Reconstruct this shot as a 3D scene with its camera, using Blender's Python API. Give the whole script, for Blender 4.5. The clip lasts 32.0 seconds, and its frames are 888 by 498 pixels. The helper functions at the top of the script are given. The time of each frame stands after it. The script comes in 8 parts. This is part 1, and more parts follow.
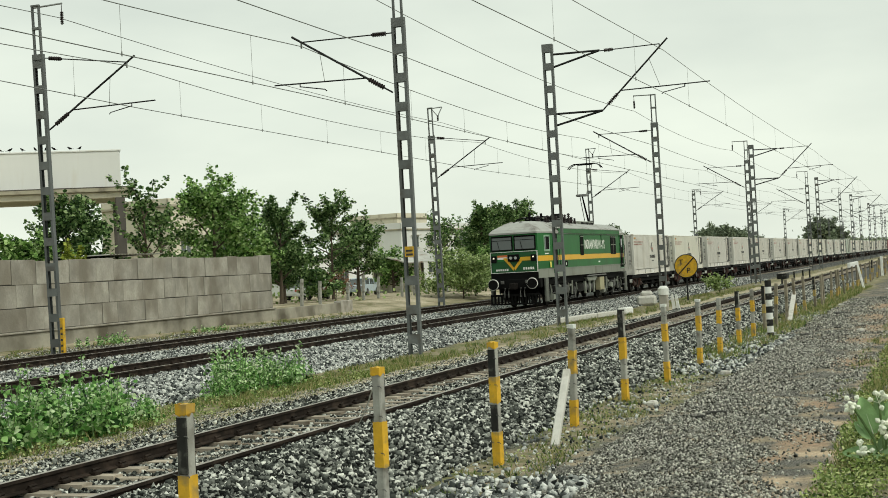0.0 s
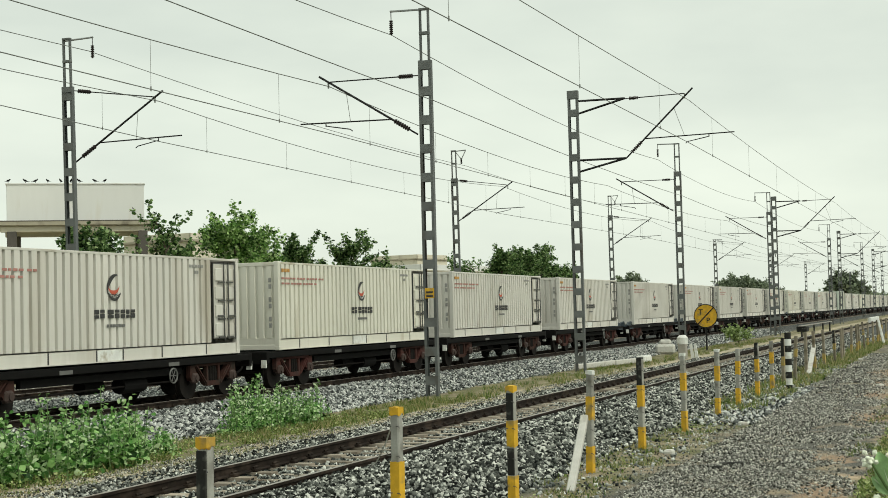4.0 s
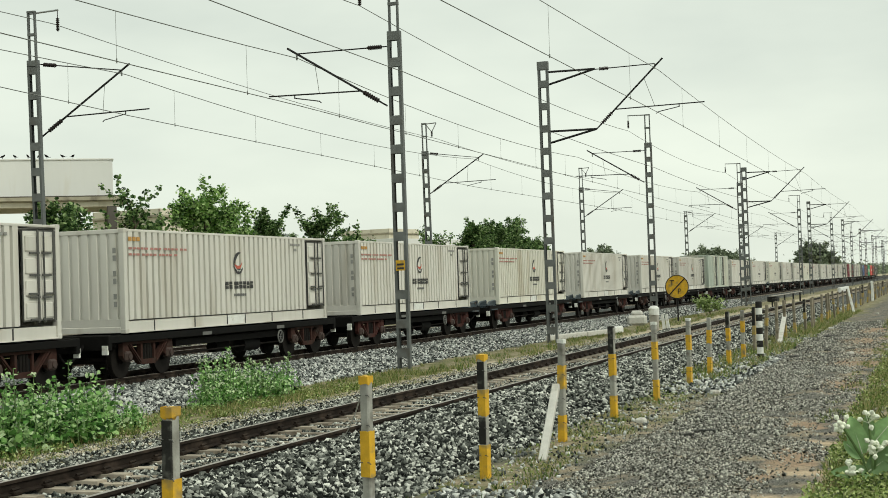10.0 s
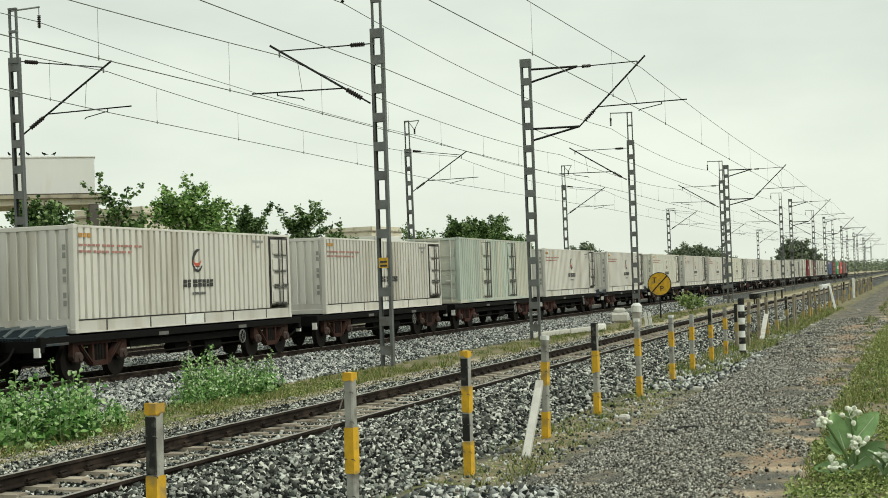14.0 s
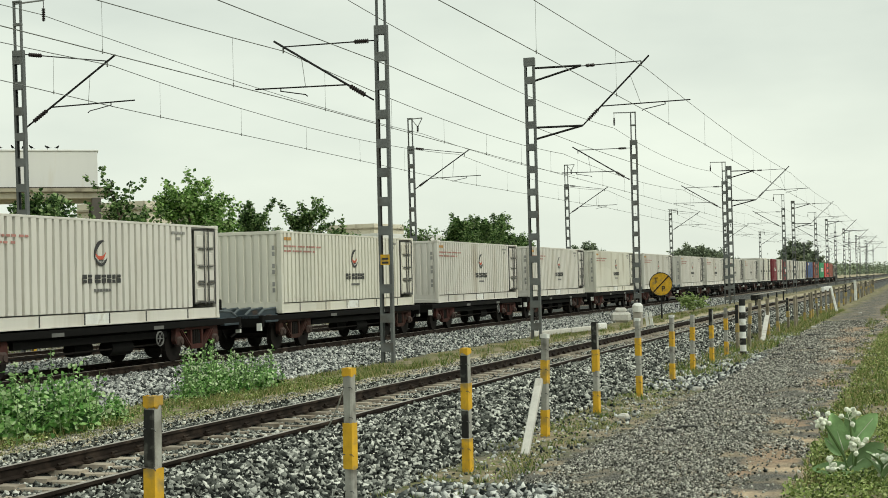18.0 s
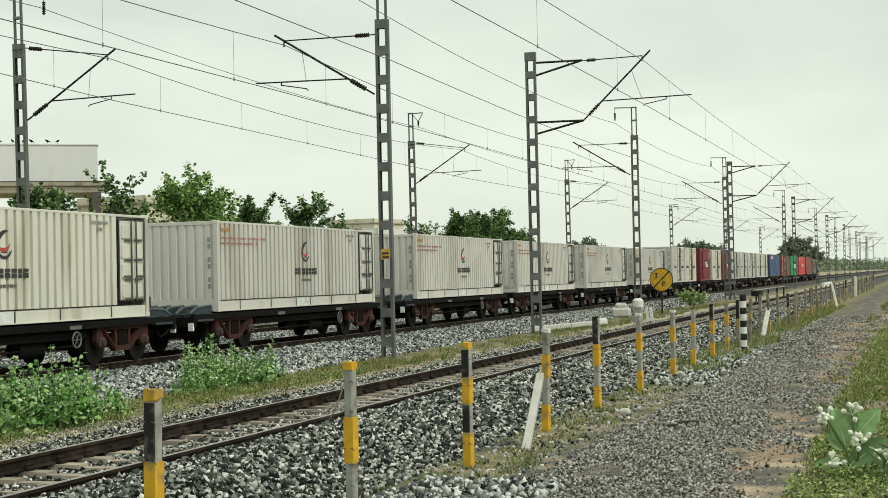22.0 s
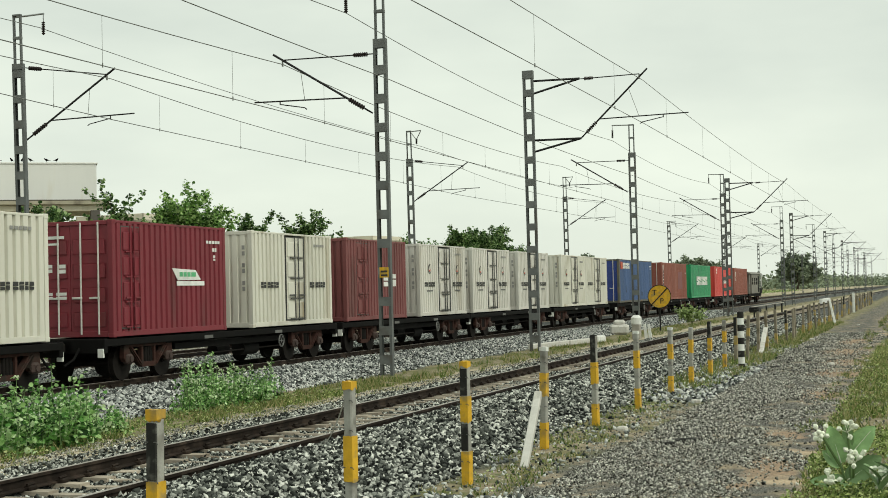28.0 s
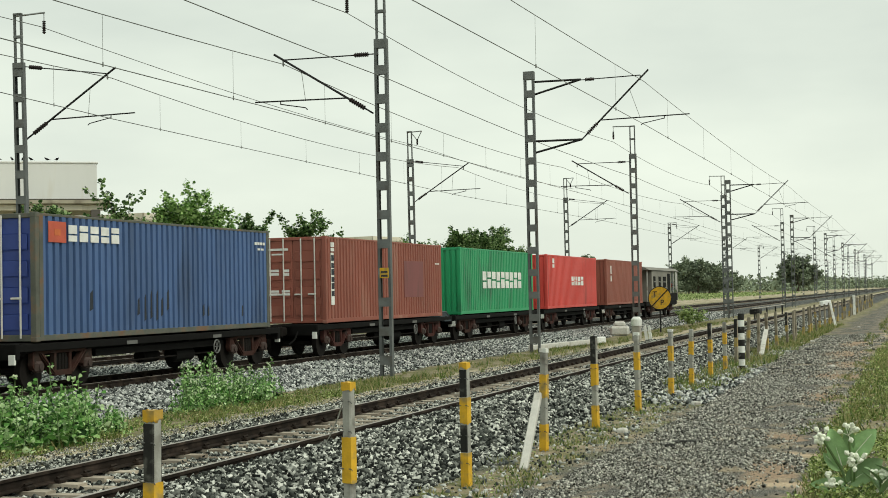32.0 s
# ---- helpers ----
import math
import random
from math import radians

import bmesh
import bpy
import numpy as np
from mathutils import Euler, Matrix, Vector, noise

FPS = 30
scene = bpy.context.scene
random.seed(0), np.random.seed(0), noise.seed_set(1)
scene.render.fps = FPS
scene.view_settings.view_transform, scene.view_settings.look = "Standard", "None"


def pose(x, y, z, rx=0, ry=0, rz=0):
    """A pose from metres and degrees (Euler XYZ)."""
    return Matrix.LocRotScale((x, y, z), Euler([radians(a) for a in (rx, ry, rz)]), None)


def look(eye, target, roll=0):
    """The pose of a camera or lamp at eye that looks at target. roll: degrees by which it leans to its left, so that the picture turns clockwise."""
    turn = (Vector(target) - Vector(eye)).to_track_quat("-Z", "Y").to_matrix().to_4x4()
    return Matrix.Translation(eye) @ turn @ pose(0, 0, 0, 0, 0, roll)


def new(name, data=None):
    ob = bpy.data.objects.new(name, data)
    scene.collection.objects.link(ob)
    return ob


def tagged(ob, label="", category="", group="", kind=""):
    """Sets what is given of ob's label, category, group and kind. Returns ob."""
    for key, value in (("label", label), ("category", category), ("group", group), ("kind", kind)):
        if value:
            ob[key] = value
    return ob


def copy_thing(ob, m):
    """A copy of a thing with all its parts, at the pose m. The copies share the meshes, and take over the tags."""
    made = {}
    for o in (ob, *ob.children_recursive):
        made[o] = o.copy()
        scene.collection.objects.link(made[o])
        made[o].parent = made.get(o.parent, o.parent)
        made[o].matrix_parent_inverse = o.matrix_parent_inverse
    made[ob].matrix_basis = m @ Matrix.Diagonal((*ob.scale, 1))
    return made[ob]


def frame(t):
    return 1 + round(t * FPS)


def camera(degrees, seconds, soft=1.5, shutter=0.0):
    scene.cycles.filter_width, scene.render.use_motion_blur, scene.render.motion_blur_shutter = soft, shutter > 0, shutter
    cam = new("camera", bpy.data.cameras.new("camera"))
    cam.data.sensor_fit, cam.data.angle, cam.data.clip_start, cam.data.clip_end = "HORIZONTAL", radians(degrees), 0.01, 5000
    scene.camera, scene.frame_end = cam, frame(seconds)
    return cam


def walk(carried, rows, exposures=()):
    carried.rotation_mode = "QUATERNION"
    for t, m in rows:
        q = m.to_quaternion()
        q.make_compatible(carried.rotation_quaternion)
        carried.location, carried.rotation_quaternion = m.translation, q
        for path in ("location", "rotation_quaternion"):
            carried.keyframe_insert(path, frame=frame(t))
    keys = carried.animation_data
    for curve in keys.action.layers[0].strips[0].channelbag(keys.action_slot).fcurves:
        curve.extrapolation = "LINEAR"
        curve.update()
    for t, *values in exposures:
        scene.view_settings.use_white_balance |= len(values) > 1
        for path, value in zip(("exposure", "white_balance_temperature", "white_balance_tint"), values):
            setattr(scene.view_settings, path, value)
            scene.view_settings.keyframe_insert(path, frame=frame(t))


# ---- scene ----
fov_degrees = 34.07
cam = camera(fov_degrees, 32.0, soft=0.9)
# seconds, metres, degrees: a phone held by a standing viewer
PATH = [
    (0.0, pose(-0.034, -0.019, 2.066, 90.817, 3.067, -70.782)),
    (0.5, pose(-0.037, -0.036, 2.063, 90.795, 3.051, -70.605)),
    (1.0, pose(-0.042, -0.036, 2.058, 90.819, 2.811, -70.431)),
    (1.5, pose(-0.030, -0.012, 2.050, 90.824, 2.688, -70.452)),
    (2.0, pose(-0.016, -0.008, 2.032, 90.915, 2.453, -70.441)),
    (2.5, pose(-0.059, -0.013, 2.026, 91.082, 2.180, -70.384)),
    (3.0, pose(-0.110, -0.005, 2.019, 91.824, 1.574, -70.367)),
    (3.5, pose(-0.139, -0.020, 2.040, 92.404, 1.471, -70.370)),
    (5.5, pose(-0.126, -0.030, 2.080, 92.338, 1.026, -68.966)),
    (6.0, pose(-0.117, -0.033, 2.057, 92.402, 1.237, -68.958)),
    (6.5, pose(-0.103, -0.020, 2.061, 92.402, 1.491, -69.025)),
    (7.0, pose(-0.101, -0.028, 2.064, 92.358, 1.415, -69.013)),
    (7.5, pose(-0.055, -0.023, 2.057, 91.968, 1.275, -68.997)),
    (8.0, pose(-0.005, -0.002, 2.060, 91.584, 1.520, -69.018)),
    (8.5, pose(0.027, 0.003, 2.025, 91.589, 1.845, -69.735)),
    (9.0, pose(0.031, -0.001, 1.999, 91.515, 1.948, -70.776)),
    (9.5, pose(0.023, 0.003, 1.990, 91.494, 1.909, -71.124)),
    (10.0, pose(0.033, 0.006, 1.992, 91.475, 1.883, -71.143)),
    (10.5, pose(0.024, 0.003, 2.002, 91.457, 1.923, -71.152)),
    (11.0, pose(0.012, -0.012, 1.996, 91.445, 2.037, -71.148)),
    (11.5, pose(0.014, -0.016, 1.992, 91.439, 1.978, -71.249)),
    (12.0, pose(0.037, 0.014, 1.968, 91.449, 1.999, -71.493)),
    (12.5, pose(0.037, 0.019, 1.969, 91.423, 1.990, -71.560)),
    (13.0, pose(0.029, 0.013, 1.964, 91.432, 2.148, -71.659)),
    (13.5, pose(0.038, 0.005, 1.965, 91.391, 2.126, -71.791)),
    (14.0, pose(0.026, 0.017, 1.978, 91.366, 1.952, -71.827)),
    (14.5, pose(0.030, 0.014, 1.971, 91.352, 1.876, -71.815)),
    (16.5, pose(0.030, 0.011, 1.968, 91.318, 1.560, -71.783)),
    (17.0, pose(0.028, 0.007, 1.961, 91.309, 1.523, -71.774)),
    (17.5, pose(0.023, 0.011, 1.970, 91.285, 1.410, -71.773)),
    (18.0, pose(0.030, 0.003, 1.962, 91.291, 1.306, -71.758)),
    (18.5, pose(0.026, 0.007, 1.967, 91.279, 1.240, -71.758)),
    (19.0, pose(0.030, 0.007, 1.957, 91.285, 1.252, -71.750)),
    (19.5, pose(0.047, 0.017, 1.955, 91.288, 1.237, -71.762)),
    (20.0, pose(0.088, 0.048, 1.950, 91.267, 1.167, -71.759)),
    (20.5, pose(0.094, 0.035, 1.944, 91.148, 1.119, -71.734)),
    (21.0, pose(0.099, 0.047, 1.946, 91.140, 1.132, -71.749)),
    (21.5, pose(0.098, 0.039, 1.946, 91.127, 1.222, -71.757)),
    (22.0, pose(0.082, 0.037, 1.948, 91.099, 1.189, -71.758)),
    (22.5, pose(0.088, 0.030, 1.957, 91.083, 1.151, -71.758)),
    (23.0, pose(0.088, 0.036, 1.959, 91.071, 1.308, -71.778)),
    (23.5, pose(0.068, 0.020, 1.959, 91.068, 1.470, -71.784)),
    (24.0, pose(0.082, 0.034, 1.968, 91.055, 1.429, -71.800)),
    (24.5, pose(0.084, 0.021, 1.969, 91.045, 1.451, -71.795)),
    (25.0, pose(0.058, 0.009, 1.960, 91.033, 1.469, -71.785)),
    (25.5, pose(0.055, 0.008, 1.970, 91.014, 1.401, -71.784)),
    (27.5, pose(-0.043, -0.008, 1.970, 91.353, 1.435, -71.822)),
    (28.0, pose(-0.065, -0.015, 1.979, 91.767, 1.340, -71.817)),
    (28.5, pose(-0.080, -0.032, 1.975, 91.785, 1.280, -71.805)),
    (29.0, pose(-0.051, -0.023, 1.986, 91.763, 1.180, -71.804)),
    (29.5, pose(-0.017, 0.002, 1.967, 91.794, 1.150, -71.805)),
    (30.0, pose(-0.040, -0.009, 1.965, 91.789, 1.050, -71.780)),
    (30.5, pose(-0.041, -0.014, 1.968, 91.798, 0.968, -71.778)),
    (31.0, pose(-0.048, -0.011, 1.966, 91.794, 0.864, -71.778)),
    (31.5, pose(-0.020, -0.007, 1.962, 91.800, 0.783, -71.761)),
    (32.0, pose(-0.000, -0.000, 1.981, 91.794, 1.127, -71.805)),
]
walk(cam, PATH, [(0.0, 0.12, 6950, 3.0), (32.0, 0.12, 6950, 3.0)])
TRAIN_Y = 19.926


def train_shift(t):
    """How far the train has run along -x, in metres; zero at 16 s."""
    u = t - 16.0
    return 16.44169 * u + -0.005424 * u * u + 0.0003639 * u ** 3

# ---- light ----
world = bpy.data.worlds.new("overcast_sky")
scene.world = world
world.use_nodes = True
wn, wl = world.node_tree.nodes, world.node_tree.links
wn.clear()
w_out = wn.new("ShaderNodeOutputWorld")
w_bg = wn.new("ShaderNodeBackground")
w_sky = wn.new("ShaderNodeTexSky")
w_sky.sky_type, w_sky.sun_disc = "NISHITA", False
w_sky.sun_elevation, w_sky.sun_rotation = radians(46), radians(194)
w_geo = wn.new("ShaderNodeTexCoord")
w_map = wn.new("ShaderNodeMapping")
w_map.inputs["Scale"].default_value = (1.6, 1.6, 5.0)
w_noise = wn.new("ShaderNodeTexNoise")
w_noise.inputs["Scale"].default_value, w_noise.inputs["Detail"].default_value = 1.7, 5.0
w_ramp = wn.new("ShaderNodeValToRGB")
w_ramp.color_ramp.elements[0].position, w_ramp.color_ramp.elements[0].color = 0.32, (6.55, 7.15, 6.95, 1)
w_ramp.color_ramp.elements[1].position, w_ramp.color_ramp.elements[1].color = 0.68, (8.7, 9.3, 8.8, 1)
w_mix = wn.new("ShaderNodeMixRGB")
w_mix.inputs["Fac"].default_value = 0.93
wl.new(w_geo.outputs["Generated"], w_map.inputs["Vector"])
wl.new(w_map.outputs["Vector"], w_noise.inputs["Vector"])
wl.new(w_noise.outputs["Fac"], w_ramp.inputs["Fac"])
wl.new(w_sky.outputs["Color"], w_mix.inputs["Color1"])
wl.new(w_ramp.outputs["Color"], w_mix.inputs["Color2"])
wl.new(w_mix.outputs["Color"], w_bg.inputs["Color"])
w_bg.inputs["Strength"].default_value = 0.1
wl.new(w_bg.outputs["Background"], w_out.inputs["Surface"])

sun_data = bpy.data.lights.new("sun", "SUN")
sun_data.energy, sun_data.angle, sun_data.color = 1.5, radians(16), (1.0, 0.98, 0.94)
sun = new("sun", sun_data)
sun.matrix_world = look((0, 0, 60), (14, 55, 0))


# ---- mesh building ----
class Geo:
    """Collects vertices and faces of one mesh."""

    def __init__(self):
        self.v, self.f, self.smooth = [], [], False

    def poly(self, *pts):
        n = len(self.v)
        self.v += [tuple(p) for p in pts]
        self.f.append(tuple(range(n, n + len(pts))))
        return self

    def box(self, x0, x1, y0, y1, z0, z1, c=0.0):
        """A box, its edges chamfered by c."""
        lo, hi = (x0, y0, z0), (x1, y1, z1)
        if c <= 0:
            n = len(self.v)
            self.v += [(hi[0] if i & 1 else lo[0], hi[1] if i & 2 else lo[1], hi[2] if i & 4 else lo[2]) for i in range(8)]
            self.f += [tuple(n + k for k in q) for q in ((0, 2, 3, 1), (4, 5, 7, 6), (0, 1, 5, 4), (2, 6, 7, 3), (0, 4, 6, 2), (1, 3, 7, 5))]
            return self
        n = len(self.v)
        mid = [(a + b) / 2 for a, b in zip(lo, hi)]
        pts = []
        for i in range(8):
            s = [1 if i >> k & 1 else 0 for k in range(3)]
            full = [hi[k] if s[k] else lo[k] for k in range(3)]
            inset = [full[k] + (-c if s[k] else c) for k in range(3)]
            for a in range(3):
                pts.append(tuple(full[k] if k == a else inset[k] for k in range(3)))
        self.v += pts
        faces = []
        for a in range(3):
            b, d = (a + 1) % 3, (a + 2) % 3
            for s in (0, 1):
                ring = [(s << a) | (p << b) | (q << d) for p, q in ((0, 0), (1, 0), (1, 1), (0, 1))]
                faces.append([r * 3 + a for r in ring])
            for p in (0, 1):
                for q in (0, 1):
                    c1 = (p << b) | (q << d)
                    c2 = c1 | (1 << a)
                    faces.append([c1 * 3 + b, c2 * 3 + b, c2 * 3 + d, c1 * 3 + d])
        faces += [[i * 3, i * 3 + 1, i * 3 + 2] for i in range(8)]
        for q in faces:
            p0, p1, p2 = (Vector(pts[k]) for k in q[:3])
            nrm = (p1 - p0).cross(p2 - p0)
            if nrm.dot((p0 + p1 + p2) / 3 - Vector(mid)) < 0:
                q.reverse()
            self.f.append(tuple(n + k for k in q))
        return self

    def tube(self, p, q, r, n=6, r2=None, caps=True):
        p, q = Vector(p), Vector(q)
        r2 = r if r2 is None else r2
        d = (q - p).normalized()
        side = d.cross(Vector((0, 0, 1)) if abs(d.z) < 0.9 else Vector((1, 0, 0))).normalized()
        up = side.cross(d)
        k = len(self.v)
        for c, rad in ((p, r), (q, r2)):
            self.v += [tuple(c + side * (rad * math.cos(2 * math.pi * i / n)) + up * (rad * math.sin(2 * math.pi * i / n))) for i in range(n)]
        self.f += [(k + i, k + (i + 1) % n, k + n + (i + 1) % n, k + n + i) for i in range(n)]
        if caps:
            self.f += [tuple(k + i for i in reversed(range(n))), tuple(k + n + i for i in range(n))]
        return self

    def path(self, pts, r, n=5):
        """One unbroken tube through the points."""
        pts = [Vector(p) for p in pts]
        k = len(self.v)
        for i, p in enumerate(pts):
            d = (pts[min(i + 1, len(pts) - 1)] - pts[max(i - 1, 0)]).normalized()
            side = d.cross(Vector((0, 0, 1)) if abs(d.z) < 0.95 else Vector((1, 0, 0))).normalized()
            up = side.cross(d)
            self.v += [tuple(p + side * (r * math.cos(2 * math.pi * j / n)) + up * (r * math.sin(2 * math.pi * j / n))) for j in range(n)]
        for i in range(len(pts) - 1):
            q = k + i * n
            self.f += [(q + j, q + (j + 1) % n, q + n + (j + 1) % n, q + n + j) for j in range(n)]
        e = k + (len(pts) - 1) * n
        self.f += [tuple(k + j for j in reversed(range(n))), tuple(e + j for j in range(n))]
        return self

    def extrude(self, profile, axis, a, b, caps=True):
        """A closed profile of 2D points, drawn along an axis from a to b."""
        n, k = len(profile), len(self.v)
        for c in (a, b):
            for u, w in profile:
                self.v.append({"x": (c, u, w), "y": (u, c, w), "z": (u, w, c)}[axis])
        self.f += [(k + i, k + (i + 1) % n, k + n + (i + 1) % n, k + n + i) for i in range(n)]
        if caps:
            self.f += [tuple(k + i for i in range(n)), tuple(k + n + i for i in reversed(range(n)))]
        return self

    def disc(self, c, r, axis, depth, n=24, r2=None):
        d = Vector({"x": (1, 0, 0), "y": (0, 1, 0), "z": (0, 0, 1)}[axis]) * depth / 2
        return self.tube(Vector(c) - d, Vector(c) + d, r, n, r2)

    def ring(self, c, r, axis, tube_r, n=20, m=6):
        k = len(self.v)
        for i in range(n):
            a = 2 * math.pi * i / n
            for j in range(m):
                b = 2 * math.pi * j / m
                rr, h = r + tube_r * math.cos(b), tube_r * math.sin(b)
                u, w = rr * math.cos(a), rr * math.sin(a)
                off = {"x": (h, u, w), "y": (u, h, w), "z": (u, w, h)}[axis]
                self.v.append(tuple(c[t] + off[t] for t in range(3)))
        for i in range(n):
            for j in range(m):
                self.f.append((k + i * m + j, k + (i + 1) % n * m + j, k + (i + 1) % n * m + (j + 1) % m, k + i * m + (j + 1) % m))
        return self

    def add(self, other, m=None):
        k = len(self.v)
        self.v += [tuple(m @ Vector(p)) for p in other.v] if m else other.v
        self.f += [tuple(k + i for i in q) for q in other.f]
        return self

    def mesh(self, name, material=None, smooth=False):
        me = bpy.data.meshes.new(name)
        me.from_pydata(self.v, [], self.f)
        if material:
            me.materials.append(material)
        if smooth:
            me.polygons.foreach_set("use_smooth", [True] * len(me.polygons))
        me.update()
        return me


def array_mesh(name, verts, faces, material, smooth=False):
    """A mesh from numpy arrays; all faces have the same number of corners."""
    me = bpy.data.meshes.new(name)
    nv, nf, k = len(verts), len(faces), faces.shape[1]
    me.vertices.add(nv)
    me.vertices.foreach_set("co", np.ascontiguousarray(verts, dtype=np.float32).ravel())
    me.loops.add(nf * k)
    me.loops.foreach_set("vertex_index", np.ascontiguousarray(faces, dtype=np.int32).ravel())
    me.polygons.add(nf)
    me.polygons.foreach_set("loop_start", np.arange(nf, dtype=np.int32) * k)
    me.update(calc_edges=True)
    if smooth:
        me.polygons.foreach_set("use_smooth", np.ones(nf, dtype=bool))
    me.materials.append(material)
    return me


def part(name, geo, material, parent, label="", at=None, smooth=False):
    """One mesh object under a thing or a part. geo: a Geo, or a mesh that alike pieces share."""
    data = geo.mesh(name, material, smooth) if isinstance(geo, Geo) else geo
    ob = new(name, data)
    ob.parent = parent
    if at is not None:
        ob.matrix_basis = at
    if label:
        ob["label"] = label
    if name.endswith(("_marking", "_line")):
        tagged(ob, label, kind="stuff")
    return ob


def thing(name, label, category, group="", kind="", at=None, data=None):
    ob = new(name, data)
    if data is None:
        ob.empty_display_size = 0.2
    if at is not None:
        ob.matrix_basis = at
    return tagged(ob, label, category, group, kind)


# ---- materials ----
def material(name, color, rough=0.7, metal=0.0, vary=0.15, scale=3.0, bump=0.0, bump_scale=40.0, dirt=None, dirt_amount=0.0, dirt_scale=1.2, random_value=0.0, streak=1.0, spec=0.5):
    """A surface with grain at two scales, optional stains of a second colour, bump, and a change from object to object."""
    m = bpy.data.materials.new(name)
    m.use_nodes = True
    nt = m.node_tree
    nodes, links = nt.nodes, nt.links
    b = nodes["Principled BSDF"]
    b.inputs["Roughness"].default_value, b.inputs["Metallic"].default_value = rough, metal
    b.inputs["Specular IOR Level"].default_value = spec
    co = nodes.new("ShaderNodeTexCoord")
    mp = nodes.new("ShaderNodeMapping")
    mp.inputs["Scale"].default_value = (1.0, 1.0, 1.0 / streak)
    inf = nodes.new("ShaderNodeObjectInfo")
    shift = nodes.new("ShaderNodeVectorMath")
    shift.operation = "ADD"
    spread = nodes.new("ShaderNodeVectorMath")
    spread.operation = "SCALE"
    spread.inputs["Scale"].default_value = 37.0
    links.new(inf.outputs["Random"], spread.inputs[0])
    links.new(co.outputs["Object"], shift.inputs[0])
    links.new(spread.outputs["Vector"], shift.inputs[1])
    links.new(shift.outputs["Vector"], mp.inputs["Vector"])

    def tex(sc, detail=6.0):
        n = nodes.new("ShaderNodeTexNoise")
        n.inputs["Scale"].default_value, n.inputs["Detail"].default_value = sc, detail
        links.new(mp.outputs["Vector"], n.inputs["Vector"])
        return n.outputs["Fac"]

    def mix(fac, a, c2, mode="MIX"):
        n = nodes.new("ShaderNodeMixRGB")
        n.blend_type = mode
        for sock, val in ((n.inputs["Fac"], fac), (n.inputs["Color1"], a), (n.inputs["Color2"], c2)):
            if isinstance(val, (float, int)):
                sock.default_value = val
            elif isinstance(val, tuple):
                sock.default_value = (*val, 1)
            else:
                links.new(val, sock)
        return n.outputs["Color"]

    def ramp(sock, lo, hi, a=0.0, c2=1.0):
        n = nodes.new("ShaderNodeMapRange")
        n.inputs["From Min"].default_value, n.inputs["From Max"].default_value = lo, hi
        n.inputs["To Min"].default_value, n.inputs["To Max"].default_value = a, c2
        links.new(sock, n.inputs["Value"])
        return n.outputs["Result"]

    dark = tuple(c * (1 - vary) for c in color)
    light = tuple(min(1.0, c * (1 + vary)) for c in color)
    col = mix(ramp(tex(scale), 0.3, 0.7), dark, light)
    col = mix(ramp(tex(scale * 9, 3.0), 0.3, 0.7, 0.0, vary * 1.2), col, tuple(c * 0.6 for c in color))
    if dirt:
        col = mix(ramp(tex(dirt_scale, 8.0), 0.62 - dirt_amount * 0.4, 0.78 - dirt_amount * 0.3), col, dirt)
    if random_value:
        info = nodes.new("ShaderNodeObjectInfo")
        hsv = nodes.new("ShaderNodeHueSaturation")
        links.new(ramp(info.outputs["Random"], 0, 1, 1 - random_value, 1 + random_value), hsv.inputs["Value"])
        links.new(col, hsv.inputs["Color"])
        col = hsv.outputs["Color"]
    links.new(col, b.inputs["Base Color"])
    if bump:
        bn = nodes.new("ShaderNodeBump")
        bn.inputs["Strength"].default_value, bn.inputs["Distance"].default_value = bump, 0.02
        links.new(tex(bump_scale, 4.0), bn.inputs["Height"])
        links.new(bn.outputs["Normal"], b.inputs["Normal"])
    return m


def island_material(name, colors, rough=0.8, bump=0.0, bump_scale=60.0, translucent=0.0):
    """For many small pieces in one mesh: each island takes its own shade between the colours."""
    m = bpy.data.materials.new(name)
    m.use_nodes = True
    nodes, links = m.node_tree.nodes, m.node_tree.links
    b = nodes["Principled BSDF"]
    b.inputs["Roughness"].default_value = rough
    b.inputs["Specular IOR Level"].default_value = 0.12
    g = nodes.new("ShaderNodeNewGeometry")
    r = nodes.new("ShaderNodeValToRGB")
    while len(r.color_ramp.elements) < len(colors):
        r.color_ramp.elements.new(0.5)
    for i, (e, c) in enumerate(zip(r.color_ramp.elements, colors)):
        e.position, e.color = i / max(1, len(colors) - 1), (*c, 1)
    links.new(g.outputs["Random Per Island"], r.inputs["Fac"])
    links.new(r.outputs["Color"], b.inputs["Base Color"])
    if translucent:
        t = nodes.new("ShaderNodeBsdfTranslucent")
        links.new(r.outputs["Color"], t.inputs["Color"])
        mx = nodes.new("ShaderNodeMixShader")
        mx.inputs["Fac"].default_value = translucent
        links.new(b.outputs["BSDF"], mx.inputs[1])
        links.new(t.outputs["BSDF"], mx.inputs[2])
        links.new(mx.outputs["Shader"], nodes["Material Output"].inputs["Surface"])
    if bump:
        co = nodes.new("ShaderNodeTexCoord")
        n = nodes.new("ShaderNodeTexNoise")
        n.inputs["Scale"].default_value = bump_scale
        links.new(co.outputs["Object"], n.inputs["Vector"])
        bn = nodes.new("ShaderNodeBump")
        bn.inputs["Strength"].default_value, bn.inputs["Distance"].default_value = bump, 0.02
        links.new(n.outputs["Fac"], bn.inputs["Height"])
        links.new(bn.outputs["Normal"], b.inputs["Normal"])
    return m


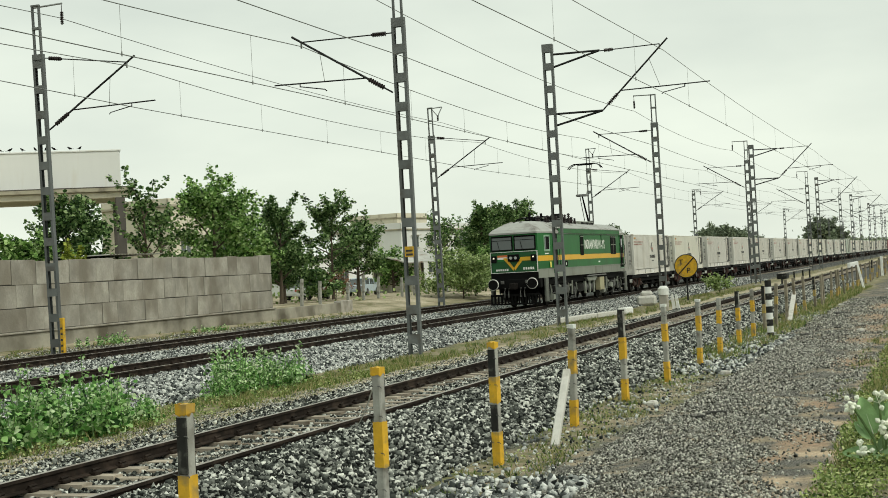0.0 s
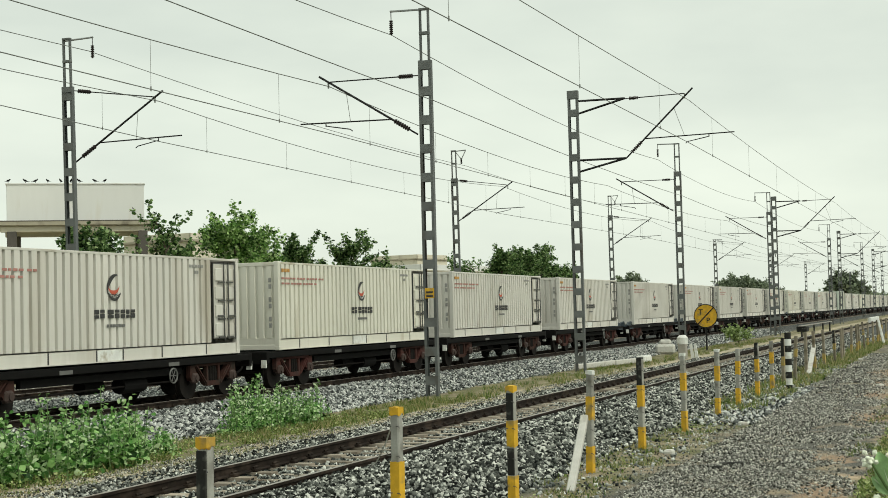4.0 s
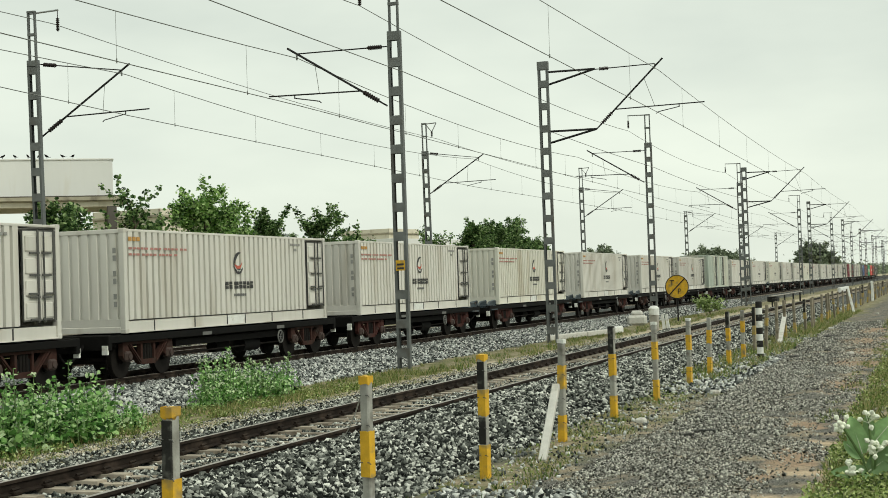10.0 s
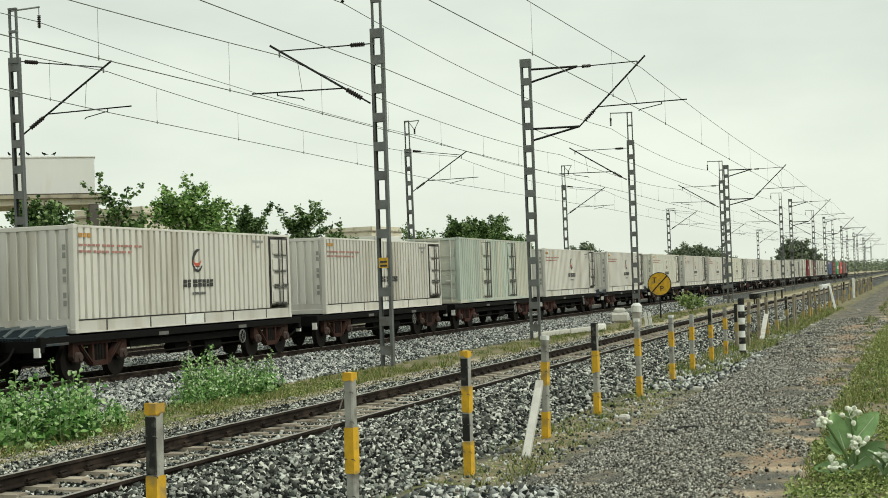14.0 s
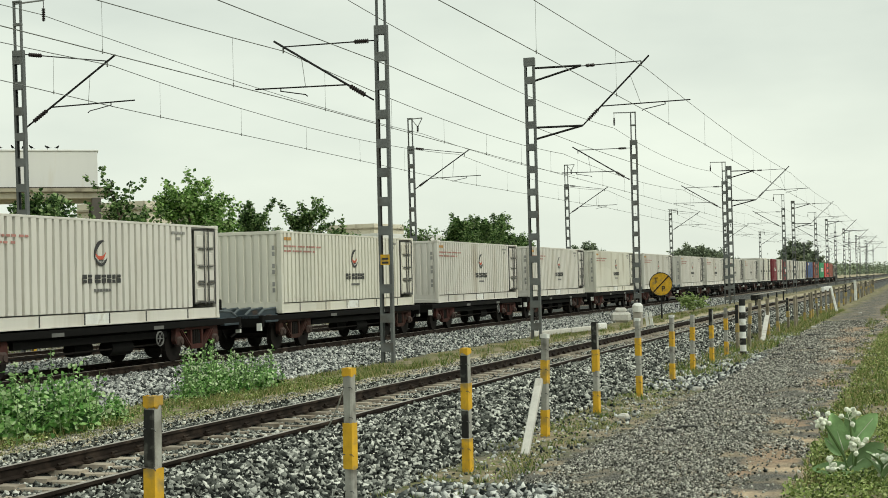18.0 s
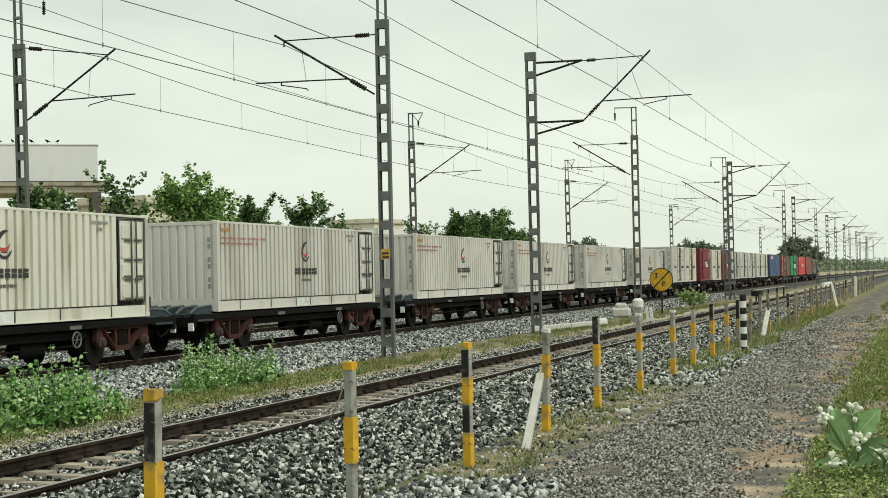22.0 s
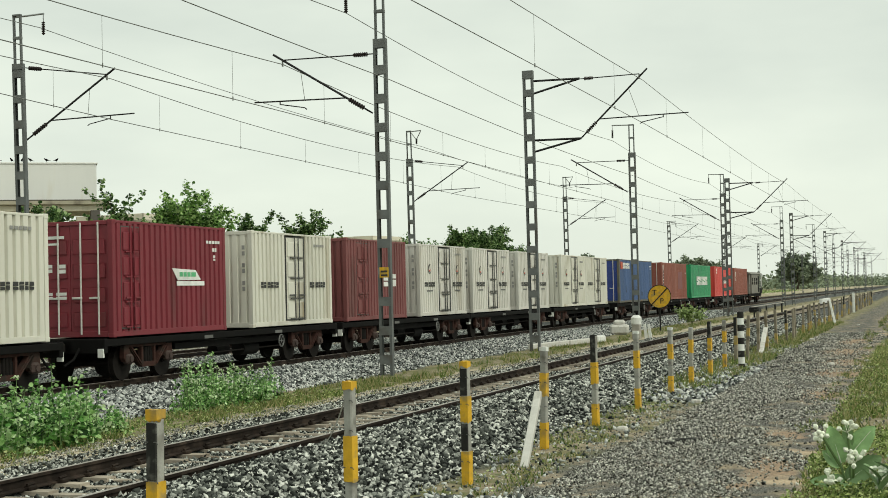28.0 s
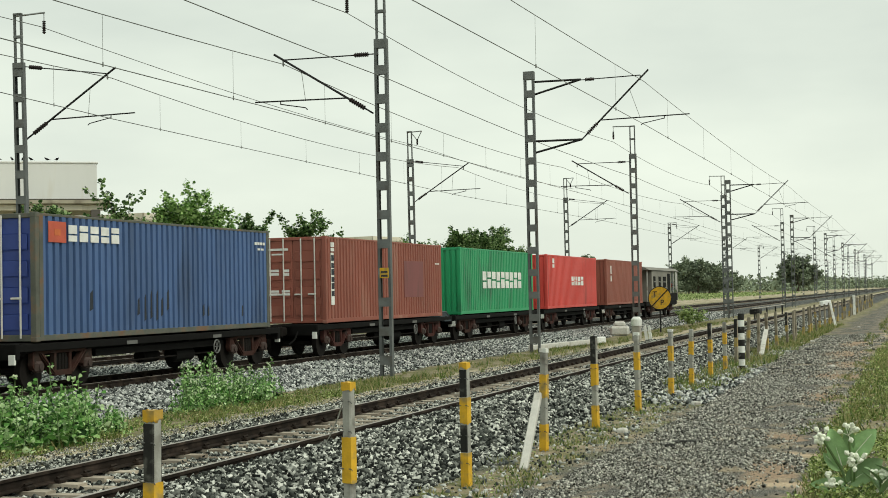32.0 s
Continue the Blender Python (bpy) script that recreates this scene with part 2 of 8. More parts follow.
batten_steel = material("weathered_batten_steel", (0.16, 0.17, 0.168), 0.6, 0.1, 0.2, 1.5, dirt=(0.10, 0.09, 0.08), dirt_amount=0.2, spec=0.15)
mast_steel = material("weathered_mast_steel", (0.135, 0.145, 0.145), 0.6, 0.2, 0.25, 1.5, dirt=(0.08, 0.07, 0.06), dirt_amount=0.2, streak=4.0, spec=0.12)
galvanised = material("galvanised_steel", (0.27, 0.285, 0.285), 0.55, 0.3, 0.2, 2.0, dirt=(0.2, 0.16, 0.12), dirt_amount=0.1)
dark_steel = material("dark_steel", (0.03, 0.03, 0.03), 0.6, 0.2, 0.25, 4.0, spec=0.12)
rail_steel = material("rail_steel", (0.022, 0.016, 0.0125), 0.8, 0.0, 0.4, 5.0, bump=0.1, dirt=(0.055, 0.04, 0.031), dirt_amount=0.3, dirt_scale=3, spec=0.12)
rail_top = material("worn_rail_head", (0.30, 0.275, 0.25), 0.5, 0.15, 0.2, 3.0, dirt=(0.16, 0.125, 0.10), dirt_amount=0.25)
concrete = material("weathered_concrete", (0.36, 0.34, 0.30), 0.9, 0.0, 0.2, 2.0, bump=0.3, bump_scale=30, dirt=(0.17, 0.15, 0.12), dirt_amount=0.25, random_value=0.12)
sleeper_mat = material("sleeper_concrete", (0.37, 0.32, 0.255), 0.9, 0.0, 0.25, 4.0, bump=0.3, bump_scale=40, dirt=(0.13, 0.10, 0.07), dirt_amount=0.3, random_value=0.15)
insulator_mat = material("brown_insulator", (0.035, 0.028, 0.028), 0.3, 0.0, 0.1, spec=0.12)
wire_mat = material("copper_wire", (0.19, 0.20, 0.19), 0.6, 0.2, 0.1)
yellow_paint = material("yellow_paint", (0.66, 0.38, 0.02), 0.65, 0.0, 0.18, 6.0, bump=0.2, dirt=(0.27, 0.2, 0.08), dirt_amount=0.24, dirt_scale=5)
black_paint = material("black_paint", (0.03, 0.03, 0.028), 0.75, 0.0, 0.3, 6.0, bump=0.2, dirt=(0.15, 0.15, 0.135), dirt_amount=0.12, dirt_scale=6, spec=0.12)
white_paint = material("white_paint", (0.72, 0.73, 0.70), 0.6, 0.0, 0.1, 5.0, bump=0.1, dirt=(0.42, 0.38, 0.3), dirt_amount=0.15, dirt_scale=4)
grey_post = material("bare_post_concrete", (0.34, 0.34, 0.31), 0.9, 0.0, 0.2, 6.0, bump=0.3, dirt=(0.14, 0.13, 0.11), dirt_amount=0.3, dirt_scale=4)
bogie_mat = material("rusty_bogie", (0.055, 0.026, 0.021), 0.85, 0.0, 0.4, 3.0, bump=0.2, dirt=(0.03, 0.024, 0.02), dirt_amount=0.35, dirt_scale=3, spec=0.12)
bogie_red = material("red_oxide_bogie", (0.072, 0.028, 0.024), 0.85, 0.0, 0.3, 3.0, bump=0.2, dirt=(0.04, 0.028, 0.025), dirt_amount=0.35, dirt_scale=3, spec=0.12)
# One near-black finish for the underparts of wagons and locomotive.
under_mat = material("underframe_black", (0.005, 0.0047, 0.0045), 0.85, 0.0, 0.3, 4.0, spec=0.15)
axle_mat = material("rusty_axle_box", (0.05, 0.03, 0.025), 0.8, 0.0, 0.3, 6.0)
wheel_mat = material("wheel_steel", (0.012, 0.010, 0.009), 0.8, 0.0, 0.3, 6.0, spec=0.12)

# ---- ground ----
SIDING_Y, FAR_Y, RAIL_HALF = 9.0, 26.7, 0.838
PROFILE_Y = [-3000, -2.0, 5.3, 6.0, 7.0, 7.5, 8.03, 8.22, 9.78, 9.98, 10.5, 11.9, 15.4, 16.4, 17.9, 28.6, 29.8, 33.2, 37.0, 60.0, 4000.0]
PROFILE_Z = [-0.45, -0.40, -0.45, -0.42, -0.20, -0.095, -0.075, -0.225, -0.225, -0.13, -0.15, -0.42, -0.52, -0.48, -0.20, -0.20, -0.36, -0.22, 0.25, 0.3, 0.3]
# bare earth showing through the gravel road: x, y, half length, half width
BARE_EARTH = [(19.7, 1.95, 1.2, 0.36), (17.7, 2.15, 0.5, 0.16), (23.8, 2.15, 0.6, 0.4), (33.0, 2.2, 2.2, 0.45), (40.3, 2.25, 2.2, 0.75), (46.5, 2.35, 2.0, 0.6), (53.8, 2.6, 3.2, 0.85), (63.0, 2.7, 4.0, 0.7)]


def bare_earth(x, y):
    """Above zero inside a patch of bare earth."""
    best = -1.0
    for cx, cy, rx, ry in BARE_EARTH:
        best = max(best, 1 - math.hypot((x - cx) / rx, (y - cy) / ry))
    return best + 0.35 * noise.noise((x * 1.3, y * 2.6, 11.0))


def ground_z(x, y):
    z = float(np.interp(y, PROFILE_Y, PROFILE_Z))
    return z + 0.035 * noise.noise((x * 0.5, y * 0.5, 0.0)) + 0.015 * noise.noise((x * 2.1, y * 2.1, 3.0))


def ground_material():
    m = bpy.data.materials.new("ground")
    m.use_nodes = True
    nodes, links = m.node_tree.nodes, m.node_tree.links
    b = nodes["Principled BSDF"]
    b.inputs["Roughness"].default_value = 0.95
    b.inputs["Specular IOR Level"].default_value = 0.2
    co = nodes.new("ShaderNodeTexCoord")
    sep = nodes.new("ShaderNodeSeparateXYZ")
    links.new(co.outputs["Object"], sep.inputs["Vector"])

    def tex(kind, scale, detail=5.0):
        n = nodes.new(kind)
        n.inputs["Scale"].default_value = scale
        if kind == "ShaderNodeTexNoise":
            n.inputs["Detail"].default_value = detail
        links.new(co.outputs["Object"], n.inputs["Vector"])
        return n

    def math_node(op, a, c):
        n = nodes.new("ShaderNodeMath")
        n.operation = op
        for sock, val in zip(n.inputs, (a, c)):
            if isinstance(val, (float, int)):
                sock.default_value = val
            else:
                links.new(val, sock)
        return n.outputs["Value"]

    def mix(fac, a, c, mode="MIX"):
        n = nodes.new("ShaderNodeMixRGB")
        n.blend_type = mode
        for sock, val in zip((n.inputs["Fac"], n.inputs["Color1"], n.inputs["Color2"]), (fac, a, c)):
            if isinstance(val, float):
                sock.default_value = val
            elif isinstance(val, tuple):
                sock.default_value = (*val, 1)
            else:
                links.new(val, sock)
        return n.outputs["Color"]

    def band(sock, lo, hi, soft=0.35):
        """1 between lo and hi, fading over soft."""
        up = nodes.new("ShaderNodeMapRange")
        up.inputs["From Min"].default_value, up.inputs["From Max"].default_value = lo - soft, lo + soft
        links.new(sock, up.inputs["Value"])
        dn = nodes.new("ShaderNodeMapRange")
        dn.inputs["From Min"].default_value, dn.inputs["From Max"].default_value = hi - soft, hi + soft
        dn.inputs["To Min"].default_value, dn.inputs["To Max"].default_value = 1.0, 0.0
        links.new(sock, dn.inputs["Value"])
        return math_node("MULTIPLY", up.outputs["Result"], dn.outputs["Result"])

    def level(sock, lo, hi):
        n = nodes.new("ShaderNodeMapRange")
        n.inputs["From Min"].default_value, n.inputs["From Max"].default_value = lo, hi
        links.new(sock, n.inputs["Value"])
        return n.outputs["Result"]

    wob = math_node("MULTIPLY", math_node("SUBTRACT", tex("ShaderNodeTexNoise", 0.55, 6.0).outputs["Fac"], 0.5), 2.6)
    y = math_node("ADD", sep.outputs["Y"], wob)
    grain = tex("ShaderNodeTexNoise", 14.0, 8.0).outputs["Fac"]
    big = tex("ShaderNodeTexNoise", 0.35, 5.0).outputs["Fac"]
    mid = tex("ShaderNodeTexNoise", 1.7, 5.0).outputs["Fac"]
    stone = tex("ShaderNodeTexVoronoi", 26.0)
    # Stone cells fade to near black at their edges: gap shade as colour.
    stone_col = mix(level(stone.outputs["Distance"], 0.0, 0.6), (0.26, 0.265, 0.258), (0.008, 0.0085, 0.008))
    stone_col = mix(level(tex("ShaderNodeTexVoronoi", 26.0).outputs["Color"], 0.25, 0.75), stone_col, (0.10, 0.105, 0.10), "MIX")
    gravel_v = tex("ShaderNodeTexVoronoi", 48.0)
    # Pebbles get their gap shade painted in likewise.
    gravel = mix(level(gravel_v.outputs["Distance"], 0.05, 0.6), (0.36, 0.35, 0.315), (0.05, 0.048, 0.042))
    soil = mix(level(grain, 0.35, 0.65), (0.37, 0.31, 0.22), (0.21, 0.17, 0.115))
    sand = mix(level(grain, 0.35, 0.65), (0.54, 0.47, 0.36), (0.36, 0.31, 0.22))
    grass = mix(level(grain, 0.35, 0.65), (0.085, 0.115, 0.04), (0.21, 0.18, 0.10))
    col = mix(level(mid, 0.45, 0.62), grass, soil)
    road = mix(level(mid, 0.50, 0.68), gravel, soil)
    road = mix(math_node("MULTIPLY", level(tex("ShaderNodeTexNoise", 0.9, 9.0).outputs["Fac"], 0.45, 0.60), band(y, 0.2, 2.3, 0.5)), road, mix(level(grain, 0.3, 0.7), (0.56, 0.44, 0.31), (0.34, 0.265, 0.185)))
    col = mix(band(y, 0.9, 4.5), col, road)
    earth = mix(level(grain, 0.3, 0.7), (0.38, 0.27, 0.185), (0.22, 0.165, 0.115))
    ragged = math_node("MULTIPLY", math_node("SUBTRACT", tex("ShaderNodeTexNoise", 2.2, 8.0).outputs["Fac"], 0.5), 1.7)
    for cx, cy, rx, ry in BARE_EARTH:
        u = math_node("DIVIDE", math_node("SUBTRACT", sep.outputs["X"], cx), rx)
        w = math_node("DIVIDE", math_node("SUBTRACT", sep.outputs["Y"], cy), ry)
        d = math_node("SQRT", math_node("ADD", math_node("MULTIPLY", u, u), math_node("MULTIPLY", w, w)), 0.0)
        col = mix(level(math_node("ADD", d, ragged), 1.1, 0.8), col, earth)
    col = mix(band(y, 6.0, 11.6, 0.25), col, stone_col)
    col = mix(math_node("MULTIPLY", band(y, 12.3, 13.7, 0.3), level(mid, 0.32, 0.50)), col, sand)
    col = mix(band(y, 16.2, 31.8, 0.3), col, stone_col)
    col = mix(math_node("MULTIPLY", band(y, 33.0, 58.0, 0.8), level(big, 0.35, 0.6)), col, sand)
    links.new(col, b.inputs["Base Color"])
    bump = nodes.new("ShaderNodeBump")
    bump.inputs["Strength"].default_value, bump.inputs["Distance"].default_value = 0.7, 0.03
    h = math_node("ADD", math_node("MULTIPLY", stone.outputs["Distance"], -0.8), math_node("MULTIPLY", grain, 0.7))
    links.new(h, bump.inputs["Height"])
    links.new(bump.outputs["Normal"], b.inputs["Normal"])
    return m


def build_ground():
    xs = np.concatenate([[-3000, -800, -200, -60], np.arange(-20, 8, 4), np.arange(8, 60, 0.4), np.arange(60, 200, 3), np.arange(200, 700, 50), [1000, 2000, 4500]])
    ys = np.concatenate([[-3000, -600, -150, -40, -15], np.arange(-6, 5.5, 0.3), np.arange(5.5, 12.1, 0.11), np.arange(12.2, 34, 0.3), np.arange(34, 70, 3), [100, 200, 500, 1200, 4000]])
    verts = np.array([(x, y, ground_z(x, y)) for x in xs for y in ys])
    nx, ny = len(xs), len(ys)
    i, j = np.meshgrid(np.arange(nx - 1), np.arange(ny - 1), indexing="ij")
    k = (i * ny + j).ravel()
    faces = np.stack([k, k + ny, k + ny + 1, k + 1], 1)
    ob = thing("ground", "gravelly railway ground with soil, grass and ballast", "ground", kind="structure", data=array_mesh("ground", verts, faces, ground_material(), True))
    return ob


build_ground()


# ---- tracks ----
def rail_profile(y):
    half = [(0.034, 0.0), (0.036, -0.035), (0.010, -0.045), (0.009, -0.125), (0.070, -0.142), (0.070, -0.156)]
    return [(y + u, w) for u, w in half] + [(y - u, w) for u, w in reversed(half)]


def sleeper_geo():
    g = Geo()
    for s in (-1, 1):
        prof = [(-0.125, -0.36), (0.125, -0.36), (0.105, -0.165), (-0.105, -0.165)]
        g.extrude(prof, "y", s * 1.37, s * 0.45)
    g.extrude([(-0.11, -0.36), (0.11, -0.36), (0.085, -0.195), (-0.085, -0.195)], "y", -0.46, 0.46)
    return g


def clip_geo():
    g = Geo()
    for s in (-1, 1):
        for o in (-0.085, 0.085):
            y = s * RAIL_HALF + o
            g.box(-0.075, 0.075, y - 0.05, y + 0.05, -0.168, -0.11, 0.015)
            g.tube((-0.07, y, -0.10), (0.07, y, -0.092), 0.018, 6)
    return g


def build_track(y, x0, x1, near0, near1, label, steps=0.62):
    track = thing("railway_track", label, "railway track", kind="structure")
    for s in (-1, 1):
        rail = part("rail", Geo().extrude(rail_profile(y + s * RAIL_HALF), "x", x0, x1), rail_steel, track)
        part("rail_head", Geo().box(x0, x1, y + s * RAIL_HALF - 0.030, y + s * RAIL_HALF + 0.030, -0.004, 0.003), rail_top, rail, "worn bright running surface")
    sleeper_mesh = sleeper_geo().mesh("sleeper", sleeper_mat)
    clip_mesh = clip_geo().mesh("clips", rail_steel)
    rest, rest_clips = Geo(), Geo()
    n = int((x1 - x0) / steps)
    for i in range(n):
        x = x0 + (i + 0.5) * steps
        if near0 <= x <= near1:
            turn = pose(x + random.uniform(-0.02, 0.02), y + random.uniform(-0.02, 0.02), random.uniform(-0.006, 0.004), 0, 0, random.uniform(-0.8, 0.8))
            sl = part("sleeper", sleeper_mesh, None, track, at=turn)
            part("rail_clips", clip_mesh, None, sl)
        elif x < 330:
            rest.add(sleeper_geo(), pose(x, y, 0))
    if rest.v:
        tagged(part("far_sleepers", rest, sleeper_mat, track), kind="stuff")
    return track


build_track(SIDING_Y, -30, 900, 9, 120, "rusty siding track on concrete sleepers in ballast")
build_track(TRAIN_Y, -60, 1500, 24, 60, "main line track on dark stone ballast")
build_track(FAR_Y, -60, 1500, 36, 75, "far main line track beside the block wall")

# ---- overhead line masts ----
def mast_mesh_parts(height, width=0.42, step=0.9, head=0.0):
    """Two channel legs and the batten plates between them; the mast faces along y. head: length of the slim extension at its top."""
    legs, batten, zs, z = [], Geo(), [], 0.5
    for s in (-1, 1):
        x, t = s * width / 2, 0.012
        web, lip = x - s * t, x - s * 0.085
        g = Geo().extrude([(x, -0.085), (x, 0.085), (lip, 0.085), (lip, 0.073), (web, 0.073), (web, -0.073), (lip, -0.073), (lip, -0.085)], "z", 0, height - head)
        if head:
            x = s * (width / 2 - 0.05)
            g.extrude([(x, -0.05), (x, 0.05), (x - s * 0.055, 0.05), (x - s * 0.055, -0.05)], "z", height - head - 0.5, height)
        legs.append(g)
    for y in (-0.094, 0.086):
        batten.box(-width / 2 + 0.004, width / 2 - 0.004, y, y + 0.008, -0.14, 0.14)
    while z < height - head - 0.2:
        zs.append(z)
        z += step
    zs.append(height - head - 0.15)
    return legs, batten, zs


MAST_CACHE = {}


def mast(x, y, z0, top, lean, label, head=0.0):
    """lean: degrees by which its head leans towards +y."""
    height = top - z0
    key = round(height, 2)
    if key not in MAST_CACHE:
        legs, batten, zs = mast_mesh_parts(height, head=head)
        MAST_CACHE[key] = ([g.mesh("leg", mast_steel) for g in legs], batten.mesh("batten_plate", batten_steel), zs)
    legs, batten, zs = MAST_CACHE[key]
    ob = thing("overhead_line_mast", label, "mast", group="overhead line masts", at=pose(x, y, z0, -lean, 0, 90))
    for me in legs:
        part("leg", me, None, ob)
    if x < 150:
        for z in zs:
            part("batten_plate", batten, None, ob, at=pose(0, 0, z))
    else:
        joined, one = Geo(), mast_mesh_parts(height)[1]
        for z in zs:
            joined.add(one, pose(0, 0, z))
        tagged(part("batten_work", joined, batten_steel, ob), kind="stuff")
    if head:
        part("head_spacer", Geo().box(-0.17, 0.17, -0.06, 0.06, height - head * 0.48 - 0.05, height - head * 0.48 + 0.05, 0.01), batten_steel, ob)
        part("head_bar", Geo().box(-0.17, 0.17, -0.06, 0.06, height - 0.07, height, 0.01), batten_steel, ob)
    else:
        part("head_plate", Geo().box(-0.225, 0.225, -0.1, 0.1, height - 0.3, height + 0.04, 0.01), batten_steel, ob)
    part("base_block", Geo().box(-0.4, 0.4, -0.35, 0.35, -0.5, -0.06, 0.03), concrete, ob, "concrete footing")
    return ob


def insulator(geo, p, q, r=0.075):
    p, q = Vector(p), Vector(q)
    n = 7
    for i in range(n):
        a, c = p.lerp(q, i / n), p.lerp(q, (i + 0.55) / n)
        geo.tube(a, c, r, 8, r * 0.72)
        geo.tube(c, p.lerp(q, (i + 1) / n), r * 0.45, 6)
    return geo


def cantilever(x, y0, y1, z_low, z_high, z_contact, label, bracket=0.0, end=-0.58, reg=0.1, stay_up=0.0):
    """Arm, stay, registration tube and steady arm, in the plane across the track, from the mast at y0 to the wire at y1."""
    s = 1 if y1 > y0 else -1
    ob = thing("cantilever_arm", label, "cantilever", group="cantilever arms", at=pose(x, y0, 0))
    reach = abs(y1 - y0)

    def at(u, z):
        return (0.0, s * u, z)

    off = 0.3 + bracket
    top_u = reach + end - 0.32
    arm_top = z_high + 0.02
    if bracket:
        for z, dz in ((z_low, -0.45), (z_high, -0.5)):
            part("bracket", Geo().tube(at(0.15, z + 0.02), at(off, z), 0.045, 5).tube(at(0.15, z + dz), at(off, z), 0.045, 5), dark_steel, ob)
    a, b = Vector(at(off, z_low)), Vector(at(reach + end, arm_top + 0.2))
    p1 = a.lerp(b, 0.09)
    p2 = a.lerp(b, 0.24)
    part("bracket_insulator", insulator(Geo(), p1, p2, 0.085), insulator_mat, ob)
    part("bracket_tube", Geo().tube(a, p1, 0.03).tube(p2, b, 0.036, 7), dark_steel, ob)
    c, d = Vector(at(off - (0.1 if not bracket else 0), z_high + stay_up - (0.02 if bracket else 0.0))), Vector(at(top_u, arm_top))
    part("stay_insulator", insulator(Geo(), c.lerp(d, 0.08), c.lerp(d, 0.23), 0.08), insulator_mat, ob)
    part("stay_tube", Geo().tube(c, c.lerp(d, 0.08), 0.02).tube(c.lerp(d, 0.23), d, 0.022), dark_steel, ob)
    t = 0.42
    root = a.lerp(b, t)
    zr = z_contact + 0.28
    r0 = a + (b - a) * ((zr - a.z) / (b.z - a.z))
    tube_end = Vector(at(reach + reg, zr + 0.05))
    part("registration_tube", Geo().tube(r0, tube_end, 0.025), dark_steel, ob)
    hang = r0.lerp(tube_end, 0.72)
    part("steady_arm", Geo().tube(hang, (0, hang.y, hang.z - 0.12), 0.02).path([(0, hang.y, hang.z - 0.1), (0, hang.y + s * -0.85, z_contact + 0.06), (0, hang.y - s * 0.92, z_contact)], 0.018), dark_steel, ob)
    part("hanger", Geo().tube(a.lerp(b, 0.72), r0.lerp(tube_end, 0.45), 0.01, 4), wire_mat, ob)
    part("wire_clamp", Geo().tube(d, (0, d.y, d.z - 0.2), 0.03, 5), wire_mat, ob)
    return ob


def top_hook(x, y, top, s, label, vee=False):
    """The arm at a mast's head that carries the return wire on an insulator."""
    ob = thing("return_wire_bracket", label, "bracket", group="return wire brackets", at=pose(x, y, top))
    g = Geo()
    if vee:
        g.tube((0, 0.0, -0.05), (0, s * 0.95, 0.0), 0.035, 5).tube((0, s * 0.25, -0.05), (0, s * 0.65, -0.55), 0.03, 5).tube((0, s * 0.95, 0), (0, s * 0.65, -0.55), 0.03, 5)
        part("arm", g, galvanised, ob)
        part("insulator", insulator(Geo(), (0, s * 0.65, -0.5), (0, s * 0.65, -0.85)), insulator_mat, ob)
    else:
        g.tube((0, -s * 0.1, -0.04), (0, s * 1.15, 0.0), 0.035, 5)
        part("arm", g, galvanised, ob)
        part("insulator", insulator(Geo().tube((0, s * 1.12, 0), (0, s * 1.12, -0.3), 0.015), (0, s * 1.12, -0.3), (0, s * 1.12, -0.75), 0.07), insulator_mat, ob)
    return ob


MAIN_MAST_Y, FAR_MAST_Y = 15.7, 30.0
near_xs = [0.6, 42.0, 83.5, 124.2, 179.5, 235.6, 290.0, 348.0, 406.0, 464.0, 522.0]
far_xs = [2.7, 44.0, 85.3, 127.0, 183.5, 237.0, 290.4, 346.0, 402.0, 458.0, 514.0]
siding_xs = [-8.0, 56.5, 120.0, 182.0, 248.0, 304.0, 362.0, 424.0]
CONTACT = 7.9
for x in near_xs:
    mast(x, MAIN_MAST_Y, -0.52, 11.6, 0.1, "grey galvanised lattice mast beside the main line", 1.65)
    cantilever(x, MAIN_MAST_Y, TRAIN_Y, 7.65, 9.5, CONTACT, "dark steel cantilever with brown insulators over the main line")
    top_hook(x, MAIN_MAST_Y, 11.6, 1, "steel bracket with a hanging insulator on a mast")
for i, x in enumerate(far_xs):
    top = 12.2 if i < 4 else 10.5
    mast(x, FAR_MAST_Y, -0.3, top, 1.4, "grey galvanised lattice mast before the block wall", 1.75 if i < 4 else 0.5)
    cantilever(x, FAR_MAST_Y + 0.2, FAR_Y, 7.75, 9.85, 8.12, "dark steel cantilever with brown insulators over the far track", end=0.42, reg=1.15, stay_up=0.5)
    top_hook(x, FAR_MAST_Y + 0.25, top, -1, "steel bracket with a hanging insulator on a mast", vee=i in (2, 3))
for i, x in enumerate(siding_xs):
    mast(x, 14.75, -0.42, 10.85, 0.6, "sturdy grey lattice mast beside the siding")
    cantilever(x, 14.75, SIDING_Y, 8.05, 10.45, 8.5, "long dark cantilever on braced brackets over the siding", bracket=1.8, end=-0.93, reg=0.65)


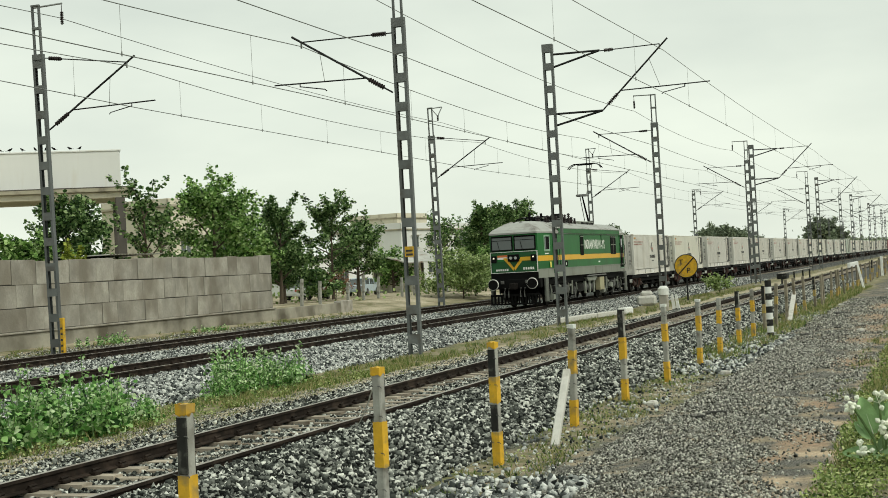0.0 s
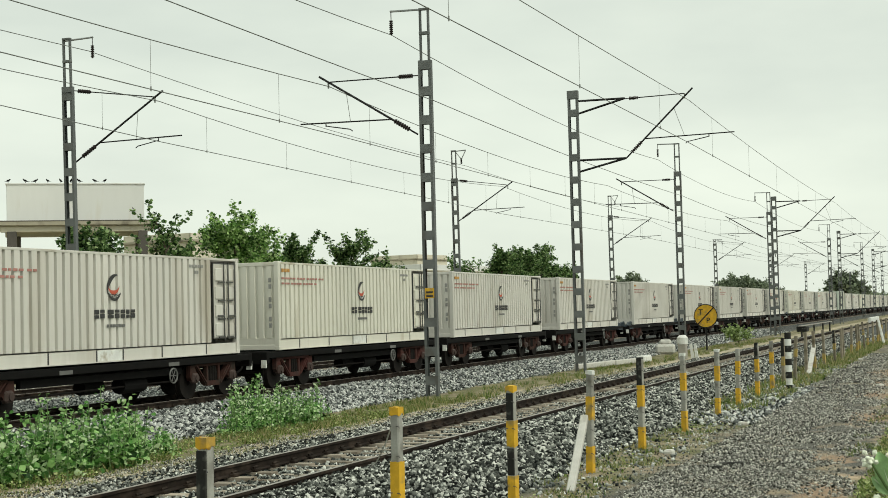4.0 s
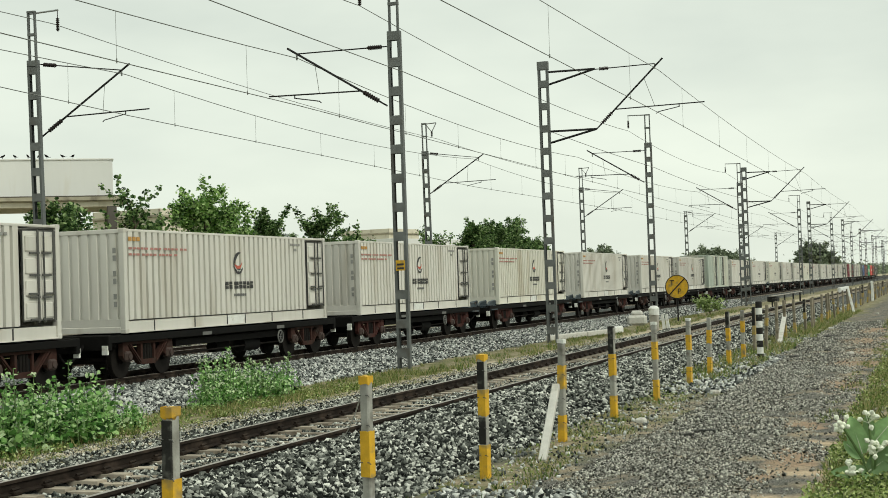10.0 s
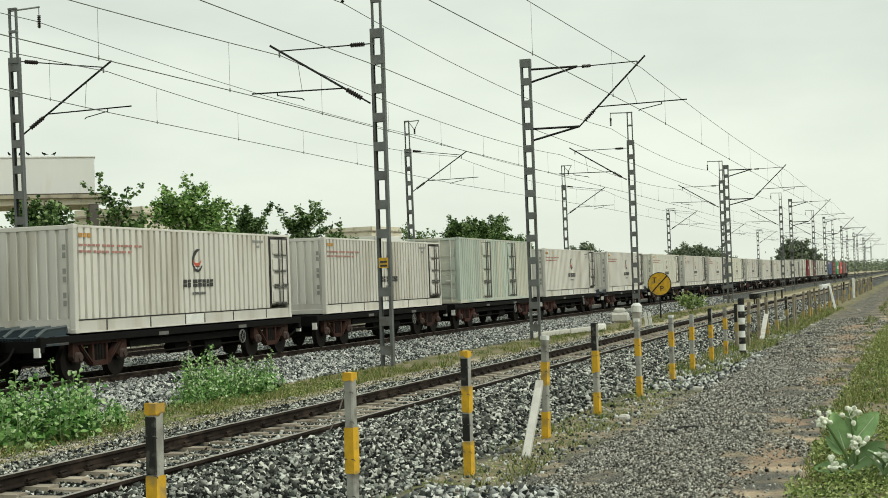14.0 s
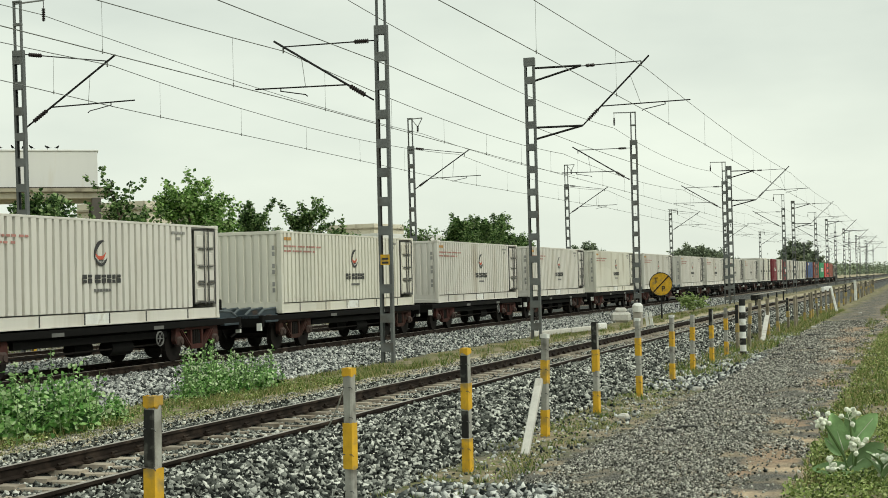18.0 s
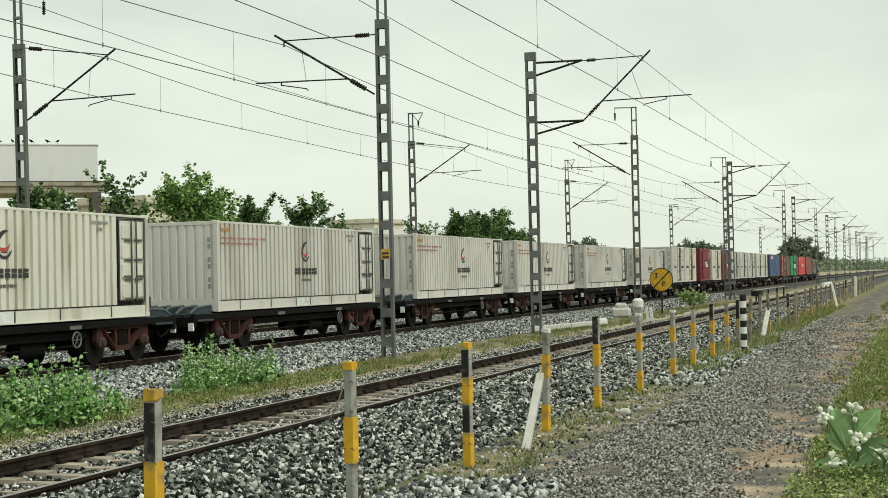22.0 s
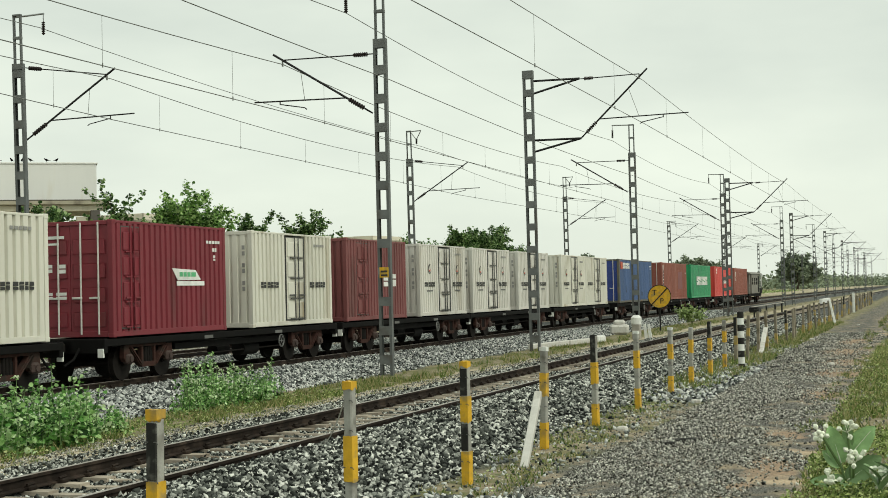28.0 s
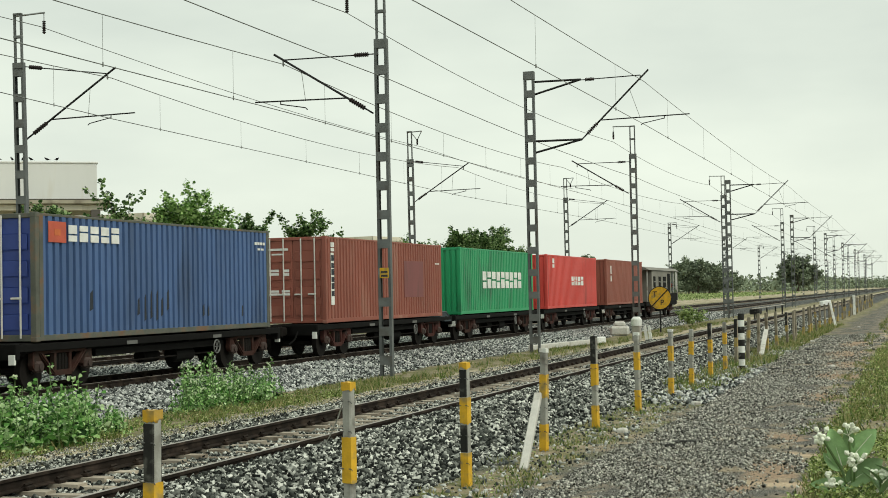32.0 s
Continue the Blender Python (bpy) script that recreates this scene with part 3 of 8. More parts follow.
# ---- wires ----
def catenary(xs, ys, contact, messenger, label, sags):
    """Contact wire and messenger from mast to mast. At each mast: the wires' place across the track, their heights, and the sag of the span that follows; the last two of a list go on in turn."""
    ob = thing("overhead_wire", label, "overhead wire", group="overhead wires")
    runs = ([], [])

    def nth(values, k):
        return values[k] if k < len(values) else values[-1 - (k - len(values)) % 2]

    for k, (a, b) in enumerate(zip(xs, xs[1:])):
        n = 12 if a < 260 else 4
        sag = sags[min(k, len(sags) - 1)]
        pts, pcs = [], []
        for i in range(n + 1):
            u = i / n
            x, y, zc, zm = (p + (q - p) * u for p, q in ((a, b), (nth(ys, k), nth(ys, k + 1)), (nth(contact, k), nth(contact, k + 1)), (nth(messenger, k), nth(messenger, k + 1))))
            pts.append((x, y, zm - 4 * sag * u * (1 - u)))
            pcs.append((x, y, zc))
        runs[0].extend(pcs[1 if k else 0:])
        runs[1].extend(pts[1 if k else 0:])
        if a < 130:
            for p, c in list(zip(pts, pcs))[1:-1:2]:
                part("dropper", Geo().tube(p, c, 0.006, 3).tube(Vector(c) - Vector((0, 0, 0.05)), Vector(c) + Vector((0, 0, 0.07)), 0.02, 4), wire_mat, ob)
    part("contact_wire", Geo().path(runs[0], 0.014, 4), wire_mat, ob)
    part("messenger_wire", Geo().path(runs[1], 0.014, 4), wire_mat, ob)
    return ob


catenary(near_xs, [20.05, 19.0, 19.9, 19.2, 19.9, 19.4], [7.95, 7.87, 8.1, 7.9, 7.9], [9.33, 9.38, 9.35, 9.34, 9.34], "copper contact wire hung over the main line", [0.28, 0.43, 0.36])
catenary(far_xs, [27.2, 26.45, 26.95, 26.4, 27.0, 26.6], [9.2, 8.29, 8.08, 8.2, 8.2], [10.06, 9.71, 9.8, 9.78, 9.78], "copper contact wire hung over the far track", [0.33, 0.55])
catenary(siding_xs, [11.08, 10.1, 9.85, 9.6, 9.9, 9.6], [8.53, 8.49, 8.44, 8.44], [10.0, 10.2, 10.12, 10.12], "copper contact wire hung over the siding", [0.22, 0.25])


def single_wire(ys, zs, xs, label, sag=0.7, r=0.014):
    """ys, zs: the wire's place at each mast; the last goes on."""
    run = []
    for k, (a, b) in enumerate(zip(xs, xs[1:])):
        n = 12 if a < 260 else 3
        y0, y1, z0, z1 = (v[min(m, len(v) - 1)] for v in (ys, zs) for m in (k, k + 1))
        for i in range(1 if run else 0, n + 1):
            u = i / n
            run.append((a + (b - a) * u, y0 + (y1 - y0) * u, z0 + (z1 - z0) * u - 4 * sag * u * (1 - u)))
    ob = thing("return_wire", label, "overhead wire", group="overhead wires")
    part("wire", Geo().path(run, r, 4), wire_mat, ob)
    return ob


single_wire([MAIN_MAST_Y + 1.12], [10.85, 10.85, 10.7, 10.85], near_xs, "thin return wire along the main line masts", 0.43)
single_wire([FAR_MAST_Y - 0.87, FAR_MAST_Y - 0.72], [11.6, 11.72, 11.2], far_xs[:4], "thin return wire along the far masts", 0.28)
single_wire([FAR_MAST_Y - 0.87], [9.75], far_xs[4:], "thin return wire along the far masts", 0.5)
single_wire([MAIN_MAST_Y - 0.28], [9.1, 8.66, 8.5, 8.6], near_xs, "thin earth wire fixed to the main line masts", 0.16)

# ---- train ----
MOVERS = []
RUST, SOOT = (0.16, 0.085, 0.045), (0.16, 0.15, 0.13)
white_box = material("off_white_container_paint", (0.615, 0.598, 0.55), 0.55, 0.0, 0.07, 0.8, dirt=(0.42, 0.385, 0.32), dirt_amount=0.2, dirt_scale=0.9, random_value=0.07, streak=7.0)
cream_box = material("cream_container_paint", (0.66, 0.645, 0.565), 0.55, 0.0, 0.06, 0.8, dirt=(0.36, 0.30, 0.2), dirt_amount=0.14, dirt_scale=0.9, random_value=0.05, streak=7.0)
mint_box = material("faded_mint_container_paint", (0.44, 0.495, 0.435), 0.7, 0.0, 0.24, 1.1, dirt=(0.56, 0.54, 0.45), dirt_amount=0.4, dirt_scale=0.8, streak=9.0)
blue_box = material("blue_container_paint", (0.055, 0.11, 0.25), 0.6, 0.0, 0.22, 0.8, dirt=(0.035, 0.06, 0.12), dirt_amount=0.2, dirt_scale=1.1, streak=5.0)
blue_door = material("deep_blue_door_paint", (0.022, 0.05, 0.24), 0.5, 0.0, 0.15, 1.0)
olive_frame = material("weathered_olive_frame", (0.10, 0.105, 0.085), 0.7, 0.0, 0.25, 2.0, dirt=RUST, dirt_amount=0.25, dirt_scale=2.0)
grime = material("dark_scraped_grime", (0.02, 0.025, 0.035), 0.8, 0.0, 0.3, 5.0)
brown_box = material("brown_red_container_paint", (0.26, 0.075, 0.05), 0.6, 0.0, 0.12, 0.8, dirt=(0.32, 0.15, 0.11), dirt_amount=0.15, streak=5.0)
maroon_box = material("maroon_container_paint", (0.19, 0.018, 0.03), 0.55, 0.0, 0.12, 0.8, dirt=(0.10, 0.025, 0.025), dirt_amount=0.15, streak=5.0)
dull_maroon = material("dull_maroon_container_paint", (0.19, 0.055, 0.055), 0.6, 0.0, 0.14, 0.8, dirt=(0.10, 0.04, 0.035), dirt_amount=0.15, streak=5.0)
green_box = material("green_container_paint", (0.015, 0.30, 0.12), 0.5, 0.0, 0.14, 0.8, dirt=(0.02, 0.10, 0.05), dirt_amount=0.1, streak=5.0)
red_box = material("bright_red_container_paint", (0.62, 0.06, 0.05), 0.5, 0.0, 0.1, 0.8, dirt=(0.30, 0.03, 0.025), dirt_amount=0.1, streak=5.0)
ink = material("black_marking_paint", (0.03, 0.03, 0.03), 0.6)
red_ink = material("red_marking_paint", (0.50, 0.09, 0.05), 0.6)
faded_red = material("faded_red_marking", (0.42, 0.20, 0.17), 0.7)
orange_ink = material("orange_marking_paint", (0.5, 0.26, 0.06), 0.6)
saffron = material("saffron_paint", (0.55, 0.13, 0.03), 0.5)
white_ink = material("white_marking_paint", (0.75, 0.75, 0.72), 0.6)
green_ink = material("green_marking_paint", (0.1, 0.42, 0.2), 0.6)
gap_dark = material("door_gasket", (0.085, 0.085, 0.08), 0.8)
rod_steel = material("lock_rod_steel", (0.16, 0.16, 0.155), 0.5, 0.4)
pale_rod = material("galvanised_lock_rod", (0.62, 0.61, 0.57), 0.45, 0.2)
worn_ink = material("worn_grey_marking", (0.28, 0.28, 0.265), 0.7)
skirt_joint = material("skirt_joint_rubber", (0.05, 0.05, 0.048), 0.8)
platform_edge = material("worn_platform_edge", (0.075, 0.095, 0.105), 0.6, 0.1, 0.2, 4.0)
platform_blue = material("blue_grey_platform_steel", (0.030, 0.047, 0.060), 0.6, 0.2, 0.3, 3.0, dirt=RUST, dirt_amount=0.1)


def mover(ob, x, y=TRAIN_Y, z=0.0):
    MOVERS.append((ob, x, y, z))
    ob.matrix_basis = pose(x, y, z)
    return ob


def corrugated(u0, u1, w0, w1, depth, pitch, at, face="y", out=1.0, groove=0.26):
    """A sheet with trapezoid ribs, its ribs upright. face y: along x at y = at; face x: along y at x = at; face z: a roof at z = at."""
    g = Geo()
    n = max(2, round((u1 - u0) / pitch))
    p = (u1 - u0) / n
    line = []
    for i in range(n):
        a = u0 + i * p
        line += [(a, 0.0), (a + p * groove, 0.0), (a + p * (groove + 0.08), 1.0), (a + p * 0.92, 1.0)]
    line.append((u1, 0.0))
    for u, d in line:
        o = at + out * (d - 1.0) * depth
        for w in (w0, w1):
            g.v.append({"y": (u, o, w), "x": (o, u, w), "z": (u, w, o)}[face])
    g.f += [(2 * i, 2 * i + 2, 2 * i + 3, 2 * i + 1) for i in range(len(line) - 1)]
    return g


def letter_blocks(geo, x0, x1, z0, z1, y, widths):
    """A word as plain blocks of its size; tall blocks are slit across."""
    total = sum(widths) + 0.32 * (len(widths) - 1)
    u, x, h = (x1 - x0) / total, x0, z1 - z0
    for i, w in enumerate(widths):
        a, b = x, x + w * u
        if w > 0.3 and h < 0.15:
            geo.box(a, b, y - 0.004, y + 0.004, z0, z1)
        elif w > 0.3:
            cut = z0 + h * (0.42, 0.6, 0.5)[i % 3]
            geo.box(a, b, y - 0.004, y + 0.004, z0, cut - h * 0.05)
            geo.box(a, b, y - 0.004, y + 0.004, cut + h * 0.05, z1)
        x += (w + 0.32) * u
    return geo


def word_mesh(name, words, x0, x1, z0, z1, y, mat, s=-1):
    """Raised lettering on a wall that faces along y (s: which way), stretched to fill the given box."""
    cu = bpy.data.curves.new(name, "FONT")
    cu.body, cu.size, cu.extrude, cu.offset = words, 1.0, 0.004, 0.014
    tmp = bpy.data.objects.new(name, cu)
    me = bpy.data.meshes.new_from_object(tmp)
    bpy.data.objects.remove(tmp)
    bpy.data.curves.remove(cu)
    co = np.empty(len(me.vertices) * 3, dtype=np.float32)
    me.vertices.foreach_get("co", co)
    co = co.reshape(-1, 3)
    lo, hi = co.min(0), co.max(0)
    u, w = (co[:, 0] - lo[0]) / (hi[0] - lo[0]), (co[:, 1] - lo[1]) / (hi[1] - lo[1])
    px = x0 + (x1 - x0) * (u if s < 0 else 1 - u)
    me.vertices.foreach_set("co", np.stack([px, y + s * co[:, 2], z0 + (z1 - z0) * w], 1).astype(np.float32).ravel())
    me.materials.clear()
    me.materials.append(mat)
    me.update()
    return me


def letter_column(y, z0, z1):
    """An upright row of number bars on a container's end."""
    g, n = Geo(), 8
    for i in range(n):
        z = z0 + (z1 - z0) * i / n
        if i not in (2, 5):
            g.box(-0.006, 0.0, y - 0.045, y + 0.045, z, z + (z1 - z0) / n * 0.7)
    return g


def container_frame(ob, L, z0, z1, paint, low=0.15):
    W = 1.219
    for x in (0.0, L - 0.15):
        for y in (-W, W - 0.15):
            part("corner_post", Geo().box(x, x + 0.15, y, y + 0.15, z0, z1, 0.012), paint, ob)
            for z in (z0 - 0.004, z1 - 0.11):
                part("corner_casting", Geo().box(x - 0.005, x + 0.165, y - 0.006, y + 0.156, z, z + 0.118, 0.015), paint, ob)
    for y in (-W + 0.01, W - 0.08):
        part("top_rail", Geo().box(0.15, L - 0.15, y, y + 0.07, z1 - 0.075, z1 - 0.012, 0.01), paint, ob)
        part("bottom_rail", Geo().box(0.15, L - 0.15, y + (0.05 if y < 0 and low < 0.1 else 0), y + 0.07 - (0.05 if y > 0 and low < 0.1 else 0), z0 + 0.012, z0 + low, 0.01), paint, ob)
    for x in (0.01, L - 0.09):
        part("end_header", Geo().box(x, x + 0.08, -W + 0.15, W - 0.15, z1 - 0.12, z1 - 0.012, 0.01), paint, ob)
        part("end_sill", Geo().box(x, x + 0.08, -W + 0.15, W - 0.15, z0 + 0.012, z0 + 0.16, 0.01), paint, ob)
    part("roof", corrugated(0.1, L - 0.1, -W + 0.07, W - 0.07, 0.02, 0.3, z1 - 0.014, "z"), paint, ob)


def end_doors(ob, x, z0, z1, paint, s=-1, marks=True):
    """Double doors with lock rods, on the end that faces along s."""
    W = 1.07
    for k in (-1, 1):
        y0, y1 = (0.006, W) if k > 0 else (-W, -0.006)
        door = part("door", Geo().box(min(x, x - s * 0.05), max(x, x - s * 0.05), y0, y1, z0 + 0.16, z1 - 0.12, 0.008), paint, ob)
        g = Geo()
        h = (z1 - z0 - 0.5) / 4
        for i in range(4):
            za = z0 + 0.26 + i * h
            g.box(min(x, x + s * 0.022), max(x, x + s * 0.022), y0 + 0.08, y1 - 0.08, za, za + h * 0.62, 0.02)
        part("door_ribs", g, paint, door)
        for o in (0.28, 0.74):
            y = k * (W * o + 0.02)
            part("lock_rod", Geo().tube((x + s * 0.045, y, z0 + 0.08), (x + s * 0.045, y, z1 - 0.05), 0.024, 6), pale_rod, door)
            part("lock_handle", Geo().box(min(x + s * 0.03, x + s * 0.07), max(x + s * 0.03, x + s * 0.07), y - 0.03, y + 0.25, z0 + 0.95, z0 + 1.0, 0.008), pale_rod, door)
    if marks:
        g = Geo()
        for i, (ya, yb, za, zb) in enumerate([(-0.9, -0.15, 2.45, 2.55), (-0.75, -0.3, 2.3, 2.37), (-0.85, -0.5, 1.62, 1.85), (-0.35, -0.12, 1.6, 1.85), (-0.85, -0.5, 0.95, 1.15), (-0.4, -0.1, 0.95, 1.15)]):
            n = 2 if i > 1 else 1
            for j in range(n):
                zz = z0 + za + (zb - za) * j / n
                g.box(min(x + s * 0.025, x + s * 0.03), max(x + s * 0.025, x + s * 0.03), -yb, -ya, zz, zz + (zb - za) / n * 0.75)
        part("stencilled_marking", g, white_ink, ob)


def side_door(ob, x0, x1, z0, z1, paint, y=-1.2, rods=None):
    """Double door set in a side: pressed panels parted by dark gaps, lock rods near the middle and the far edge."""
    mid = (x0 + x1) / 2
    rods = rods or paint
    part("door_gasket", Geo().box(x0 + 0.045, x1 + 0.005, y - 0.008, y + 0.03, z0, z1), gap_dark, ob)
    h = (z1 - z0 - 0.06) / 4
    for a, b, at in ((x0 + 0.06, mid - 0.024, (0.82,)), (mid + 0.024, x1 - 0.055, (0.16, 0.80))):
        leaf = part("door", Geo().box(a, b, y - 0.018, y, z0 + 0.03, z1 - 0.03, 0.006), paint, ob)
        gear, w = Geo(), b - a
        for i in range(4):
            part("door_panel", Geo().box(a + 0.05, b - 0.05, y - 0.045, y - 0.016, z0 + 0.07 + i * h, z0 + h * (i + 0.86), 0.02), paint, leaf)
            gear.box(a + (0.02 if len(at) > 1 else w * 0.3), b - (w * 0.35 if len(at) > 1 else 0.02), y - 0.075, y - 0.046, z0 + 0.02 + i * h, z0 + 0.06 + i * h, 0.004)
        for o in at:
            part("lock_rod", Geo().tube((a + w * o, y - 0.07, z0 - 0.03), (a + w * o, y - 0.07, z1 + 0.02), 0.02, 6), rods, leaf)
        part("lock_handle", Geo().box(a + 0.1, b - 0.08, y - 0.085, y - 0.06, z0 + (z1 - z0) * 0.29, z0 + (z1 - z0) * 0.29 + 0.045, 0.004), rods, leaf)
        tagged(part("rod_guides", gear, rods, leaf), kind="stuff")


def emblem(ob, cx, cz, y, size=1.0):
    """A company mark as plain curved shapes: dark crescents and a red band."""
    def crescent(a0, a1, r0, r1, ox, oz):
        g, n = Geo(), 10
        for i in range(n):
            ta, tb = radians(a0 + (a1 - a0) * i / n), radians(a0 + (a1 - a0) * (i + 1) / n)
            ka, kb = math.sin(math.pi * i / n), math.sin(math.pi * (i + 1) / n)
            pts = []
            for t, k, r in ((ta, ka, r0), (tb, kb, r0), (tb, kb, r1), (ta, ka, r1)):
                rr = r0 + (r - r0) * k
                pts.append((cx + size * (ox + rr * math.cos(t) * 1.05), y, cz + size * (oz + rr * math.sin(t))))
            g.poly(*pts)
            g.poly(*[(p[0], p[1] + 0.004, p[2]) for p in reversed(pts)])
        return g
    part("emblem_crescent", crescent(68, 205, 0.46, 0.30, 0.10, 0.04), ink, ob)
    part("emblem_band", crescent(188, 352, 0.32, 0.19, 0.0, 0.17), red_ink, ob)
    part("emblem_streak", crescent(196, 344, 0.30, 0.22, 0.04, 0.04), white_ink, ob)
    part("emblem_base", crescent(195, 345, 0.37, 0.14, 0.04, 0.02), ink, ob)


def white_container(paint, label):
    """Forty-foot steel box with a plain skirt and a side door."""
    L, z0, zp, z1, W = 12.192, 1.1, 1.43, 3.66, 1.219
    ob = thing("shipping_container", label, "shipping container", group="containers on the train")
    container_frame(ob, L, z0, z1, paint, 0.02)
    for s in (-1, 1):
        part("side_panel", corrugated(0.15, L - 0.15 if s > 0 else 10.68, zp, z1 - 0.07, 0.125, 0.30, s * (W - 0.012), "y", s, 0.2), paint, ob)
        skirt = part("skirt", Geo().box(0.15, L - 0.15, min(s * (W - 0.04), s * (W - 0.09)), max(s * (W - 0.04), s * (W - 0.09)), z0 + 0.02, zp - 0.035, 0.006), paint, ob)
        part("skirt_edge", Geo().box(0.15, L - 0.15, min(s * (W - 0.002), s * (W - 0.06)), max(s * (W - 0.002), s * (W - 0.06)), z0 + 0.006, z0 + 0.035, 0.004), paint, skirt)
        for x in ((1.4, 3.5, 5.35, 6.45, 8.2, 10.4) if s < 0 else ()):
            part("rib", Geo().box(x, x + 0.045, -W + 0.028, -W + 0.04, z0 + 0.03, zp - 0.036, 0.002), skirt_joint, skirt)
        if s < 0:
            part("repaired_panel", Geo().box(5.4, 6.44, -W + 0.034, -W + 0.04, z0 + 0.04, zp - 0.04, 0.001), white_paint, skirt, "brighter repainted panel")
    for x, s in ((0.02, -1), (L - 0.02, 1)):
        part("end_panel", corrugated(-1.07, 1.07, zp, z1 - 0.1, 0.04, 0.27, x, "x", s), paint, ob)
        part("end_skirt", Geo().box(min(x, x - s * 0.03), max(x, x - s * 0.03), -1.07, 1.07, z0 + 0.1, zp + 0.02, 0.005), paint, ob)
    side_door(ob, 10.74, 12.02, 1.52, 3.52, paint, -W + 0.012, gap_dark)
    y = -W - 0.003
    part("serial_marking", letter_blocks(Geo(), 0.22, 0.75, 3.36, 3.46, y, [1, 1, 1]), orange_ink, ob)
    part("notice_line", letter_blocks(Geo(), 0.22, 3.1, 3.15, 3.205, y, [1, .8, 1, .7, 1, .2, .9, 1, .8, .2, 1, .6, 1, 1, .2, 1, .8]), faded_red, ob)
    part("notice_line", letter_blocks(Geo(), 0.22, 2.6, 3.0, 3.055, y, [1, .8, 1, .2, .7, 1, .9, 1, .2, .8, 1, .6, 1, .2, 1]), faded_red, ob)
    emblem(ob, 6.05, 2.78, y, 0.74)
    part("word_marking", letter_blocks(Geo(), 5.25, 6.95, 2.12, 2.32, y, [1, 0.9, 0.1, 1.3, 1, 1, 0.7, 1]), ink, ob)
    part("small_word_marking", letter_blocks(Geo(), 5.75, 6.5, 1.91, 1.98, y, [1, 1, 1, 1, 1, 1]), rod_steel, ob)
    part("side_number_marking", letter_blocks(letter_blocks(Geo(), 9.55, 10.25, 3.38, 3.45, y, [1, 1, 1, 1, 1]), 9.8, 10.0, 3.22, 3.3, y, [1, 1]), worn_ink, ob)
    part("end_number_marking", letter_column(-0.95, 1.75, 3.25), worn_ink, ob)
    return ob


def plain_container(L, z1, paint, label, door_end=True, marks=(), ribs=0.05, frame_paint=None, door_paint=None):
    """Standard corrugated box; marks: (material, x0, x1, z0, z1, widths)."""
    z0, W = 1.1, 1.219
    ob = thing("shipping_container", label, "shipping container", group="containers on the train")
    container_frame(ob, L, z0, z1, frame_paint or paint)
    for s in (-1, 1):
        part("side_panel", corrugated(0.15, L - 0.15, z0 + 0.14, z1 - 0.07, ribs, 0.279, s * (W - 0.012), "y", s), paint, ob)
    if door_end:
        end_doors(ob, 0.045, z0, z1, door_paint or paint)
    else:
        part("end_panel", corrugated(-1.07, 1.07, z0 + 0.15, z1 - 0.1, 0.04, 0.27, 0.02, "x", -1), paint, ob)
    part("end_panel", corrugated(-1.07, 1.07, z0 + 0.15, z1 - 0.1, 0.04, 0.27, L - 0.02, "x", 1), paint, ob)
    for name, mat, x0, x1, za, zb, widths in marks:
        part(name, letter_blocks(Geo(), x0, x1, za, zb, -W - 0.003, widths), mat, ob)
    return ob


def short_white_container(paint, label, word=True):
    """Twenty-foot box with a double door in the middle of its side."""
    L, z0, z1, W = 6.058, 1.1, 3.99, 1.219
    ob = thing("shipping_container", label, "shipping container", group="containers on the train")
    container_frame(ob, L, z0, z1, paint)
    d0, d1 = 2.35, 3.85
    part("side_panel", corrugated(0.15, d0, z0 + 0.14, z1 - 0.07, 0.085, 0.279, -W + 0.012, "y", -1), paint, ob)
    part("side_panel", corrugated(d1, L - 0.15, z0 + 0.14, z1 - 0.07, 0.085, 0.279, -W + 0.012, "y", -1), paint, ob)
    part("side_panel", corrugated(0.15, L - 0.15, z0 + 0.14, z1 - 0.07, 0.085, 0.279, W - 0.012, "y", 1), paint, ob)
    side_door(ob, d0 + 0.02, d1 - 0.02, z0 + 0.17, z1 - 0.12, paint, -W + 0.012, gap_dark)
    for x, s in ((0.02, -1), (L - 0.02, 1)):
        part("end_panel", corrugated(-1.07, 1.07, z0 + 0.15, z1 - 0.1, 0.04, 0.27, x, "x", s), paint, ob)
    y = -W - 0.003
    for cx in (1.2, 4.85):
        if word == "marks":
            emblem(ob, cx, 2.95, y, 0.46)
        part("word_marking", letter_blocks(Geo(), cx - 0.62, cx + 0.62, 2.28, 2.46, y, [1, 0.8, 0.1, 1.2, 1, 0.7, 1]), ink, ob)
        if word == "marks":
            part("small_word_marking", letter_blocks(Geo(), cx - 0.35, cx + 0.35, 2.08, 2.14, y, [1, 1, 1, 1]), rod_steel, ob)
    part("side_number_marking", letter_blocks(Geo(), 4.6, 5.4, 3.6, 3.68, y, [1, 1, 1, 1, 1]), worn_ink, ob)
    part("end_number_marking", letter_column(-0.93, 2.2, 3.6), worn_ink, ob)
    return ob


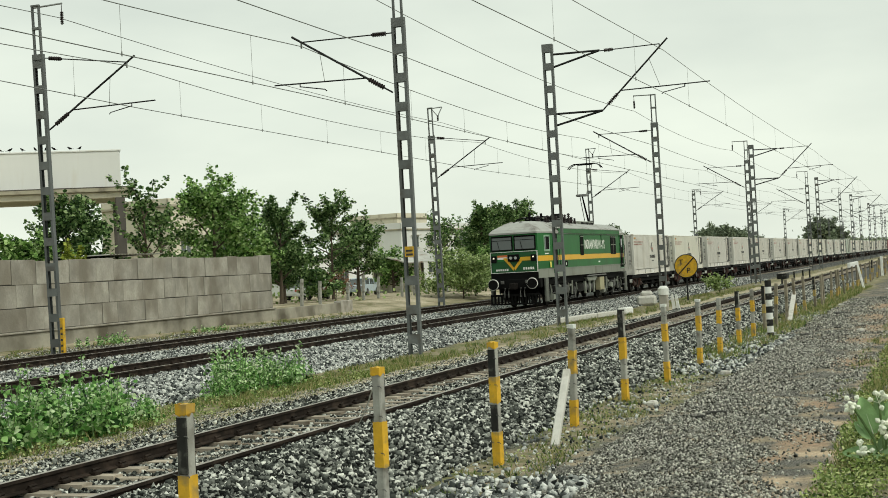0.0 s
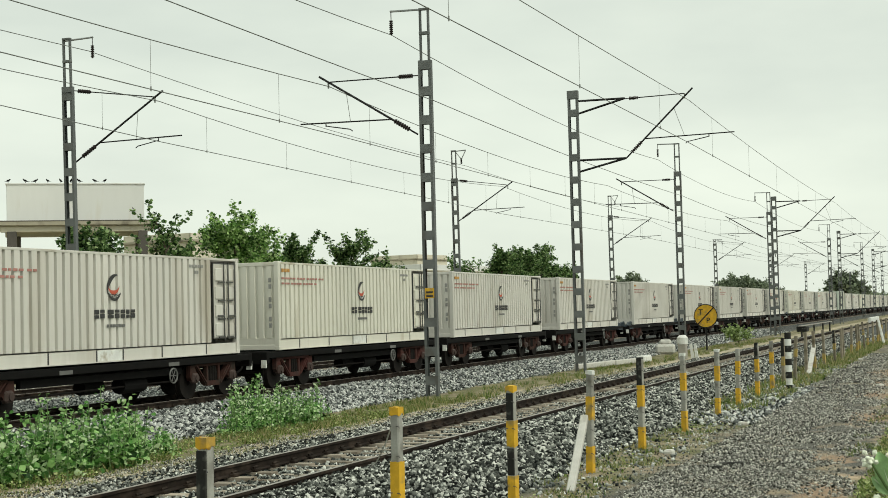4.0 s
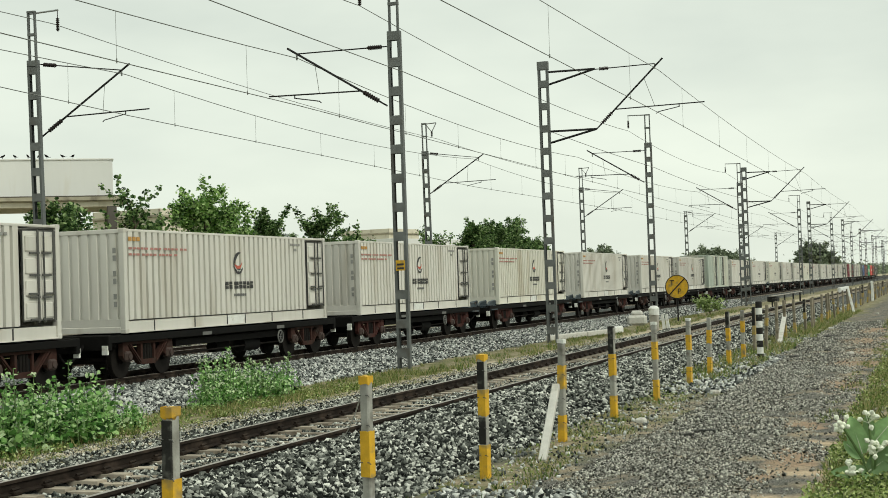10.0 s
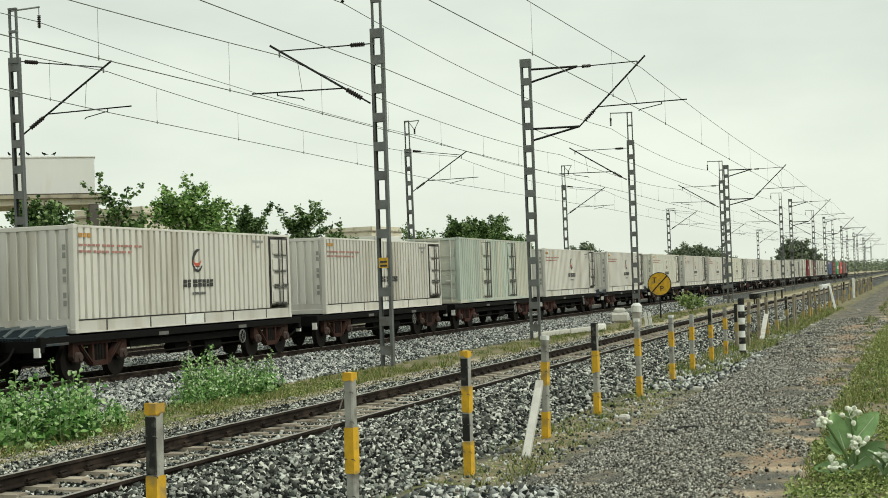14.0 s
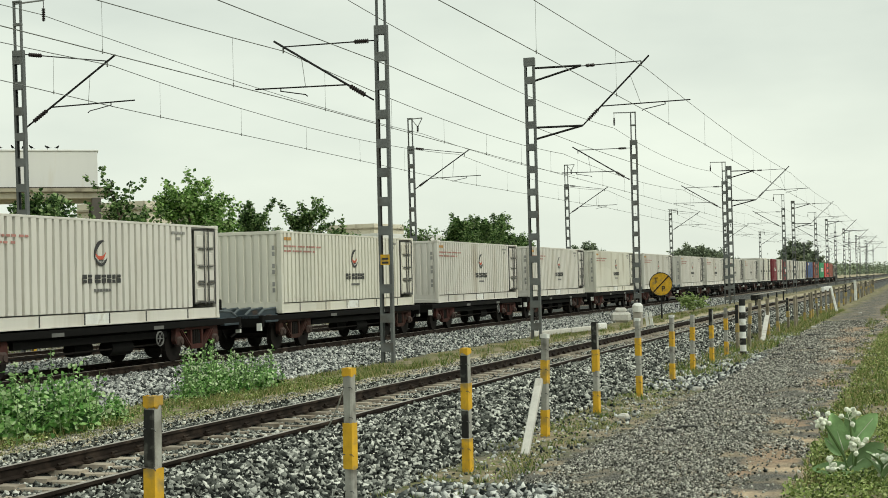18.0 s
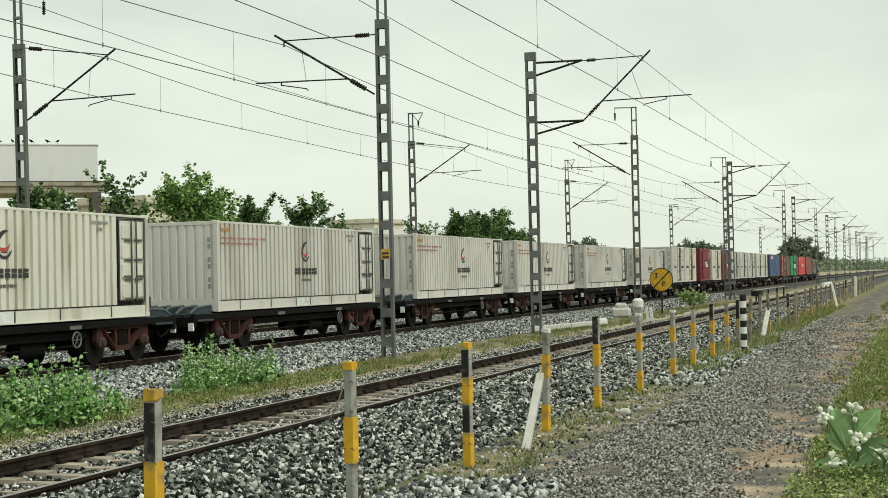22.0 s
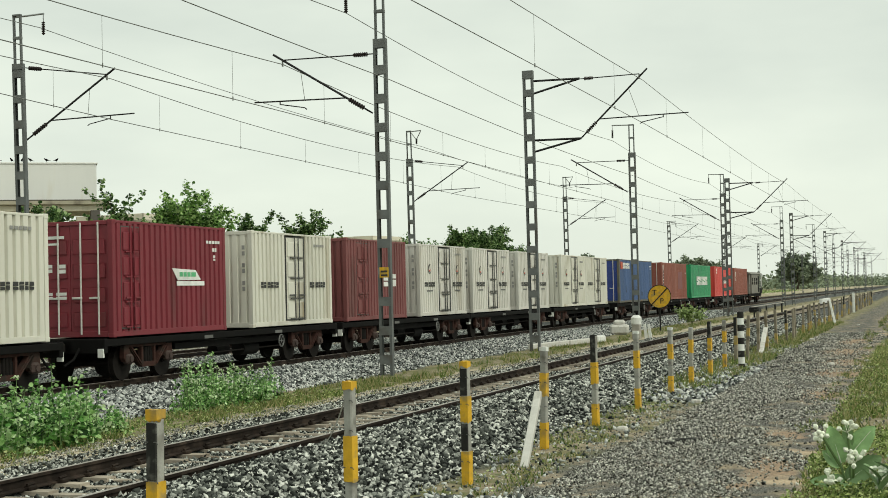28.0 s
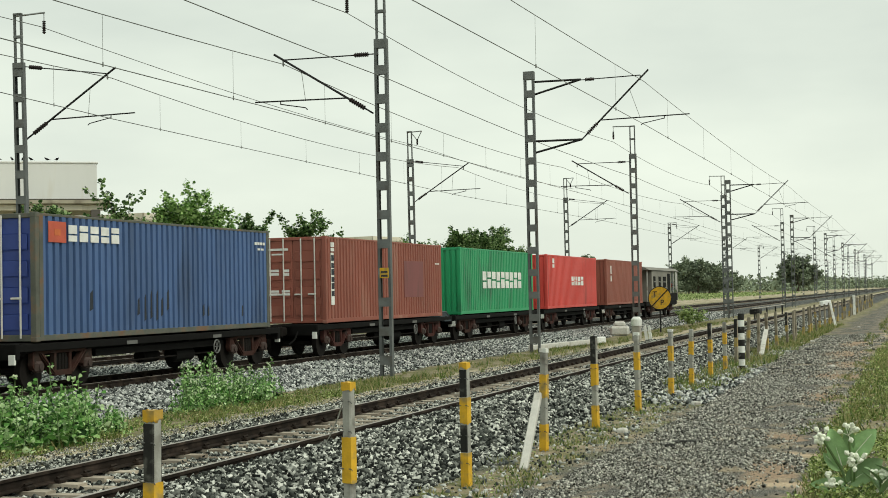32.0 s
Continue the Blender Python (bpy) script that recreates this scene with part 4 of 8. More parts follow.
# ---- wagons ----
def side_frame_geo(y, s):
    """Cast bogie side frame: top beam, drop ends over the axle boxes, two raked struts and a spring seat between posts."""
    g = Geo()
    a, b = min(y, y + s * 0.13), max(y, y + s * 0.13)
    g.extrude([(-1.2, 0.74), (-1.2, 0.86), (-1.1, 0.93), (1.1, 0.93), (1.2, 0.86), (1.2, 0.74), (0.96, 0.82), (-0.96, 0.82)], "y", a, b)
    g.extrude([(-0.40, 0.36), (-0.33, 0.30), (0.33, 0.30), (0.40, 0.36), (0.36, 0.43), (-0.36, 0.43)], "y", a, b)
    for k in (-1, 1):
        g.extrude([(k * 1.2, 0.84), (k * 1.22, 0.56), (k * 1.14, 0.46), (k * 0.86, 0.46), (k * 0.80, 0.54), (k * 1.0, 0.84)], "y", a, b)
        g.extrude([(k * 0.28, 0.34), (k * 0.42, 0.34), (k * 0.96, 0.84), (k * 0.80, 0.84)], "y", a, b)
        g.box(k * 0.31 - 0.045, k * 0.31 + 0.045, a, b, 0.38, 0.84, 0.01)
    lip_a, lip_b = (a - 0.03, a) if s < 0 else (b, b + 0.03)
    g.box(-1.12, 1.12, lip_a, lip_b, 0.885, 0.92)
    for k in (-1, 1):
        g.extrude([(k * 0.33, 0.36), (k * 0.39, 0.36), (k * 0.92, 0.83), (k * 0.86, 0.83)], "y", lip_a, lip_b)
    return g


def bogie(parent, x, paint):
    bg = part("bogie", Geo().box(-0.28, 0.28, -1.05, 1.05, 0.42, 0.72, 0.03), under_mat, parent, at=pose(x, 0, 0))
    for s in (-1, 1):
        part("side_frame", side_frame_geo(s * 0.96, s), paint, bg, "rust-red cast side frame")
        for k in (-1, 1):
            g = Geo().disc((k * 1.0, s * RAIL_HALF, 0.43), 0.43, "y", 0.12, 20).disc((k * 1.0, s * (RAIL_HALF - 0.07), 0.43), 0.455, "y", 0.03, 20)
            part("wheel", g, wheel_mat, bg)
            part("axle_box", Geo().box(k * 1.0 - 0.15, k * 1.0 + 0.15, min(s * 0.98, s * 1.16), max(s * 0.98, s * 1.16), 0.40, 0.66, 0.05).disc((k * 1.0, s * 1.17, 0.53), 0.085, "y", 0.04, 10), axle_mat, bg)
        sp = Geo()
        for k in (-0.12, 0.0, 0.12):
            sp.tube((k, s * 1.04, 0.42), (k, s * 1.04, 0.8), 0.05, 8)
        tagged(part("spring_nest", sp, wheel_mat, bg), kind="stuff")
    for k in (-1, 1):
        part("axle", Geo().tube((k, -0.95, 0.43), (k, 0.95, 0.43), 0.075, 8), wheel_mat, bg)
    return bg


def wagon(x0, x1, b0, b1, paint, label, platform=()):
    """Low container flat; its body from x0 to x1, bogies at b0 and b1, all from the left end of its load."""
    ob = thing("container_wagon", label, "rail wagon", group="wagons of the train")
    for s in (-1, 1):
        ya, yb = min(s * 1.1, s * 1.2), max(s * 1.1, s * 1.2)
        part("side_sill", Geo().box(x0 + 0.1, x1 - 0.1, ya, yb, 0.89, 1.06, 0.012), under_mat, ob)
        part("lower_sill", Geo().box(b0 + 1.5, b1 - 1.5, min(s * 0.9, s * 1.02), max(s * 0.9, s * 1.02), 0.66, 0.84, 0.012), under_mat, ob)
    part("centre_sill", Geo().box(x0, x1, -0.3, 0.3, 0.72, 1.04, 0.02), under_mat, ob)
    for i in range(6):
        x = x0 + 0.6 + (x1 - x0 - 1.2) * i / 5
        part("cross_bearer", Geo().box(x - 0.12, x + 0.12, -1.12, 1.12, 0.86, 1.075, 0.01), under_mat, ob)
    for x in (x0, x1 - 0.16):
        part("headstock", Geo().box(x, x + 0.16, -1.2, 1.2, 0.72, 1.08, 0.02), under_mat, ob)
    for s, x in ((-1, x0), (1, x1)):
        part("coupler", Geo().box(min(x, x + s * 0.72), max(x, x + s * 0.72), -0.14, 0.14, 0.72, 1.0, 0.05).box(min(x + s * 0.5, x + s * 0.74), max(x + s * 0.5, x + s * 0.74), -0.24, 0.16, 0.68, 1.04, 0.05), wheel_mat, ob)
        part("air_hose", Geo().path([(x, -0.5, 0.85), (x + s * 0.25, -0.5, 0.6), (x + s * 0.55, -0.42, 0.45)], 0.03, 6), under_mat, ob)
        part("end_plate", Geo().box(x - 0.03, x + 0.03, -1.18, -1.02, 0.62, 0.84, 0.006), white_paint, ob, "small white end plate")
    bogie(ob, b0, paint)
    bogie(ob, b1, paint)
    wheel_x = b1 - 2.3
    bw = part("brake_wheel", Geo().ring((wheel_x, -1.24, 0.66), 0.18, "y", 0.02), rod_steel, ob, "grey hand brake wheel")
    sp = Geo()
    for k in range(3):
        a = math.pi * k / 3
        sp.tube((wheel_x - 0.18 * math.cos(a), -1.24, 0.66 - 0.18 * math.sin(a)), (wheel_x + 0.18 * math.cos(a), -1.24, 0.66 + 0.18 * math.sin(a)), 0.010, 5)
    part("spokes", sp, rod_steel, bw)
    m = (b0 + b1) / 2
    part("brake_cylinder", Geo().tube((m - 0.5, -0.55, 0.52), (m + 0.3, -0.55, 0.52), 0.17, 12), under_mat, ob)
    part("air_tank", Geo().tube((m + 0.9, -0.7, 0.5), (m + 1.9, -0.7, 0.5), 0.2, 12), under_mat, ob)
    part("brake_rod", Geo().tube((b0 + 1.2, -0.85, 0.45), (b1 - 1.2, -0.85, 0.5), 0.025, 6), wheel_mat, ob)
    for x in (m - 2.2, m + 2.4):
        part("stencil_bar", Geo().box(x, x + 0.5, -1.206, -1.2, 0.9, 0.99), rod_steel, ob)
    for side in platform:
        end_platform(ob, x1 - 1.3 if side > 0 else x0 + 1.3, side)
    return ob


def end_platform(ob, x, side):
    """Blue-grey steel platform past the load, from x outwards: deck, bent rails over open troughs, and a dark valve box."""
    def along(d):
        return x + side * d

    def span(a, b):
        return min(along(a), along(b)), max(along(a), along(b))

    pl = part("end_platform", Geo().box(*span(0.0, 1.3), -1.1, 1.1, 0.98, 1.08, 0.01), platform_blue, ob, "blue-grey steel end platform")
    for y in (-1.05, -0.62, -0.2, 0.22, 0.64, 1.05):
        part("bent_rail", Geo().path([(along(0.02), y, 1.12), (along(0.06), y, 1.28), (along(0.9), y, 1.24), (along(1.28), y, 1.08)], 0.04, 6), platform_edge, pl)
        part("trough_plate", Geo().extrude([(along(0.06), 1.06), (along(0.1), 1.25), (along(0.88), 1.21), (along(1.24), 1.06)], "y", y - 0.012, y + 0.012), platform_blue, pl)
    part("valve_box", Geo().box(*span(0.95, 1.3), 0.3, 0.75, 1.08, 1.58, 0.03), under_mat, pl, "dark valve box")
    part("step_plate", Geo().box(*span(0.2, 1.1), -1.22, -1.08, 0.86, 0.92, 0.01), platform_blue, pl)


wagon_rust = wagon(-0.75, 12.95, 1.25, 10.95, bogie_mat, "low black container flat wagon on rusty bogies")
wagon_red = wagon(-0.75, 12.95, 1.25, 10.95, bogie_red, "low black container flat wagon on red-oxide bogies")
wagon_plat = wagon(-0.75, 13.6, 1.25, 11.1, bogie_red, "low flat wagon with a blue-grey end platform", (1,))
wagon_lead = wagon(-1.4, 12.95, 1.25, 10.95, bogie_mat, "low flat wagon with a blue-grey leading platform", (-1,))
wagon_both = wagon(-1.4, 13.6, 1.25, 11.1, bogie_red, "low flat wagon with blue-grey platforms at both ends", (-1, 1))
wagon_long = wagon(-0.4, 14.3, 1.9, 12.0, bogie_mat, "low black flat wagon under two short containers")
box_white = white_container(white_box, "off-white ribbed forty-foot container with a dark crescent emblem")
box_cream = white_container(cream_box, "creamy weathered forty-foot container with a dark crescent emblem")
WHITE_X = [-175.8, -161.2, -146.2, -130.8, -114.3, -98.0, -83.0, -68.1, -53.0, -36.5, -20.2, -3.5, 11.5, 26.3, 41.2, 57.3, 73.7, 88.9, 103.6, 119.1, 135.1, 151.9, 166.7, 182.0, 197.0]
used = set()


def placed(proto, x):
    ob = proto if proto not in used else copy_thing(proto, pose(x, TRAIN_Y, 0))
    used.add(proto)
    return mover(ob, x)


for i, x in enumerate(WHITE_X):
    gap = (WHITE_X + [213.1])[i + 1] - x
    before = i > 0 and x - WHITE_X[i - 1] > 15.9
    if gap > 15.9:
        placed(wagon_both if before else wagon_plat, x)
    else:
        placed(wagon_lead if before else (wagon_red if i % 4 == 1 else wagon_rust), x)
    if abs(x - 26.3) < 0.1:
        mint = plain_container(12.192, 3.95, mint_box, "faded mint-green weathered container with rust streaks", True)
        side_door(mint, 3.3, 4.7, 1.3, 3.8, mint_box, -1.207, gap_dark)
        side_door(mint, 7.6, 9.0, 1.3, 3.8, mint_box, -1.207, gap_dark)
        mover(mint, x)
    else:
        placed(box_cream if i in (1, 9, 16, 19) else box_white, x)
short_a = short_white_container(white_box, "off-white twenty-foot container with a double side door", "marks")
short_c = short_white_container(cream_box, "cream twenty-foot container with crescent emblems beside its door", "marks")
short_b = short_white_container(cream_box, "cream twenty-foot container lettered in dark blocks beside its door", "plain")
for x0, items in ((213.1, [(short_a, 213.1), (short_b, 219.4)]), (228.2, [(None, 228.2), (short_b, 236.0)]), (243.4, [(None, 243.4), (short_a, 251.1)]),
                  (258.2, [(short_a, 258.2), (short_a, 265.85)]), (273.8, [(short_c, 274.88), (short_b, 281.0)])):
    placed(wagon_long if x0 != 213.1 else wagon_rust, x0 if x0 != 273.8 else 273.4)
    for proto, x in items:
        if proto:
            placed(proto, x)
        elif x == 228.2:
            c = plain_container(6.058, 3.99, maroon_box, "maroon twenty-foot container with a white and green patch", True, [
                ("number_marking", white_ink, 4.9, 5.7, 3.52, 3.6, [1, 1, 1, 1, 1]), ("number_marking", white_ink, 5.25, 5.5, 3.3, 3.4, [1, 1]), ("number_marking", white_ink, 5.3, 5.42, 3.05, 3.2, [1])])
            side_door(c, 0.35, 1.35, 1.3, 3.85, maroon_box, -1.207)
            g = Geo().extrude([(2.95, 2.82), (4.25, 2.78), (4.55, 2.52), (3.25, 2.5)], "y", -1.226, -1.218)
            part("emblem_panel", g, white_ink, c)
            part("emblem_panel", Geo().box(3.2, 4.75, -1.226, -1.218, 2.36, 2.48), white_ink, c)
            part("emblem_marking", letter_blocks(Geo(), 3.35, 4.25, 2.6, 2.72, -1.23, [1, 1, 1, 1.5]), green_ink, c)
            mover(c, x)
        else:
            c = plain_container(6.058, 3.99, dull_maroon, "dull maroon twenty-foot container with a pale patch", False, [
                ("emblem_panel", white_ink, 3.6, 4.9, 2.3, 2.75, [1.2, 1.6])])
            side_door(c, 0.9, 2.1, 1.3, 3.85, dull_maroon, -1.207)
            mover(c, x)
placed(wagon_rust, 291.0)
blue = plain_container(12.192, 4.0, blue_box, "blue forty-foot container with a red and white mark", True, [
    ("word_marking", white_ink, 1.32, 3.55, 3.38, 3.76, [1, 1, 1, 1, 1]),
    ("number_marking", white_ink, 11.2, 11.9, 3.56, 3.64, [1, 1, 1, 1]), ("number_marking", white_ink, 11.4, 11.8, 3.4, 3.46, [1, 1])], 0.075, olive_frame, blue_door)
mark = part("red_mark", Geo().box(0.50, 1.22, -1.228, -1.217, 3.34, 3.82, 0.003), red_ink, blue, "bright red square mark")
part("mark_slot", Geo().box(0.74, 0.98, -1.232, -1.227, 3.5, 3.64), saffron, mark)
part("edge_post", Geo().box(0.15, 0.3, -1.222, -1.19, 1.12, 3.95, 0.006), olive_frame, blue)
for x, z, w, h in ((2.2, 1.75, 0.16, 0.5), (4.4, 1.6, 0.12, 0.45), (4.75, 1.45, 0.1, 0.7), (5.05, 1.5, 0.1, 0.75), (5.35, 1.45, 0.1, 0.8), (5.6, 1.55, 0.1, 0.5), (5.9, 1.7, 0.12, 0.55), (7.9, 1.5, 0.1, 0.35), (8.2, 1.5, 0.08, 0.3), (10.3, 1.45, 0.1, 0.35)):
    part("scrape_marking", Geo().extrude([(x, z), (x + w, z + 0.05), (x + w * 0.9, z + h), (x + w * 0.2, z + h * 0.85)], "y", -1.2135, -1.2085), grime, blue)
mover(blue, 291.0)
placed(wagon_plat, 307.6)
brown = plain_container(12.192, 4.0, brown_box, "brown-red forty-foot container with an upright name strip", True, [
    ("name_strip", white_ink, 0.42, 0.72, 3.5, 3.8, [1]), ("number_marking", white_ink, 11.4, 11.9, 3.2, 3.26, [1, 1, 1])])
part("name_strip", Geo().box(0.42, 0.70, -1.224, -1.216, 1.7, 3.45), white_ink, brown, "white strip with dark blocks")
for i in range(6):
    part("name_block", Geo().box(0.45, 0.68, -1.23, -1.223, 2.0 + i * 0.235, 2.17 + i * 0.235 + 0.03 * (i % 2)), grime, brown)
part("repair_patch", Geo().box(7.7, 9.9, -1.2125, -1.2075, 1.9, 3.3, 0.001), dull_maroon, brown, "darker repainted patch")
mover(brown, 307.6)
placed(wagon_rust, 322.4)
mover(plain_container(12.192, 4.0, green_box, "bright green forty-foot container with white lettering blocks", False, [
    ("word_marking", white_ink, 3.3, 9.9, 2.22, 2.98, [1, 1, 1, 1, 1, 1, 1, 1, 1])]), 322.4)
placed(wagon_red, 337.6)
mover(plain_container(12.192, 4.0, red_box, "bright red forty-foot container with white lettering blocks", False, [
    ("word_marking", white_ink, 5.6, 8.6, 2.35, 2.85, [1, 0.5, 0.6, 1.2, 1.2]), ("number_marking", white_ink, 1.2, 1.6, 3.3, 3.8, [1])]), 337.6)
placed(wagon_rust, 352.9)
mover(plain_container(12.192, 4.0, brown_box, "brown-red forty-foot container at the train's end", False, [
    ("number_marking", white_ink, 1.2, 1.5, 2.6, 3.6, [1])]), 352.9)

# ---- locomotive ----
loco_green = material("locomotive_green", (0.016, 0.125, 0.030), 0.5, 0.0, 0.2, 0.6, dirt=(0.03, 0.08, 0.03), dirt_amount=0.12, dirt_scale=0.7, streak=3.0, spec=0.25)
loco_dark_green = material("locomotive_dark_green", (0.016, 0.085, 0.028), 0.5, 0.0, 0.1, 0.9, spec=0.25)
pale_green = material("worn_pale_green_trim", (0.22, 0.36, 0.25), 0.6, 0.0, 0.2, 4.0)
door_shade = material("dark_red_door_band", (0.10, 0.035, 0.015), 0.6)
loco_yellow = material("locomotive_yellow", (0.66, 0.36, 0.01), 0.45, 0.0, 0.06, 0.8)
loco_roof = material("locomotive_roof_grey", (0.36, 0.37, 0.35), 0.55, 0.0, 0.14, 1.2, dirt=(0.15, 0.135, 0.12), dirt_amount=0.3, dirt_scale=1.2)
loco_skirt = material("locomotive_skirt_grey", (0.21, 0.225, 0.19), 0.6, 0.0, 0.15, 1.0, dirt=(0.12, 0.11, 0.09), dirt_amount=0.2, streak=3.0)
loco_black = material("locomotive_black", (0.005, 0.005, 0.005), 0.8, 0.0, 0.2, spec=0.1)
lens_glass = material("headlamp_lens", (0.32, 0.34, 0.33), 0.15, 0.0, 0.1, spec=0.8)
guard_grey = material("grimy_guard_grey", (0.12, 0.128, 0.11), 0.7, 0.0, 0.25, 2.0, dirt=(0.06, 0.055, 0.045), dirt_amount=0.3, dirt_scale=2)
pale_tag = material("fluorescent_tag_paint", (0.72, 0.66, 0.12), 0.6)
dull_steel = material("dull_gear_steel", (0.075, 0.075, 0.07), 0.7, 0.0, 0.3, 4.0)
# Base lifted to grey, standing in for the sky reflected in the panes.
loco_glass = material("dark_cab_glass", (0.075, 0.09, 0.09), 0.08, 0.0, 0.05, spec=0.8)
tan_box_paint = material("tan_equipment_paint", (0.36, 0.33, 0.2), 0.6, 0.0, 0.1, 2.0, dirt=(0.15, 0.13, 0.09), dirt_amount=0.15)
lamp_glow = bpy.data.materials.new("lit_headlamp")
lamp_glow.use_nodes = True
lamp_glow.node_tree.nodes["Principled BSDF"].inputs["Emission Color"].default_value = (1.0, 0.85, 0.6, 1)
lamp_glow.node_tree.nodes["Principled BSDF"].inputs["Emission Strength"].default_value = 0.5


def locomotive():
    L, H = 19.65, 1.52
    ob = thing("electric_locomotive", "green electric locomotive with a yellow stripe, pantograph raised", "locomotive")

    def outline(h, e=0.0, front=0.0):
        return [(0.0 - e + front, -h + 0.31), (1.5, -h - e), (L - 1.5, -h - e), (L + e - front, -h + 0.31), (L + e - front, h - 0.31), (L - 1.5, h + e), (1.5, h + e), (0.0 - e + front, h - 0.31)]

    part("skirt", Geo().extrude(outline(H, 0.012), "z", 1.42, 1.83), loco_skirt, ob, "grey painted skirt")
    part("skirt_lip", Geo().extrude(outline(H, 0.03), "z", 1.82, 1.86), loco_skirt, ob)
    part("lower_body", Geo().extrude(outline(H), "z", 1.83, 2.24), loco_green, ob)
    part("stripe", Geo().extrude(outline(H, 0.004), "z", 2.24, 2.50), loco_yellow, ob, "yellow waist stripe")
    part("upper_body", Geo().extrude(outline(H), "z", 2.50, 3.62), loco_green, ob)
    # roof, lofted from the gutter to the ridge
    g = Geo()
    loops = [(outline(H, 0.05), 3.60), (outline(H, 0.06), 3.68), (outline(H - 0.12, 0.0, 0.12), 3.84), (outline(H - 0.62, 0.0, 0.75), 4.14), (outline(H - 0.98, 0.0, 1.25), 4.24)]
    for pts, z in loops:
        g.v += [(x, y, z) for x, y in pts]
    for k in range(len(loops) - 1):
        g.f += [(k * 8 + i, k * 8 + (i + 1) % 8, k * 8 + 8 + (i + 1) % 8, k * 8 + 8 + i) for i in range(8)]
    g.f.append(tuple(range(32, 40)))
    part("roof", g, loco_roof, ob, "pale grey domed roof")
    part("cant_panel", Geo().box(2.75, L - 2.75, -H - 0.066, H + 0.066, 3.585, 3.84, 0.01), loco_green, ob)
    for s in (-1, 1):
        for a, b in ((1.6, 2.76), (L - 1.6, L - 2.76)):
            part("cant_end", Geo().extrude([(a, 3.58), (b, 3.58), (b, 3.83), (a + (b - a) * 0.75, 3.80)], "y", s * (H - 0.3), s * H), loco_roof, ob)
    part("roof_edge", Geo().extrude([(-H - 0.085, 3.83), (-H - 0.08, 3.87), (-H + 0.08, 3.95), (-H + 0.5, 4.06), (H - 0.5, 4.06), (H - 0.08, 3.95), (H + 0.08, 3.87), (H + 0.085, 3.83)], "x", 2.5, L - 2.5), loco_roof, ob)
    # nose
    for k, X, s in ((0, 0.0, -1), (1, L, 1)):
        def nx(d):
            return X + s * d

        def slab(name, d0, d1, y0, y1, z0, z1, mat, parent=ob, c=0.0, label=""):
            return part(name, Geo().box(min(nx(d0), nx(d1)), max(nx(d0), nx(d1)), y0, y1, z0, z1, c), mat, parent, label)

        for y in (-0.58, 0.58):
            win = slab("windscreen", 0.0, 0.05, y - 0.55, y + 0.55, 2.80, 3.52, loco_black, c=0.02)
            slab("pane", 0.03, 0.056, y - 0.485, y + 0.485, 2.87, 3.45, loco_glass, win)
            slab("screen_bar", 0.05, 0.07, y - 0.485, y + 0.485, 3.30, 3.325, loco_black, win)
            part("wiper", Geo().tube((nx(0.07), y + 0.1, 2.80), (nx(0.075), y - 0.22 * s, 3.28), 0.012, 5), loco_black, win)
            slab("sun_lip", 0.0, 0.12, y - 0.5, y + 0.5, 3.50, 3.53, loco_black, win)
        panel = slab("nose_panel", 0.0, 0.05, -1.16, 1.16, 1.76, 2.74, loco_dark_green, c=0.02)
        for y0, y1, z0, z1 in ((-1.2, 1.2, 2.74, 2.765), (-1.2, 1.2, 1.735, 1.76), (-1.19, -1.165, 1.74, 2.76), (1.165, 1.19, 1.74, 2.76)):
            slab("nose_trim", 0.0, 0.065, y0, y1, z0, z1, white_paint, panel)
        lampbox = slab("headlamp_box", 0.05, 0.16, -0.28, 0.28, 2.28, 2.62, loco_black, c=0.02)
        for y in (-0.12, 0.12):
            part("headlamp", Geo().disc((nx(0.165), y, 2.45), 0.075, "x", 0.03, 16), lens_glass, lampbox, "unlit round headlamp")
        for y in (-1.0, 1.0):
            mk = slab("marker_box", 0.05, 0.12, y - 0.13, y + 0.13, 2.25, 2.58, loco_black, c=0.015)
            part("marker_lamp", Geo().disc((nx(0.125), y, 2.47), 0.04, "x", 0.02, 12), lamp_glow if k == 0 else red_ink, mk, "small lit lamp")
        for i, mat in enumerate((saffron, white_ink, loco_green)):
            slab("flag_band", 0.05, 0.058, 0.32, 0.82, 2.50 - 0.1 * i, 2.60 - 0.1 * i, mat)
        slab("nose_stripe", 0.05, 0.057, -0.84, -0.32, 2.30, 2.48, loco_yellow)
        for sy in (-1, 1):
            pts = [(sy * 0.36, 2.46), (sy * 0.56, 2.46), (0.04 * sy, 1.84), (0.0, 1.97)]
            part("nose_chevron", Geo().extrude(pts, "x", min(nx(0.05), nx(0.06)), max(nx(0.05), nx(0.06))), loco_yellow, ob)
        for name, y0, y1, z0, z1, n in (("shed_name_marking", 0.3, 0.95, 1.84, 1.93, 6), ("number_marking", -1.0, -0.42, 1.86, 1.98, 5)):
            g, w = Geo(), (y1 - y0) / n
            for j in range(n):
                g.box(min(nx(0.05), nx(0.056)), max(nx(0.05), nx(0.056)), y0 + j * w, y0 + (j + 0.7) * w, z0, z1)
            part(name, g, white_ink, ob)
        slab("stripe_end", 0.005, 0.02, 1.18, 1.21, 2.24, 2.5, loco_yellow)
        slab("buffer_beam", -0.3, 0.06, -1.3, 1.3, 0.95, 1.42, loco_black, c=0.03)
        # Added black slab: shade of the gap between nose and buffer beam.
        slab("apron", -0.02, 0.03, -1.2, 1.2, 1.42, 1.735, loco_black, c=0.01)
